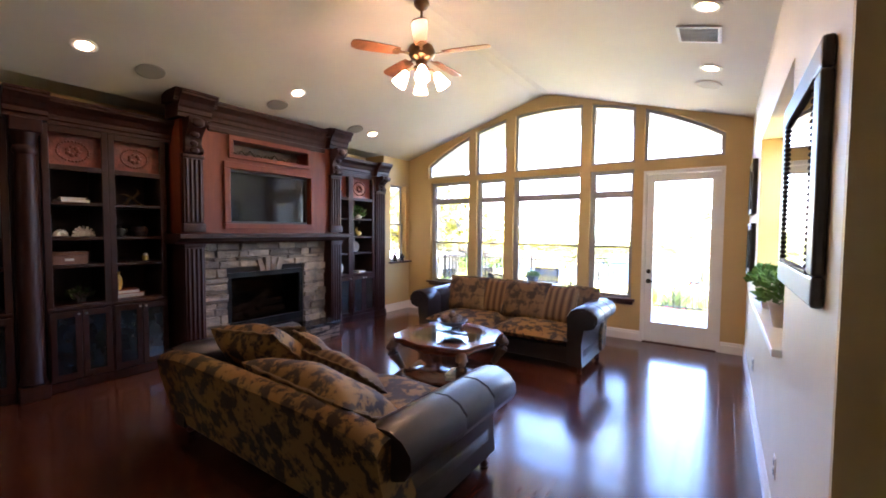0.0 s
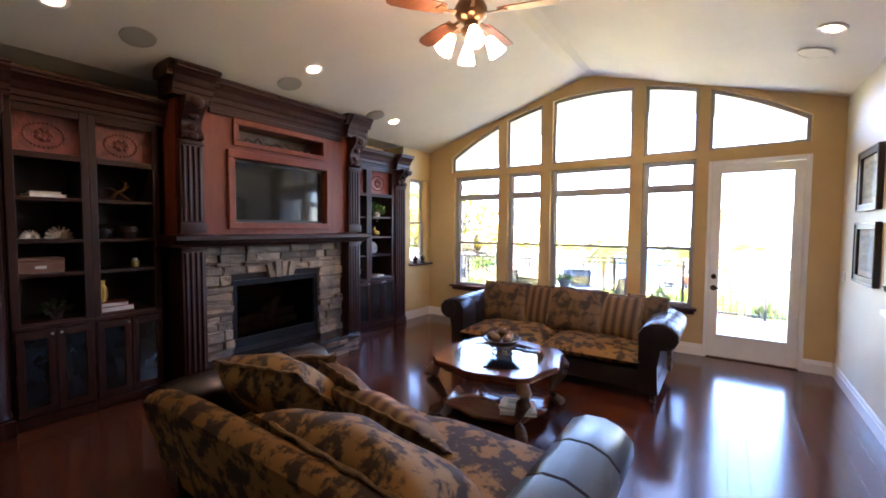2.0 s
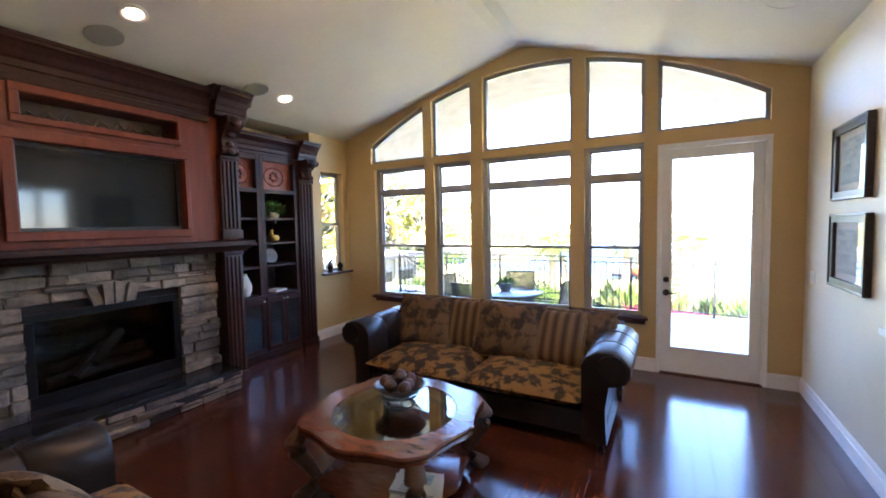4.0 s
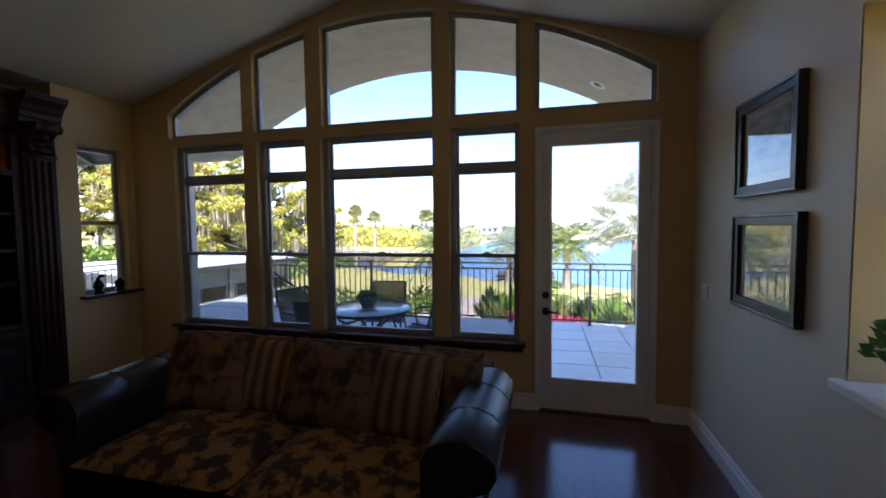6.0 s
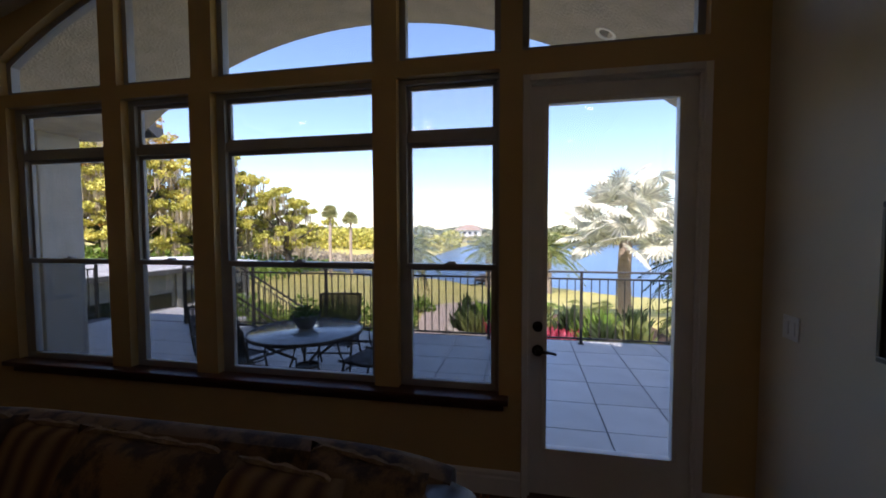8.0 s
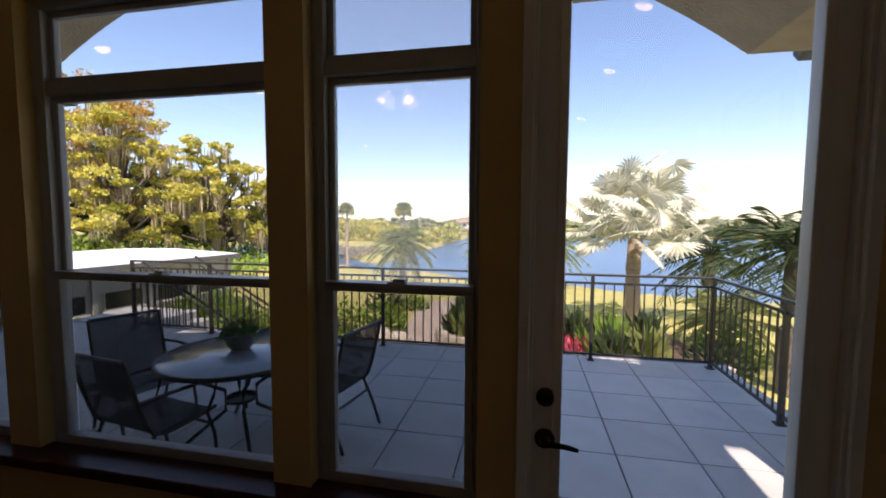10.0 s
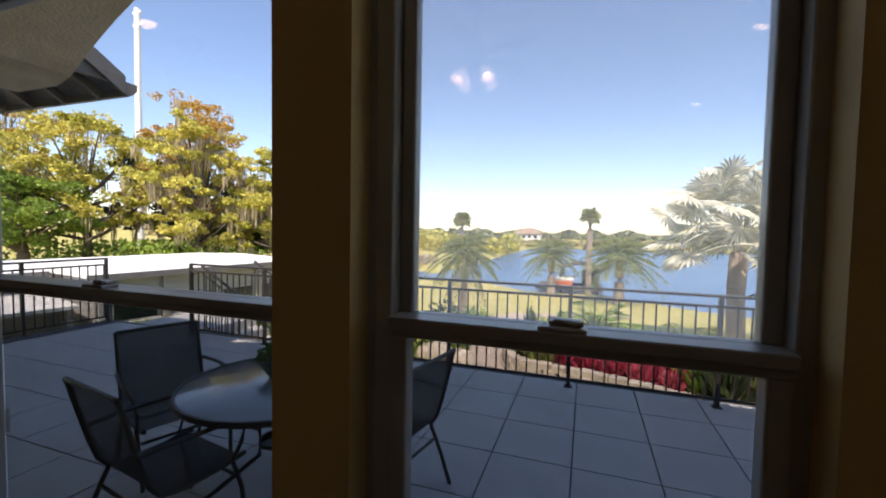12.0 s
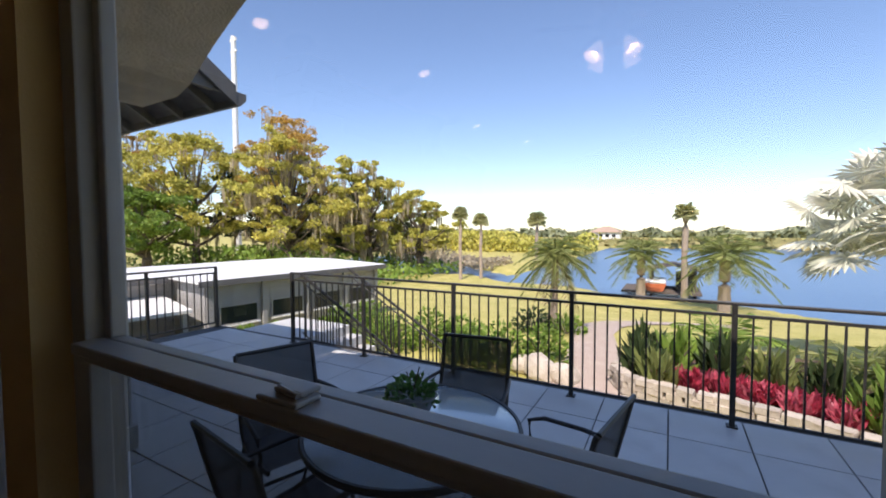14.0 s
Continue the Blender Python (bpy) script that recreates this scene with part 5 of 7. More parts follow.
for row in range(3):
    for a in (-5.44, -5.27):
        bm = bmesh.new()
        box(bm, a, a + 0.165, -2.45, -2.405 + rs.uniform(-0.005, 0.015), 0.065 * row + 0.003, 0.065 * row + 0.062, 0.008)
        part("stone", bm, M_STONE, stonework)
insert = thing("fireplace_insert", pose(-5.5, -3.37, FB[2]), "black metal gas fireplace insert with dark logs", "fireplace insert")
bm = bmesh.new()
box(bm, -0.5, -0.46, -0.57, 0.57, 0.0, 0.755)
box(bm, -0.46, 0.0, -0.57, -0.54, 0.0, 0.755)
box(bm, -0.46, 0.0, 0.54, 0.57, 0.0, 0.755)
box(bm, -0.46, 0.0, -0.54, 0.54, 0.0, 0.06)
box(bm, -0.46, 0.0, -0.54, 0.54, 0.70, 0.755)
part("firebox", bm, M_FIREBLACK, insert)
bm = bmesh.new()
for y0, y1, z0, z1 in ((-0.57, 0.57, 0.0, 0.1), (-0.57, 0.57, 0.69, 0.755), (-0.57, -0.51, 0.1, 0.69), (0.51, 0.57, 0.1, 0.69)):
    box(bm, 0.0, 0.025, y0, y1, z0, z1, 0.005)
part("front_frame", bm, M_FIREBLACK, insert, "black metal front frame")
M_ASHLOG = mat("charred log", (0.16, 0.125, 0.10), (0.05, 0.042, 0.036), 9, 0.9, bump=0.8)
for k, (a, b, c, d, e, f) in enumerate(((-0.4, 0.12, -0.2, 0.4, 0.16, -0.22), (-0.35, 0.2, -0.3, 0.3, 0.3, -0.12), (-0.1, 0.22, -0.12, 0.2, 0.42, -0.32), (-0.25, 0.14, -0.1, 0.05, 0.34, -0.3))):
    bm = bmesh.new()
    tube(bm, [(c, a, b), ((c + f) / 2 + 0.02, (a + d) / 2, (b + e) / 2 + 0.02), (f, d, e)], [0.05, 0.055, 0.04], 9)
    part("log", bm, M_ASHLOG, insert, "charred log", True)
bm = bmesh.new()
box(bm, -0.02, -0.014, -0.51, 0.51, 0.1, 0.69)
part("glass_front", bm, glass_mat("fireplace glass", (0.45, 0.45, 0.45)), insert, "dark glass front").visible_shadow = False


# --- bookcases ---
def book_unit(name, label, xf, ya, yb, shelf_zs, crown_z, doors, knob_at, plaque=True, zbase=0.84):
    """One bay: carcass, shelves, plaque above, doors below; front looks along +x."""
    u = thing(name, pose(0, 0, 0), label, "bookcase", "built-in bookcase bays")
    xb = -6.17
    for nm, x0, x1, y0, y1, z0, z1 in (("back_panel", xb, xb + 0.02, ya, yb, 0.0, crown_z), ("side_panel", xb + 0.02, xf, ya, ya + 0.03, 0.0, crown_z), ("side_panel", xb + 0.02, xf, yb - 0.03, yb, 0.0, crown_z), ("plinth", xb + 0.02, xf, ya + 0.03, yb - 0.03, 0.0, 0.10), ("top_panel", xb + 0.02, xf, ya + 0.03, yb - 0.03, crown_z - 0.04, crown_z)):
        bm = bmesh.new()
        box(bm, x0, x1, y0, y1, z0, z1)
        part(nm, bm, M_DARKIN, u)
    bm = bmesh.new()
    for a, b in ((ya, ya + 0.055), (yb - 0.055, yb)):
        box(bm, xf, xf + 0.02, a, b, 0.10, crown_z, 0.004)
    box(bm, xf, xf + 0.02, ya + 0.055, yb - 0.055, shelf_zs[0] - 0.045, shelf_zs[0] + 0.005, 0.004)
    box(bm, xf, xf + 0.02, ya + 0.055, yb - 0.055, crown_z - 0.07, crown_z, 0.004)
    box(bm, xf, xf + 0.025, ya, yb, 0.0, 0.10, 0.006)
    part("face_frame", bm, M_DARKWOOD, u)
    for z in shelf_zs[1:]:
        bm = bmesh.new()
        box(bm, xb + 0.02, xf - 0.005, ya + 0.03, yb - 0.03, z - 0.03, z, 0.004)
        part("shelf", bm, M_DARKWOOD, u)
    bm = bmesh.new()
    box(bm, xb + 0.02, xf + 0.03, ya + 0.0, yb - 0.0, zbase - 0.035, zbase, 0.006)
    part("counter", bm, M_DARKWOOD, u)
    if plaque:
        z0, z1 = shelf_zs[0] + 0.02, crown_z - 0.085
        ym = (ya + yb) / 2
        bm = bmesh.new()
        box(bm, xf - 0.10, xf - 0.08, ya + 0.03, yb - 0.03, shelf_zs[0], crown_z - 0.04)
        r = min(z1 - z0, yb - ya) * 0.36
        for q in range(28):
            a0 = 2 * math.pi * q / 28
            bmesh.ops.create_icosphere(bm, subdivisions=1, radius=r * 0.13, matrix=Matrix.Translation((xf - 0.078, ym + 1.25 * r * math.cos(a0), (z0 + z1) / 2 + r * math.sin(a0))))
        for q in range(7):
            a0 = 2 * math.pi * q / 7
            bmesh.ops.create_icosphere(bm, subdivisions=1, radius=r * 0.24, matrix=Matrix.Translation((xf - 0.075, ym + 0.45 * r * math.cos(a0), (z0 + z1) / 2 + 0.4 * r * math.sin(a0))))
        part("carved_plaque", bm, M_PLAQUE, u, "carved red panel with a ring motif", True)
    n = doors
    w = (yb - ya - 0.02) / n
    for k in range(n):
        a, b = ya + 0.01 + w * k + 0.004, ya + 0.01 + w * (k + 1) - 0.004
        bm = bmesh.new()
        for y0, y1, z0, z1 in ((a, b, 0.11, 0.17), (a, b, zbase - 0.105, zbase - 0.042), (a, a + 0.05, 0.17, zbase - 0.105), (b - 0.05, b, 0.17, zbase - 0.105)):
            box(bm, xf + 0.021, xf + 0.041, y0, y1, z0, z1, 0.003)
        d = part("door", bm, M_DARKWOOD, u)
        bm = bmesh.new()
        box(bm, xf + 0.024, xf + 0.030, a + 0.05, b - 0.05, 0.17, zbase - 0.105)
        part("door_glass", bm, M_GREENGLASS, d, "dark glass panel")
        bm = bmesh.new()
        ky = b - 0.025 if k % 2 == knob_at else a + 0.025
        cyl(bm, (xf + 0.041, ky, zbase - 0.075), (xf + 0.058, ky, zbase - 0.075), 0.006, seg=8)
        bmesh.ops.create_icosphere(bm, subdivisions=2, radius=0.012, matrix=Matrix.Translation((xf + 0.063, ky, zbase - 0.075)))
        part("knob", bm, M_CHROME, d, "satin nickel knob", True)
    return u


RZ = [2.19, 1.83, 1.51, 1.215, 0.845]
book_unit("bookcase", "narrow dark cherry bookcase bay with ornaments", -5.68, -2.13, -1.66, RZ, 2.62, 1, 0)
book_unit("bookcase", "dark cherry bookcase bay with a trailing plant", -5.68, -1.66, -1.08, RZ, 2.62, 2, 0)
LZ = [2.24, 1.885, 1.535, 1.255, 0.855]
book_unit("bookcase", "dark cherry bookcase bay beside the fireplace", -5.62, -5.09, -4.56, LZ, 2.62, 2, 0)
book_unit("bookcase", "dark cherry bookcase bay with shells and a box", -5.62, -5.60, -5.09, LZ, 2.62, 2, 0)
book_unit("bookcase", "dark cherry bookcase bay beyond the column", -5.62, -6.34, -5.82, LZ, 2.62, 2, 0)
book_unit("bookcase", "dark cherry bookcase bay at the far end", -5.62, -6.88, -6.34, LZ, 2.62, 2, 0)
cor = thing("bookcase_cornice", pose(0, 0, 0), "dark moulded cornice on the short bookcase", "cornice", "bookcase cornices")
crown(cor, -5.66, -2.13, -1.10, 2.62, 0.85, back=0.5)
crown(cor, -5.58, -1.12, -0.80, 2.62, 0.88, back=0.55)
cor = thing("bookcase_cornice", pose(0, 0, 0), "dark moulded cornice on the long bookcase", "cornice", "bookcase cornices")
crown(cor, -5.60, -6.88, -4.5, 2.62, 0.85, back=0.5)
crown(cor, -5.52, -5.86, -5.56, 2.625, 0.88, back=0.3)
endpil = thing("bookcase_pilaster", pose(0, 0, 0), "reeded dark cherry pilaster at the bookcase end", "pilaster", "bookcase pilasters")
fluted(endpil, "shaft", -5.63, -1.07, -0.82, 0.0, 2.36)
bm = bmesh.new()
box(bm, -6.17, -5.66, -1.075, -0.80, 0.0, 2.62)
part("post", bm, M_DARKWOOD, endpil)
corbel(endpil, -5.66, -1.04, -0.86, 2.36, 2.62)
col = thing("bookcase_column", pose(-5.60, -5.71, 0), "round dark cherry column with a moulded cap", "column")
bm = bmesh.new()
lathe(bm, [(0.085, 0.14), (0.1, 0.16), (0.085, 0.2), (0.083, 0.9), (0.078, 2.1), (0.07, 2.3), (0.085, 2.32), (0.085, 2.36), (0.075, 2.38), (0.1, 2.5)], 28)
part("shaft", bm, M_DARKWOOD, col, "", True)
bm = bmesh.new()
box(bm, -0.56, 0.1, -0.105, 0.105, 0.0, 0.14, 0.006)
part("plinth", bm, M_DARKWOOD, col)
bm = bmesh.new()
box(bm, -0.56, 0.11, -0.11, 0.11, 2.5, 2.625, 0.008)
part("cap", bm, M_DARKWOOD, col)
bm = bmesh.new()
box(bm, -0.56, -0.02, -0.10, 0.10, 0.14, 2.5)
part("backing_post", bm, M_DARKWOOD, col)

# ================= sofas =================
def fabric_mat(name, a, b, scale, mixr, stripes=0.0):
    m = mat(name, a, b, scale, 0.85, bump=0.25, fine=220, mix=mixr)
    if stripes:
        n, l = m.node_tree.nodes, m.node_tree.links
        wv = n.new("ShaderNodeTexWave")
        wv.inputs["Scale"].default_value, wv.inputs["Distortion"].default_value, wv.bands_direction = stripes, 0.3, "X"
        tc = n.new("ShaderNodeTexCoord")
        l.new(tc.outputs["Object"], wv.inputs["Vector"])
        mix = [q for q in n if q.bl_idname == "ShaderNodeMix"][0]
        l.new(wv.outputs["Fac"], mix.inputs["Factor"])
    return m


M_CAMO = fabric_mat("brown leaf brocade", (0.028, 0.015, 0.007), (0.14, 0.078, 0.027), 9.0, (0.42, 0.56))
M_CAMO2 = fabric_mat("gold leaf brocade", (0.026, 0.014, 0.005), (0.215, 0.115, 0.028), 9.0, (0.46, 0.54))
M_STRIPE = fabric_mat("striped brocade", (0.060, 0.026, 0.010), (0.19, 0.115, 0.045), 7.0, (0.3, 0.7), 3.4)
M_LEATHER = mat("dark brown leather", (0.011, 0.009, 0.009), (0.020, 0.015, 0.014), 5, 0.30, bump=0.12, fine=150, rough2=0.33, spec=0.42)
M_FRINGE = mat("gold fringe", (0.22, 0.145, 0.065), (0.13, 0.08, 0.035), 30, 0.9, bump=0.5, fine=120)


def cushion(bm, c, sx, sy, sz, rot=(0, 0, 0), pinch=0.0, sag=0.0, n=14):
    """A soft cushion: a rounded box, fuller in the middle, pinched towards its corners."""
    m = pose(*c, *rot)
    n = 18
    ring = []
    for i in range(n + 1):
        for j in range(n + 1):
            u, v = 2 * i / n - 1, 2 * j / n - 1
            e = max(0.0, (1 - abs(u) ** 2.6) * (1 - abs(v) ** 2.6)) ** 0.45
            ring.append((u, v, e))
    top, bot = [], []
    for u, v, e in ring:
        k = 1 - pinch * (abs(u * v) ** 1.5) * -0.05 - pinch * 0.12 * ((1 - u * u) * abs(v) ** 3 + (1 - v * v) * abs(u) ** 3)
        wob = 0.06 * math.sin(5 * u + 3 * v + c[0] * 7) + 0.10 * noise.noise(Vector((u * 1.8, v * 1.8, sx * 9 + c[0])))
        top.append(bm.verts.new(m @ Vector((u * sx * k, v * sy * k, sz * e * (1 + wob) - sag * (1 - u * u) * (1 - v * v)))))
        bot.append(bm.verts.new(m @ Vector((u * sx * k, v * sy * k, -sz * e * (1 - wob)))))
    w = n + 1
    for i in range(n):
        for j in range(n):
            a = i * w + j
            bm.faces.new((top[a], top[a + w], top[a + w + 1], top[a + 1]))
            bm.faces.new((bot[a], bot[a + 1], bot[a + w + 1], bot[a + w]))
    bmesh.ops.remove_doubles(bm, verts=bm.verts[:], dist=0.0008)


def sofa(m, label, hw, depth, pillows, back_mat, ah=0.0, bh=0.0):
    """Front along -y, from y=0; back at y=depth; hw is half the width between the outer arm rolls."""
    s = thing("sofa", m, label, "sofa", "matching sofas")
    iw = hw - 0.30  # inner half width
    bm = bmesh.new()
    box(bm, -hw + 0.16, hw - 0.16, 0.05, depth - 0.12, 0.10, 0.30, 0.03)
    part("base", bm, M_LEATHER, s, "dark leather base", True)
    # back with a gently curved top, leaning
    bm = bmesh.new()
    n = 24
    fr, bk = [], []
    for k in range(n + 1):
        u = 2 * k / n - 1
        x = u * (hw - 0.12)
        top = 0.665 + bh + 0.06 * (1 - abs(u) ** 6)
        rows_f = [(depth - 0.30, 0.28), (depth - 0.16, top - 0.06), (depth - 0.135, top - 0.015), (depth - 0.09, top), (depth - 0.04, top - 0.012), (depth - 0.005, top - 0.05), (depth - 0.02, top - 0.15), (depth - 0.12, 0.12), (depth - 0.30, 0.12)]
        fr.append([bm.verts.new((x, y, z)) for y, z in rows_f])
    for a, b in zip(fr, fr[1:]):
        q = len(a)
        for j in range(q):
            bm.faces.new((a[j], a[(j + 1) % q], b[(j + 1) % q], b[j]))
    bm.faces.new(fr[0])
    bm.faces.new(fr[-1][::-1])
    part("backrest", bm, back_mat, s, "brown brocade upholstered back", True)
    for sg in (-1, 1):
        bm = bmesh.new()
        # arm: a panel that rolls outward at the top
        prof = [(hw - 0.33, 0.10), (hw - 0.33, 0.50), (hw - 0.33, 0.58), (hw - 0.29, 0.645), (hw - 0.22, 0.68), (hw - 0.13, 0.685), (hw - 0.05, 0.655), (hw, 0.60), (hw + 0.005, 0.535), (hw - 0.03, 0.475), (hw - 0.09, 0.45), (hw - 0.14, 0.44), (hw - 0.165, 0.36), (hw - 0.16, 0.2), (hw - 0.15, 0.10)]
        rows = []
        for yy, gr in ((-0.0, 0.985), (0.015, 1.0), (0.3, 1.0), (0.31, 0.985), (0.32, 1.0), (0.62, 1.0), (0.63, 0.985), (0.64, 1.0), (depth - 0.2, 1.0), (depth - 0.10, 0.97)):
            rows.append([bm.verts.new((sg * (hw - 0.17 + (x - hw + 0.17) * gr), yy, z * (gr if z > 0.4 else 1) + (ah + 0.02 * max(0, yy - 0.55) if z > 0.4 else 0))) for x, z in prof])
        for a, b in zip(rows, rows[1:]):
            q = len(a)
            for j in range(q):
                bm.faces.new((a[j], a[(j + 1) % q], b[(j + 1) % q], b[j]))
        bm.faces.new(rows[0])
        bm.faces.new(rows[-1][::-1])
        arm = part("arm", bm, M_LEATHER, s, "dark leather rolled arm", True)
        bm = bmesh.new()
        lathe(bm, [(0.0, 0.0), (0.03, 0.0), (0.085, 0.006), (0.1, 0.004), (0.1, -0.012), (0.0, -0.012)], 24, pose(sg * (hw - 0.12), -0.004, 0.565 + ah, 90))
        part("arm_disc", bm, M_LEATHER, arm, "round leather arm front", True)
        for yy in (0.07, depth - 0.2):
            bm = bmesh.new()
            lathe(bm, [(0.018, 0.0), (0.026, 0.006), (0.03, 0.02), (0.022, 0.035), (0.02, 0.055), (0.034, 0.075), (0.04, 0.105)], 14, pose(sg * (hw - 0.2), yy, 0))
            for q in range(3):
                a0 = -1.57 + (q - 1) * 0.7
                bmesh.ops.create_icosphere(bm, subdivisions=1, radius=0.013, matrix=Matrix.Translation((sg * (hw - 0.2) + 0.025 * math.cos(a0), yy + 0.03 * math.sin(a0), 0.013)))
            part("foot", bm, M_DARKWOOD, s, "carved claw foot", True)
    for k in (-1, 1):
        bm = bmesh.new()
        cushion(bm, (k * iw / 2, 0.40, 0.385), iw / 2 - 0.005, 0.44, 0.10)
        part("seat_cushion", bm, M_CAMO2, s, "gold leaf brocade seat cushion", True)
    for k, (x, y, z, sx, sy, sz, rx, ry, rz, ml) in enumerate(pillows):
        bm = bmesh.new()
        cushion(bm, (0, 0, 0), sx, sy, sz, (0, 0, 0), 0.5)
        p = tagged(part("pillow", bm, ml, None, "", True), ("striped brocade throw pillow on the sofa" if ml is M_STRIPE else "brown leaf brocade pillow on the sofa"), "pillow", "sofa pillows")
        p.matrix_world = m @ pose(x, y, z, rx, ry, rz)
        # fringe along the seam
        bm = bmesh.new()
        pts = []
        for q in range(48):
            a = 2 * math.pi * q / 48
            cx, cy = math.cos(a), math.sin(a)
            e = (abs(cx) ** 8 + abs(cy) ** 8) ** (-1 / 8)
            pts.append((sx * cx * e * 0.99, sy * cy * e * 0.99, 0.006 * math.sin(q * 2.2)))
        tube(bm, pts + [pts[0]], [0.011 + 0.005 * math.sin(q * 1.9) for q in range(49)], 6)
        part("fringe", bm, M_FRINGE, p, "gold fringe edging", True)
    return s


# facing the room, back to the windows
sofa(pose(-2.68, -2.06, 0), "dark leather sofa with brown brocade cushions under the windows", 1.31, 1.06,
     [(-0.74, 0.66, 0.68, 0.33, 0.27, 0.10, 66, 0, 3, M_CAMO), (-0.26, 0.70, 0.68, 0.24, 0.25, 0.07, 70, 0, 0, M_STRIPE), (0.20, 0.63, 0.68, 0.34, 0.27, 0.10, 66, 0, -4, M_CAMO),
      (0.66, 0.62, 0.67, 0.25, 0.25, 0.08, 66, 0, -8, M_STRIPE), (0.92, 0.72, 0.67, 0.22, 0.25, 0.09, 70, 0, -14, M_CAMO)], M_CAMO, 0.09, 0.12)
# facing the windows, back to the hall
sofa(pose(-2.66, -4.13, 0, 0, 0, 180), "dark leather sofa with its brown brocade back to the hall", 1.28, 1.21,
     [(0.57, 0.66, 0.64, 0.36, 0.30, 0.17, 46, 4, 6, M_CAMO2), (-0.34, 0.84, 0.58, 0.54, 0.29, 0.16, 32, 0, -4, M_CAMO2), (0.66, 0.40, 0.62, 0.25, 0.22, 0.085, 58, 6, 22, M_CAMO),
      (0.32, 0.36, 0.60, 0.26, 0.22, 0.085, 54, -6, -10, M_CAMO), (-0.10, 0.48, 0.59, 0.38, 0.16, 0.10, 40, 0, -8, M_STRIPE)], M_CAMO2, 0.015, 0.0)

# ================= coffee table =================
M_TABLEWOOD = mat("polished red-brown wood", (0.16, 0.055, 0.028), (0.10, 0.032, 0.017), 5, 0.16, bump=0.04, stretch=(1.5, 6, 1), coat=0.6)
M_CARVED = mat("carved gilded brown wood", (0.14, 0.085, 0.045), (0.07, 0.04, 0.022), 9, 0.45, bump=0.6)
M_CLEAR = glass_mat("bevelled table glass", (0.80, 0.88, 0.86), 0.0, 0.22)


def scallop(a, k=1.0):
    """Outline of the table top: four pointed corners and curved sides."""
    c, s = abs(math.cos(a)), abs(math.sin(a))
    sq = (c ** 3.6 + s ** 3.6) ** (-1 / 3.6)
    d = abs(((math.degrees(a) + 45) % 90) - 45)  # 0 at side middles, 45 at corners
    return k * (0.012 * math.cos(8 * a) + 0.52 * sq * (1 - 0.03 * math.exp(-((d - 30) / 6) ** 2)) + 0.025 * math.exp(-(d / 12) ** 2) - 0.015 * math.exp(-((d - 45) / 5) ** 2))


ct = thing("coffee_table", pose(-2.71, -2.95, 0), "scalloped red-brown wooden coffee table with a glass inset", "table")
N = 96
bm = bmesh.new()
prof = [(0.985, 0.445), (1.0, 0.455), (0.985, 0.468), (1.0, 0.478), (1.0, 0.49), (0.985, 0.5)]
loops = [[bm.verts.new((scallop(2 * math.pi * k / N, q) * math.cos(2 * math.pi * k / N), scallop(2 * math.pi * k / N, q) * math.sin(2 * math.pi * k / N), z)) for k in range(N)] for q, z in prof]
for z in (0.5, 0.49, 0.445):
    r = 0.405 if z == 0.5 else 0.40
    loops.append([bm.verts.new((r * math.cos(2 * math.pi * k / N), r * math.sin(2 * math.pi * k / N), z)) for k in range(N)])
loops.append(loops[0])
for a, b in zip(loops, loops[1:]):
    for k in range(N):
        bm.faces.new((a[k], a[(k + 1) % N], b[(k + 1) % N], b[k]))
part("tabletop", bm, M_TABLEWOOD, ct, "polished scalloped wooden rim", True)
bm = bmesh.new()
lathe(bm, [(0.0, 0.488), (0.40, 0.488), (0.404, 0.492), (0.398, 0.497), (0.0, 0.497)], 64)
part("glass_inset", bm, M_CLEAR, ct, "round bevelled glass inset", True)
bm = bmesh.new()
loops = [[bm.verts.new((scallop(2 * math.pi * k / N, q) * math.cos(2 * math.pi * k / N), scallop(2 * math.pi * k / N, q) * math.sin(2 * math.pi * k / N), z)) for k in range(N)] for q, z in ((0.86, 0.40), (0.92, 0.445), (0.84, 0.445), (0.80, 0.40))]
loops.append(loops[0])
for a, b in zip(loops, loops[1:]):
    for k in range(N):
        bm.faces.new((a[k], a[(k + 1) % N], b[(k + 1) % N], b[k]))
part("apron", bm, M_TABLEWOOD, ct, "", True)
bm = bmesh.new()
loops = [[bm.verts.new((scallop(2 * math.pi * k / N, q) * math.cos(2 * math.pi * k / N), scallop(2 * math.pi * k / N, q) * math.sin(2 * math.pi * k / N), z)) for k in range(N)] for q, z in ((0.80, 0.075), (0.82, 0.085), (0.82, 0.1), (0.80, 0.108))]
for a, b in zip(loops, loops[1:]):
    for k in range(N):
        bm.faces.new((a[k], a[(k + 1) % N], b[(k + 1) % N], b[k]))
bm.faces.new(loops[0][::-1])
bm.faces.new(loops[-1])
part("lower_shelf", bm, M_TABLEWOOD, ct, "", True)
for k in range(4):
    a = radians(45 + 90 * k)
    c, s = math.cos(a), math.sin(a)
    bm = bmesh.new()
    pts = [(0.58, 0.44), (0.62, 0.38), (0.61, 0.30), (0.55, 0.22), (0.51, 0.15), (0.53, 0.08), (0.58, 0.04), (0.60, 0.0)]
    tube(bm, [(r * c, r * s, z) for r, z in pts], [0.05, 0.062, 0.056, 0.042, 0.036, 0.04, 0.046, 0.04], 12)
    for r, z, q in ((0.65, 0.37, 0.035), (0.64, 0.3, 0.03), (0.62, 0.03, 0.035)):
        bmesh.ops.create_icosphere(bm, subdivisions=2, radius=q, matrix=Matrix.Translation((r * c, r * s, z)))
    part("leg", bm, M_CARVED, ct, "carved scroll leg", True)

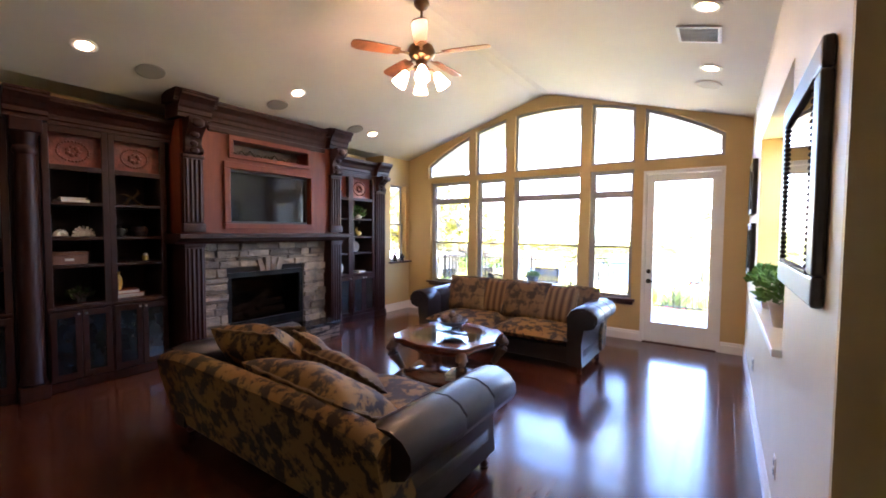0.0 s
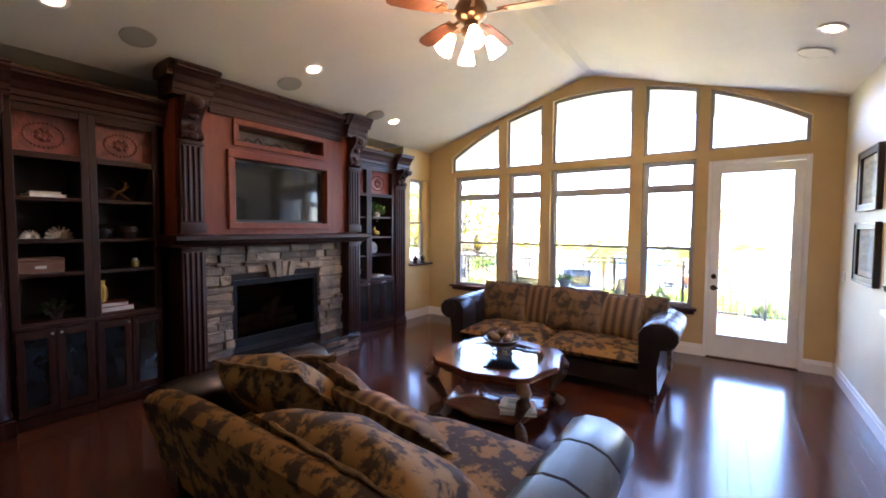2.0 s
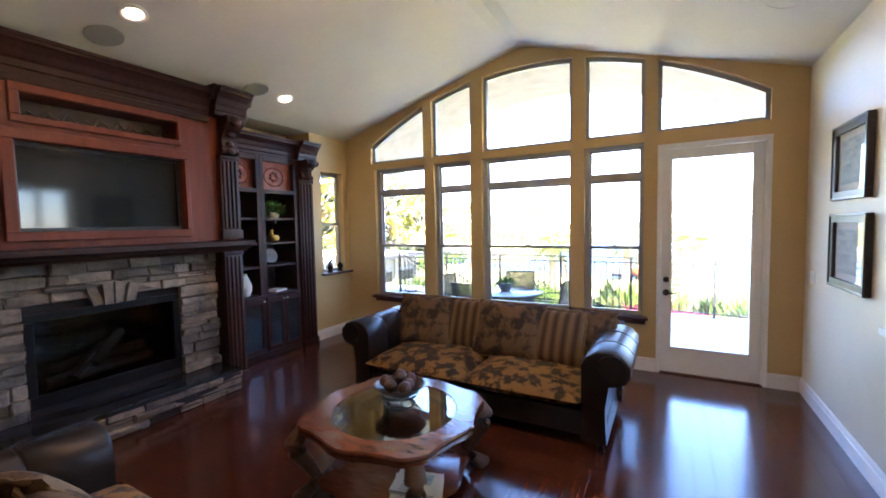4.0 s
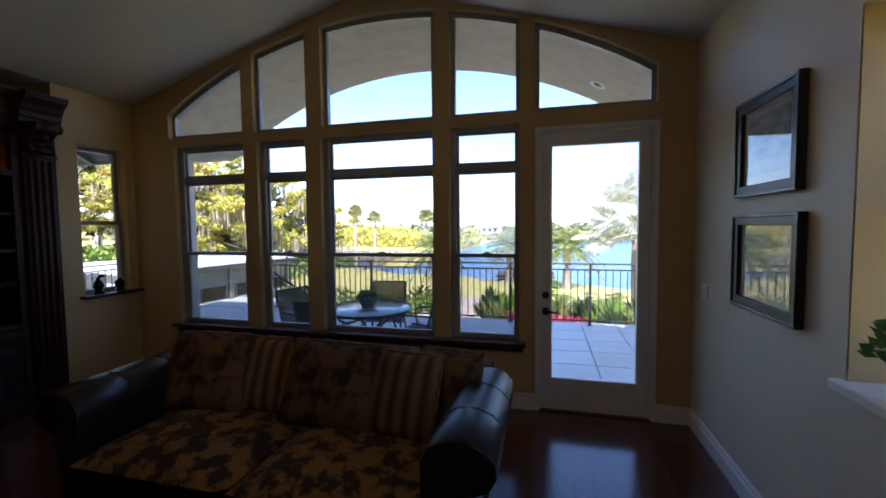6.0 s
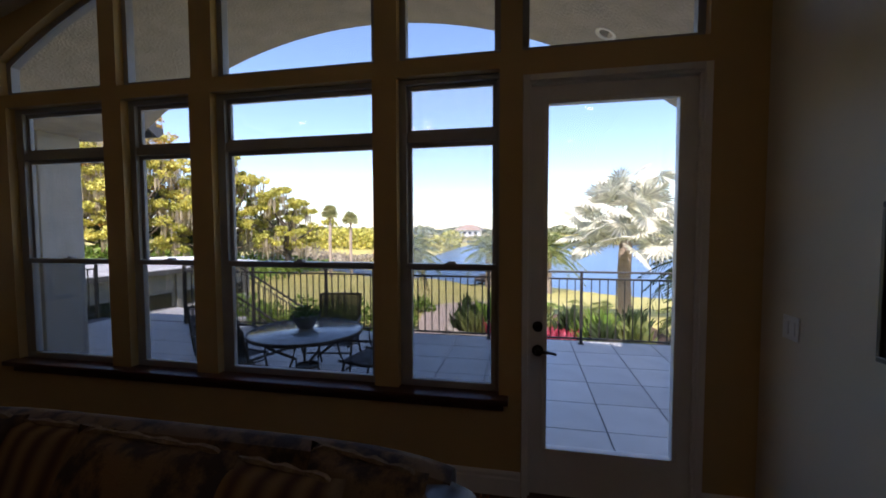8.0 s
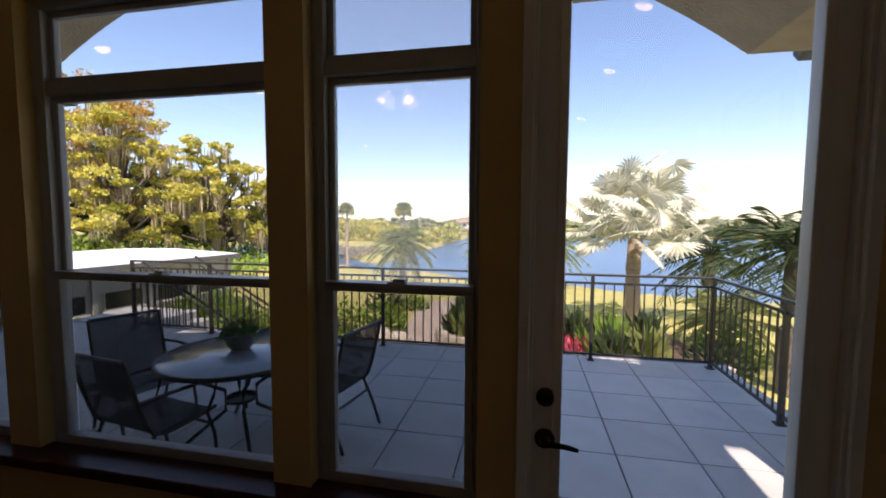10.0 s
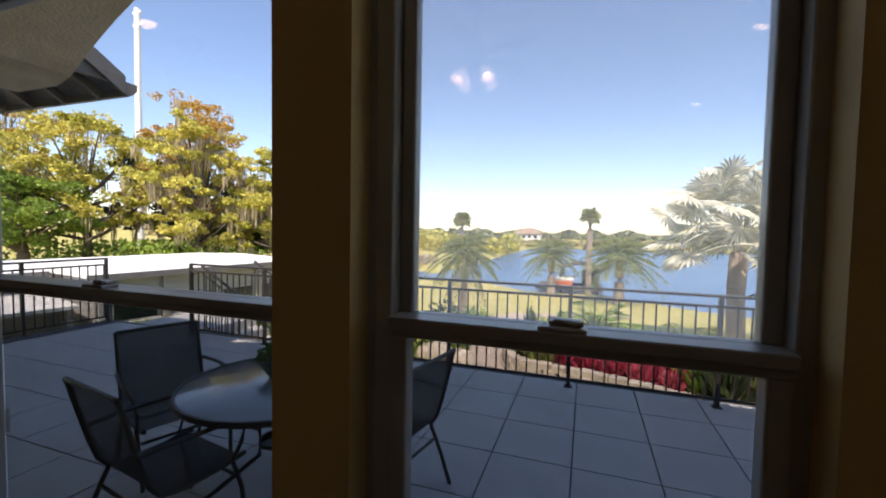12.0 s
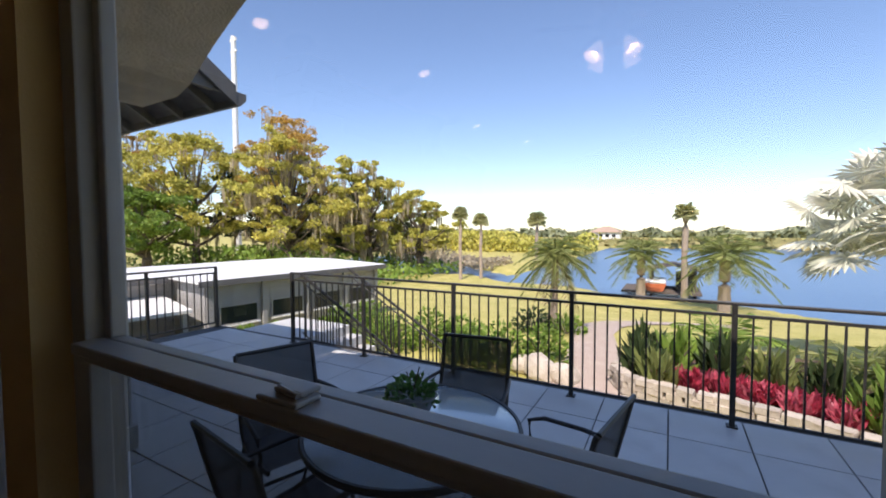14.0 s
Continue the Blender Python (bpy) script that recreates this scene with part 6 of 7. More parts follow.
bowl = thing("decor_bowl", pose(-2.72, -2.88, 0.498), "dark round bowl on a wire stand with decorative balls", "bowl")
bm = bmesh.new()
for r, z in ((0.10, 0.004), (0.12, 0.075)):
    tube(bm, [(r * math.cos(2 * math.pi * k / 24), r * math.sin(2 * math.pi * k / 24), z) for k in range(25)], 0.005, 6)
for k in range(6):
    a = math.pi * k / 3
    tube(bm, [(0.10 * math.cos(a), 0.10 * math.sin(a), 0.004), (0.085 * math.cos(a), 0.085 * math.sin(a), 0.04), (0.12 * math.cos(a), 0.12 * math.sin(a), 0.075)], 0.004, 6)
part("wire_stand", bm, M_IRON, bowl, "black wire stand", True)
bm = bmesh.new()
lathe(bm, [(0.0, 0.072), (0.08, 0.074), (0.13, 0.095), (0.165, 0.13), (0.175, 0.137), (0.165, 0.14), (0.125, 0.108), (0.0, 0.09)], 32)
part("dish", bm, mat("dark metal dish", (0.05, 0.045, 0.04), (0.08, 0.07, 0.06), 8, 0.35, metal=0.4), bowl, "", True)
M_BALL = mat("brown woven ball", (0.07, 0.04, 0.025), (0.14, 0.09, 0.05), 40, 0.6, bump=0.8, fine=80)
for k, (x, y, z) in enumerate(((0.07, 0.0, 0.145), (-0.06, 0.05, 0.145), (-0.02, -0.075, 0.145), (0.03, 0.085, 0.147), (0.09, -0.07, 0.15), (-0.09, -0.03, 0.15), (0.0, 0.01, 0.19))):
    bm = bmesh.new()
    bmesh.ops.create_icosphere(bm, subdivisions=3, radius=0.043)
    for v in bm.verts:
        v.co *= 1 + 0.05 * noise.noise(v.co * 60 + Vector((k, 0, 0)))
    b = tagged(part("decor_ball", bm, M_BALL, None, "", True), "brown textured decorative ball in the bowl", "ornament", "decorative balls")
    b.location = (-2.72 + x, -2.88 + y, 0.498 + z)
M_PAPER = mat("white book cover", (0.75, 0.76, 0.77), (0.62, 0.66, 0.70), 5, 0.35)
M_BLUEART = mat("blue book art", (0.12, 0.25, 0.38), (0.5, 0.6, 0.66), 12, 0.35)


def book(x, y, z, w, d, h, rz, cover, label, art=None):
    b = thing("book", pose(x, y, z, 0, 0, rz), label, "book", "books")
    bm = bmesh.new()
    box(bm, -w / 2 + 0.004, w / 2 - 0.006, -d / 2 + 0.006, d / 2 - 0.006, 0.003, h - 0.003)
    part("pages", bm, M_PAPER, b, "white page block")
    bm = bmesh.new()
    box(bm, -w / 2, w / 2, -d / 2, d / 2, 0, 0.003)
    box(bm, -w / 2, w / 2, -d / 2, d / 2, h - 0.003, h)
    box(bm, -w / 2, -w / 2 + 0.004, -d / 2, d / 2, 0.003, h - 0.003)
    part("cover", bm, cover, b)
    if art:
        bm = bmesh.new()
        box(bm, -w * 0.3, w * 0.35, -d * 0.1, d * 0.38, h + 0.0005, h + 0.0015)
        part("cover_picture", bm, art, b, "blue cover picture")
        bm = bmesh.new()
        for k in range(3):
            box(bm, -w * 0.3, w * (0.2 - 0.1 * k), -d * 0.22 - 0.022 * k, -d * 0.2 - 0.022 * k + 0.004, h + 0.0005, h + 0.0015)
        part("title_bars", bm, M_BLUEART, b, "unreadable blue title lines")
    return b


book(-2.45, -3.10, 0.109, 0.30, 0.24, 0.03, 25, M_PAPER, "large white picture book on the table shelf", M_BLUEART)
book(-2.46, -3.10, 0.14, 0.27, 0.21, 0.02, 15, M_PAPER, "white book lying on the larger one", M_BLUEART)

# ================= ceiling fan, lights, speakers, vent =================
M_BRASS = mat("antique brass", (0.20, 0.12, 0.055), (0.12, 0.07, 0.035), 10, 0.32, metal=0.9)
M_BLADE = mat("red-brown fan blade", (0.30, 0.12, 0.05), (0.22, 0.085, 0.035), 4, 0.35, stretch=(0.8, 8, 1))
M_SHADE = glow("lit frosted glass", (1.0, 0.62, 0.34), 1.6)
M_BULB = glow("lit bulb", (1.0, 0.55, 0.26), 26.0)
M_CAN = glow("lit downlight lens", (1.0, 0.62, 0.32), 5.0)
fan = thing("ceiling_fan", pose(-2.8, -3.35, 3.36), "brass ceiling fan with five wooden blades and four lit glass shades", "ceiling fan")
bm = bmesh.new()
lathe(bm, [(0.0, 0.53), (0.075, 0.53), (0.08, 0.50), (0.05, 0.46), (0.014, 0.44), (0.014, 0.16), (0.03, 0.14), (0.06, 0.12), (0.0, 0.119)], 24)
part("downrod", bm, M_BRASS, fan, "", True)
bm = bmesh.new()
lathe(bm, [(0.0, 0.12), (0.06, 0.115), (0.115, 0.09), (0.135, 0.05), (0.13, 0.01), (0.10, -0.03), (0.06, -0.05), (0.055, -0.09), (0.08, -0.11), (0.07, -0.14), (0.03, -0.16), (0.0, -0.16)], 28)
part("motor", bm, M_BRASS, fan, "round brass motor housing", True)
for k in range(5):
    a = radians(18 + 72 * k)
    rot = pose(0, 0, 0, 0, 0, math.degrees(a))
    bm = bmesh.new()
    pts = [(0.22, -0.05), (0.30, -0.062), (0.5, -0.072), (0.64, -0.07), (0.68, -0.05), (0.695, 0.0), (0.68, 0.05), (0.64, 0.07), (0.5, 0.072), (0.30, 0.062), (0.22, 0.05)]
    prism(bm, pts, -0.004, 0.004, "z")
    bmesh.ops.transform(bm, matrix=rot @ pose(0, 0, 0.02, 12, 0, 0), verts=bm.verts[:])
    bl = part("blade", bm, M_BLADE, fan, "reddish wooden blade")
    bm = bmesh.new()
    prism(bm, [(0.09, -0.02), (0.2, -0.012), (0.26, -0.045), (0.30, 0.0), (0.26, 0.045), (0.2, 0.012), (0.09, 0.02)], -0.012, -0.005, "z")
    bmesh.ops.transform(bm, matrix=rot @ pose(0, 0, 0.02, 12, 0, 0), verts=bm.verts[:])
    part("blade_iron", bm, M_BRASS, bl, "brass blade bracket")
for k in range(4):
    a = radians(40 + 90 * k)
    c, s = math.cos(a), math.sin(a)
    bm = bmesh.new()
    tube(bm, [(0.05 * c, 0.05 * s, -0.12), (0.11 * c, 0.11 * s, -0.13), (0.14 * c, 0.14 * s, -0.16)], 0.009, 8)
    arm = part("lamp_arm", bm, M_BRASS, fan, "", True)
    bm = bmesh.new()
    lathe(bm, [(0.024, 0.0), (0.036, -0.014), (0.046, -0.05), (0.062, -0.105), (0.074, -0.155), (0.069, -0.155), (0.038, -0.08), (0.02, -0.004)], 20, pose(0.145 * c, 0.145 * s, -0.16) @ Matrix.Rotation(radians(-32), 4, Vector((-s, c, 0))))
    part("shade", bm, M_SHADE, arm, "lit frosted bell shade", True)
    bm = bmesh.new()
    lathe(bm, [(0.0, -0.128), (0.014, -0.122), (0.022, -0.105), (0.018, -0.086), (0.0, -0.066)], 12, pose(0.145 * c, 0.145 * s, -0.16) @ Matrix.Rotation(radians(-32), 4, Vector((-s, c, 0))))
    part("bulb", bm, M_BULB, arm, "lit bulb", True)

TILT_L, TILT_R = -math.degrees(math.atan(SLOPE)), math.degrees(math.atan(SLOPE))


def on_ceiling(x, y, drop=0.002):
    return pose(x, y, ceil_z(x) - drop, 0, TILT_L if x < RIDGE_X else TILT_R, 0)


# the last two lamps are unseen, added beyond the five known ones
for x, y in ((-5.03, -5.40), (-4.735, -3.395), (-5.15, -1.655), (-0.41, -3.16), (-0.42, -1.85), (-0.42, -5.2), (-4.8, -7.2)):
    r = thing("recessed_light", on_ceiling(x, y), "round white recessed ceiling light, lit", "ceiling light", "recessed ceiling lights")
    bm = bmesh.new()
    lathe(bm, [(0.062, 0.0), (0.098, 0.0), (0.1, -0.006), (0.085, -0.014), (0.066, -0.01), (0.06, -0.002)], 28)
    part("trim_ring", bm, M_WHITE, r, "", True)
    bm = bmesh.new()
    lathe(bm, [(0.0, -0.006), (0.058, -0.006), (0.058, -0.001), (0.0, -0.001)], 24)
    part("lens", bm, M_CAN, r, "glowing lens", True)
M_GRILLE = mat("painted speaker grille", (0.36, 0.33, 0.27), (0.30, 0.275, 0.225), 120, 0.7, bump=0.4, fine=300)
for x, y in ((-5.14, -4.85), (-5.09, -3.445), (-5.15, -2.04), (-0.455, -1.30)):
    r = thing("ceiling_speaker", on_ceiling(x, y), "round flush ceiling speaker with a fine grille", "speaker", "ceiling speakers")
    bm = bmesh.new()
    lathe(bm, [(0.0, -0.008), (0.1, -0.008), (0.115, -0.006), (0.115, 0.0), (0.0, 0.0)], 32)
    part("grille", bm, M_GRILLE if x < -3 else M_CEIL, r, "", True)
    bm = bmesh.new()
    lathe(bm, [(0.115, 0.0), (0.13, 0.0), (0.128, -0.008), (0.116, -0.01), (0.115, -0.006)], 32)
    part("rim", bm, M_GRILLE if x < -3 else M_CEIL, r, "", True)
vent = thing("ceiling_vent", on_ceiling(-0.48, -2.66), "white louvred ceiling vent", "vent")
bm = bmesh.new()
for a, b, c, d in ((-0.16, 0.16, -0.16, -0.135), (-0.16, 0.16, 0.135, 0.16), (-0.16, -0.135, -0.135, 0.135), (0.135, 0.16, -0.135, 0.135)):
    box(bm, a, b, c, d, -0.012, 0.0, 0.003)
part("frame", bm, M_WHITE, vent)
for k in range(9):
    bm = bmesh.new()
    y = -0.12 + 0.03 * k
    prism(bm, [(y, -0.012), (y + 0.004, -0.012), (y + 0.018, -0.002), (y + 0.014, -0.002)], -0.135, 0.135, "x")
    part("slat", bm, M_WHITE, vent)
bm = bmesh.new()
box(bm, -0.135, 0.135, -0.135, 0.135, -0.0018, -0.0005)
part("backing", bm, M_GRILLE, vent)

# ================= wall things =================
M_FRAME = mat("dark picture frame", (0.016, 0.013, 0.012), (0.026, 0.021, 0.018), 12, 0.42)
M_PEWTER = mat("pewter frame edge", (0.08, 0.075, 0.07), (0.05, 0.046, 0.042), 14, 0.35, metal=0.6)
M_MAT = mat("picture mount", (0.62, 0.62, 0.58), rough=0.8)
M_ART = mat("blue seascape print", (0.09, 0.17, 0.24), (0.42, 0.48, 0.48), 7, 0.6, stretch=(1, 1, 3))
M_PICGLASS = glass_mat("picture glass", (1, 1, 1), 0.0, 0.08)


def picture(name, y0, y1, z0, z1, label, fw=0.065):
    p = thing(name, pose(0, (y0 + y1) / 2, z0), label, "picture", "framed pictures")
    w, h = (y1 - y0) / 2, z1 - z0
    for nm, x0, x1, a, b, ml in (("frame", -0.038, -0.003, 0.0, fw, M_FRAME), ("frame_edge", -0.047, -0.038, 0.0, 0.02, M_PEWTER)):
        bm = bmesh.new()
        for p0, p1, q0, q1 in ((-w + a, w - a, a, b), (-w + a, w - a, h - b, h - a), (-w + a, -w + b, b, h - b), (w - b, w - a, b, h - b)):
            box(bm, x0, x1, p0, p1, q0, q1, 0.004)
        part(nm, bm, ml, p)
    bm = bmesh.new()
    box(bm, -0.016, -0.012, -w + fw, w - fw, fw, h - fw)
    part("mount", bm, M_MAT, p, "pale mount")
    bm = bmesh.new()
    box(bm, -0.0185, -0.0165, -w + fw + 0.05, w - fw - 0.05, fw + 0.05, h - fw - 0.05)
    part("print", bm, M_ART, p, "blue and grey seascape print")
    bm = bmesh.new()
    box(bm, -0.026, -0.024, -w + fw - 0.003, w - fw + 0.003, fw - 0.003, h - fw + 0.003)
    part("glass", bm, M_PICGLASS, p).visible_shadow = False
    return p


picture("picture", -1.43, -0.785, 1.82, 2.375, "dark-framed blue seascape print hung above another")
picture("picture", -1.46, -0.78, 1.165, 1.72, "dark-framed seascape print hung below another")
big = thing("wall_mirror", pose(0, -4.455, 1.39), "large wall mirror in a broad black frame with beading", "mirror")
bm = bmesh.new()
for a, b, c, d in ((-0.475, 0.475, 0.0, 0.10), (-0.475, 0.475, 0.74, 0.84), (-0.475, -0.36, 0.10, 0.74), (0.36, 0.475, 0.10, 0.74)):
    box(bm, -0.036, -0.002, a, b, c, d, 0.01)
part("frame", bm, M_FRAME, big, "broad black frame")
bm = bmesh.new()
for k in range(30):
    for y, z in ((-0.35 + 0.70 * k / 29, 0.105), (-0.35 + 0.70 * k / 29, 0.735), (-0.355, 0.105 + 0.63 * k / 29), (0.355, 0.105 + 0.63 * k / 29)):
        bmesh.ops.create_icosphere(bm, subdivisions=1, radius=0.011, matrix=Matrix.Translation((-0.032, y, z)))
part("beading", bm, M_FRAME, big, "black bead edging")
bm = bmesh.new()
box(bm, -0.028, -0.02, -0.36, 0.36, 0.10, 0.74)
part("mirror_glass", bm, mat("mirror silver", (0.9, 0.9, 0.9), rough=0.02, metal=1.0), big, "silvered glass")

for nm, y, z, h, lab in (("light_switch", -0.25, 1.155, 0.115, "white double light switch plate"), ("power_outlet", -1.86, 0.385, 0.115, "white wall power outlet"), ("power_outlet", -3.88, 0.385, 0.115, "white wall power outlet low down")):
    p = thing(nm, pose(0, y, z), lab, "switch" if "switch" in nm else "outlet")
    bm = bmesh.new()
    w = 0.058 if "switch" in nm else 0.036
    box(bm, -0.007, -0.0005, -w, w, -h / 2, h / 2, 0.003)
    part("plate", bm, M_WHITE, p)
    for k in ((-0.024, 0.024) if "switch" in nm else (0.0,)):
        bm = bmesh.new()
        if "switch" in nm:
            box(bm, -0.012, -0.007, k - 0.016, k + 0.016, -0.033, 0.033, 0.003)
            part("rocker", bm, M_WHITE, p)
        else:
            for q in (-0.026, 0.026):
                box(bm, -0.0095, -0.007, k - 0.014, k + 0.014, q - 0.016, q + 0.016, 0.003)
            part("socket", bm, M_VINYL, p)

# plant niche lining and ledge
for nm, y0, y1 in (("wall_niche_side_1", NY1 - 0.006, NY1 - 0.0005), ("wall_niche_side_2", NY0 + 0.0005, NY0 + 0.006)):
    bm = bmesh.new()
    box(bm, 0.004, 0.23, y0, y1, NZ0 + 0.03, NZ1)
    setting(nm, bm, M_YELLOW, "ochre painted niche lining")
# a pair of narrow garden windows at the back of the plant opening; the rest is wall, added to cut daylight
NB, NWY = 1.72, -2.55
bm = bmesh.new()
box(bm, 0.235, 0.32, NY0, NWY, NZ0, NZ1)
setting("wall_niche_back", bm, M_YELLOW, "ochre niche back added to hold back daylight")
nw = tagged(new("window_11"), "white paired windows behind the plant ledge", "window", "", "structure")
for k in range(2):
    y0, y1 = NWY + 0.41 * k, NWY + 0.41 * (k + 1)
    bm = bmesh.new()
    for a, b, c, d in ((y0, y1, NZ0 + 0.03, NZ0 + 0.08), (y0, y1, NZ1 - 0.05, NZ1), (y0, y0 + 0.04, NZ0 + 0.08, NZ1 - 0.05), (y1 - 0.04, y1, NZ0 + 0.08, NZ1 - 0.05)):
        box(bm, 0.235, 0.305, a, b, c, d, 0.004)
    box(bm, 0.238, 0.29, y0 + 0.04, y1 - 0.04, NB - 0.025, NB + 0.025, 0.004)
    part("window_frame", bm, M_WHITE, nw)
    for z0, z1 in ((NZ0 + 0.08, NB - 0.025), (NB + 0.025, NZ1 - 0.05)):
        bm = bmesh.new()
        box(bm, 0.268, 0.272, y0 + 0.04, y1 - 0.04, z0, z1)
        part("pane", bm, M_GLASS, nw, "clear glass pane").visible_shadow = False
bm = bmesh.new()
box(bm, -0.045, 0.234, NY0 - 0.03, NY1 + 0.03, NZ0 - 0.012, NZ0 + 0.03, 0.006)
setting("trim_niche_ledge", bm, M_WHITE, "white painted niche ledge")
M_CERAMIC = mat("pale ceramic", (0.62, 0.60, 0.55), (0.52, 0.50, 0.45), 7, 0.3)
for y, s, ml, ltxt in ((-2.0, 1.0, M_CERAMIC, "leafy green plant in a pale ceramic pot"), (-2.55, 1.15, M_CERAMIC, "leafy green plant in a pale pot on the ledge"), (-3.3, 1.0, M_CERAMIC, "broad-leaved plant in a white pot on the ledge")):
    p = thing("potted_plant", pose(0.06, y, NZ0 + 0.03), ltxt, "plant", "plants in the niche")
    bm = bmesh.new()
    lathe(bm, [(0.0, 0.0), (0.05 * s, 0.0), (0.065 * s, 0.08 * s), (0.08 * s, 0.15 * s), (0.086 * s, 0.155 * s), (0.084 * s, 0.165 * s), (0.07 * s, 0.162 * s), (0.0, 0.15 * s)], 24)
    part("pot", bm, ml, p, "", True)
    spots = []
    for _ in range(120):
        o = rnd()
        o.z = abs(o.z)
        spots.append((Vector((o.x * 0.15 * s, o.y * 0.17 * s, 0.16 * s + o.z * 0.16 * s)), random.uniform(0.05, 0.09), random.uniform(0.03, 0.055), Vector((o.x, o.y, 0.4)) + rnd(0.5)))
    ob = new("foliage", leaf_mesh("foliage", spots, M_LEAF_POT))
    ob.parent = p
cand = thing("candle_holder", pose(0.16, -2.3, NZ0 + 0.03), "slim clear glass candle holder on the ledge", "candle holder")
bm = bmesh.new()
lathe(bm, [(0.0, 0.0), (0.05, 0.0), (0.04, 0.012), (0.012, 0.03), (0.01, 0.2), (0.03, 0.23), (0.04, 0.27), (0.036, 0.27), (0.0, 0.235)], 20)
part("stem", bm, M_CERAMIC, cand, "", True)

# ================= ornaments =================
def vase(x, y, z, prof, material, label, category="vase", name="vase"):
    bm = bmesh.new()
    lathe(bm, prof, 24)
    v = solid(name, bm, material, label, category, "shelf ornaments", smooth=True)
    v.location = (x, y, z)
    return v


XL = -5.80
M_BRIGHT = mat("cream paper", (0.72, 0.66, 0.52), (0.62, 0.56, 0.44), 6, 0.6)
M_BROWNBOX = mat("brown leather box", (0.22, 0.10, 0.06), (0.16, 0.07, 0.04), 6, 0.5)
M_YELLOWFIG = mat("yellow glaze", (0.55, 0.36, 0.06), (0.45, 0.28, 0.05), 8, 0.3)
M_REDBOOK = mat("red book cloth", (0.32, 0.05, 0.03), (0.24, 0.04, 0.02), 9, 0.6)
book(XL, -5.34, 1.886, 0.2, 0.24, 0.03, 4, M_BRIGHT, "cream covered book lying flat on the shelf")
book(XL, -5.34, 1.917, 0.17, 0.2, 0.02, -6, M_BRIGHT, "smaller cream book on top")
# shells
for y, s, lab in ((-5.44, 0.055, "small pale seashell on the shelf"), (-5.26, 0.085, "large banded seashell on the shelf")):
    bm = bmesh.new()
    for k in range(9):
        a = math.pi * k / 8
        tube(bm, [(0, 0, 0.012), (0.25 * s, 0.6 * s * math.cos(a), 0.6 * s * math.sin(a) + 0.012), (0.1 * s, 1.1 * s * math.cos(a), 1.15 * s * math.sin(a) + 0.012)], [0.1 * s, 0.2 * s, 0.13 * s], 7)
    sh = solid("seashell", bm, M_BRIGHT, lab, "seashell", "shelf ornaments", smooth=True)
    sh.location = (XL, y, 1.537)
bx = thing("wooden_box", pose(XL, -5.40, 1.256), "brown lidded box with a brass label", "box")
bm = bmesh.new()
box(bm, -0.1, 0.1, -0.15, 0.15, 0.0, 0.09, 0.005)
part("body", bm, M_BROWNBOX, bx)
bm = bmesh.new()
box(bm, -0.103, 0.103, -0.153, 0.153, 0.091, 0.125, 0.008)
part("lid", bm, M_BROWNBOX, bx)
bm = bmesh.new()
box(bm, 0.1, 0.104, -0.035, 0.035, 0.035, 0.06, 0.001)
part("label_plate", bm, M_CHROME, bx, "pale metal label plate")
bm = bmesh.new()
tube(bm, [(0, -0.06, 0.005), (0, -0.02, 0.07), (0, 0.03, 0.10), (0, 0.09, 0.15)], [0.02, 0.014, 0.012, 0.005], 8)
tube(bm, [(0, 0.09, 0.005), (0, 0.03, 0.06), (0, -0.04, 0.11), (0, -0.1, 0.12)], [0.018, 0.012, 0.01, 0.004], 8)
tube(bm, [(0, 0.03, 0.09), (0.03, 0.06, 0.17), (0, 0.03, 0.2)], [0.01, 0.008, 0.004], 8)
dr = solid("driftwood", bm, M_BRASS, "branching driftwood ornament on the shelf", "ornament", "shelf ornaments", smooth=True)
dr.location = (XL, -4.83, 1.886)
vase(XL, -4.95, 1.536, [(0.0, 0.0), (0.05, 0.0), (0.075, 0.05), (0.07, 0.09), (0.035, 0.12), (0.04, 0.13), (0.0, 0.125)], M_GRANITE, "glossy black round vase on the shelf")
vase(XL, -4.76, 1.536, [(0.0, 0.0), (0.06, 0.0), (0.085, 0.06), (0.07, 0.11), (0.0, 0.115)], M_DARKIN, "dark round jar on the shelf", "jar", "jar")
jar = thing("candle_jar", pose(XL + 0.03, -4.72, 1.256), "small amber candle jar on the shelf", "candle")
bm = bmesh.new()
lathe(bm, [(0.0, 0.0), (0.03, 0.0), (0.034, 0.06), (0.0, 0.06)], 18)
part("jar", bm, M_YELLOWFIG, jar, "", True)
bm = bmesh.new()
lathe(bm, [(0.0, 0.061), (0.022, 0.061), (0.022, 0.085), (0.0, 0.087)], 18)
part("lid", bm, M_BRIGHT, jar, "pale lid", True)
vase(XL, -4.98, 0.94, [(0.0, 0.0), (0.03, 0.0), (0.045, 0.06), (0.04, 0.13), (0.02, 0.17), (0.03, 0.2), (0.0, 0.19)], M_YELLOWFIG, "tall amber vase on a stack of books")
book(XL, -4.9, 0.856, 0.2, 0.28, 0.045, 3, M_REDBOOK, "thick red book lying flat")
book(XL, -4.92, 0.902, 0.18, 0.25, 0.037, -4, M_REDBOOK, "red book on top of another")
bush(XL, -5.3, 0.12, 0.12, M_LEAF_DARK, "small dark shelf plant", 90, 0.05, 0.856, "shelf_plant", "shelf plants")
XR = -5.84
bush(XR + 0.05, -1.36, 0.15, 0.2, M_LEAF_POT, "trailing green plant on the bookcase shelf", 150, 0.06, 1.832, "shelf_plant", "shelf plants")
bm = bmesh.new()
lathe(bm, [(0.0, 0.0), (0.05, 0.0), (0.065, 0.06), (0.06, 0.07), (0.0, 0.065)], 20)
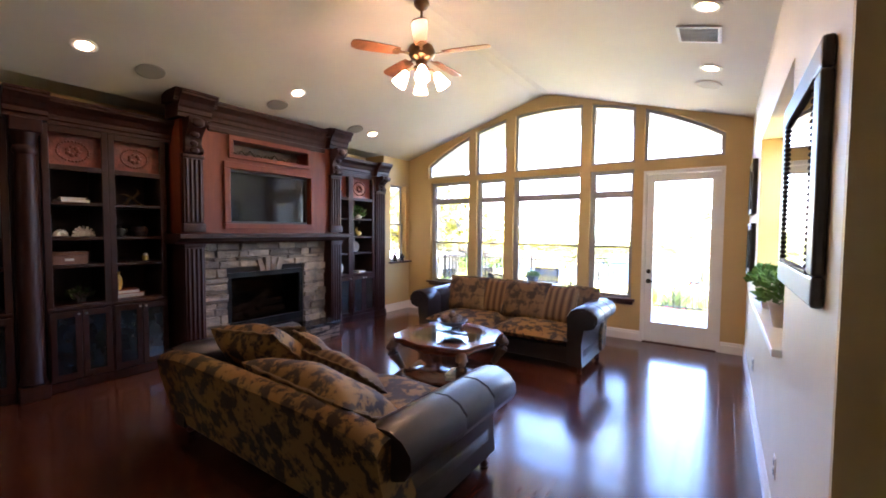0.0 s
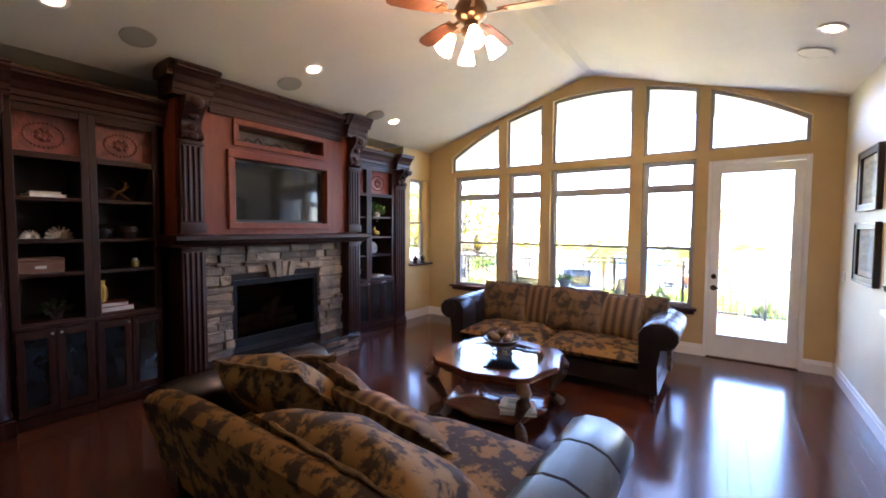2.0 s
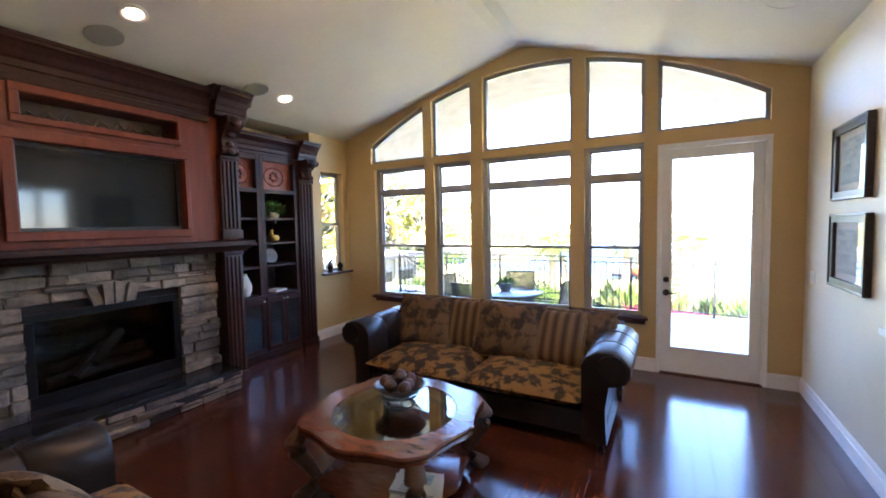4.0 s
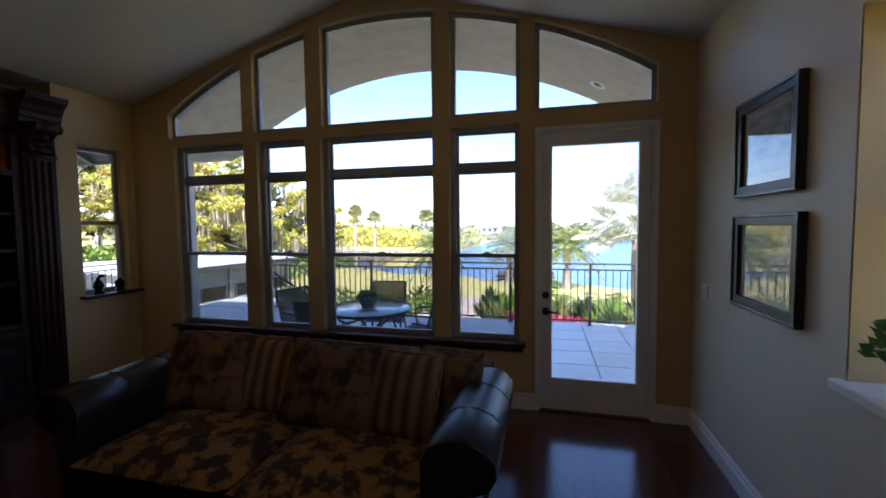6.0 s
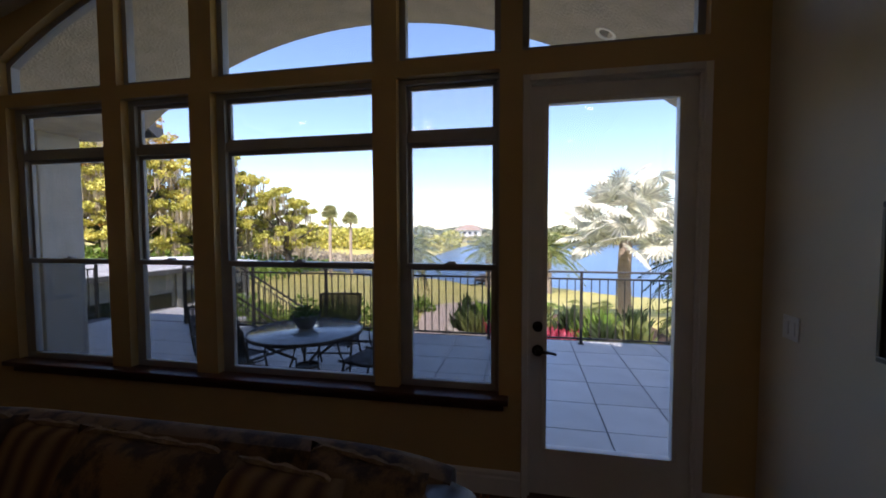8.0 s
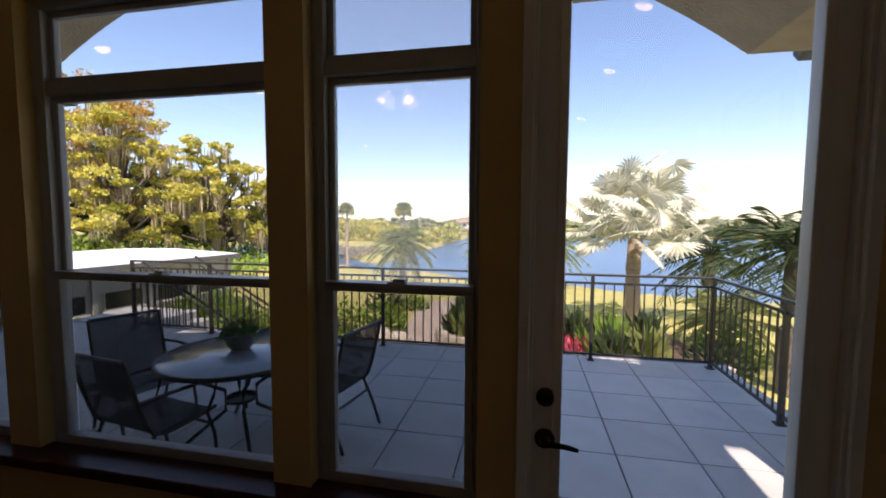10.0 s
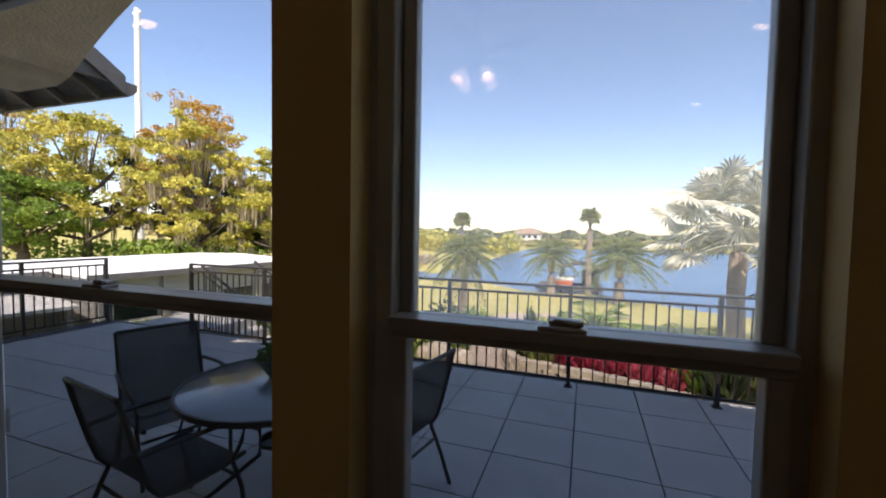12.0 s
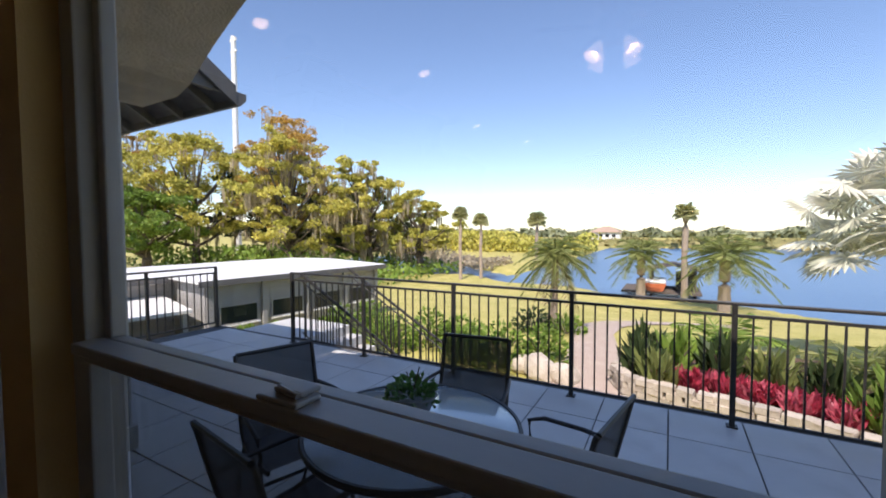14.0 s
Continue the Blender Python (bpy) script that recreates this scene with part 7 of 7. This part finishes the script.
v = solid("plant_bowl", bm, M_CERAMIC, "pale bowl under the trailing plant", "bowl", smooth=True)
v.location = (XR + 0.05, -1.36, 1.83)
bm = bmesh.new()
bmesh.ops.create_icosphere(bm, subdivisions=2, radius=0.05, matrix=Matrix.Translation((0, 0, 0.05)) @ Matrix.Diagonal((0.8, 1.3, 0.9, 1)))
bmesh.ops.create_icosphere(bm, subdivisions=2, radius=0.03, matrix=Matrix.Translation((0, -0.06, 0.1)))
tube(bm, [(0, -0.05, 0.11), (0, -0.03, 0.17)], [0.012, 0.005], 6)
tube(bm, [(0, -0.065, 0.11), (0.01, -0.07, 0.165)], [0.012, 0.005], 6)
fig = solid("animal_figurine", bm, M_YELLOWFIG, "small yellow glazed animal figurine", "figurine", "shelf ornaments", smooth=True)
fig.location = (XR + 0.05, -1.36, 1.511)
bm = bmesh.new()
lathe(bm, [(0.0, 0.0), (0.04, 0.004), (0.09, 0.02), (0.1, 0.026), (0.085, 0.028), (0.0, 0.012)], 24, pose(0, 0, 0.105, 0, 78, 0))
pl = solid("display_plate", bm, M_CARVED, "round brown display plate standing upright", "plate", "shelf ornaments", smooth=True)
pl.location = (XR, -1.42, 1.216)
book(XR + 0.05, -1.36, 0.846, 0.16, 0.2, 0.03, 8, M_BRIGHT, "cream book lying on the counter")
vase(XR + 0.06, -1.85, 0.846, [(0.0, 0.0), (0.05, 0.0), (0.08, 0.07), (0.085, 0.13), (0.05, 0.22), (0.03, 0.26), (0.035, 0.28), (0.0, 0.275)], M_CERAMIC, "tall white ceramic vase on the counter")
# figurines on the side sill
for y, h, lab in ((-0.46, 0.17, "small dark bird figurine on the sill"), (-0.24, 0.14, "small dark plant pot on the sill")):
    bm = bmesh.new()
    lathe(bm, [(0.0, 0.0), (0.045, 0.0), (0.05, 0.01), (0.03, 0.03), (0.05, 0.08), (0.04, 0.12), (0.018, h - 0.02), (0.02, h), (0.0, h + 0.005)], 16)
    if h > 0.15:
        tube(bm, [(0, 0, h), (0.02, 0.03, h + 0.02), (0.02, 0.06, h)], [0.015, 0.02, 0.004], 7)
    f = solid("sill_figurine", bm, M_GRANITE, lab, "figurine", "sill ornaments", smooth=True)
    f.location = (-5.70, y, 1.0)

# ================= floor boards and terrace tiles =================
rf = random.Random(11)
boards = {}
PLW = 0.121
k = 0
x = -6.19
while x < 1.2:
    y = -8.6 - rf.uniform(0, 1.5)
    end = 0.0 if x < 0.0 else -5.0
    while y < end - 0.001:
        ln = rf.choice((1.2, 1.5, 1.8, 2.1))
        e = min(end, y + ln)
        if end - y > 0.02 and e > -7.6:
            key = (round(e - y, 2))
            if key not in boards:
                bm = bmesh.new()
                box(bm, -PLW / 2 + 0.0003, PLW / 2 - 0.0003, 0.0003, e - y - 0.0003, -0.011, 0.0, 0.0007)
                boards[key] = finish(bm, "floor_board", M_FLOOR)
            o = new("floor_board", boards[key])
            o.parent = floor
            o.location = (x + PLW / 2, y, 0.0)
        y = e
    x += PLW
bm = bmesh.new()
box(bm, x, 3.2, -10.2, -5.13, -0.011, -0.001)
box(bm, -6.19, x, -10.2, -8.6, -0.0115, -0.0105)
part("hall_boards", bm, M_FLOOR, floor)
T = 0.61
bm = bmesh.new()
box(bm, 0.006, T - 0.006, 0.006, T - 0.006, -0.012, 0.0, 0.002)
tile_me = finish(bm, "tile", M_TILE)
for i in range(18):
    for j in range(7):
        o = new("tile", tile_me)
        o.parent = terrace
        o.location = (1.33 - T * (i + 1), 0.135 + T * j, TZ)
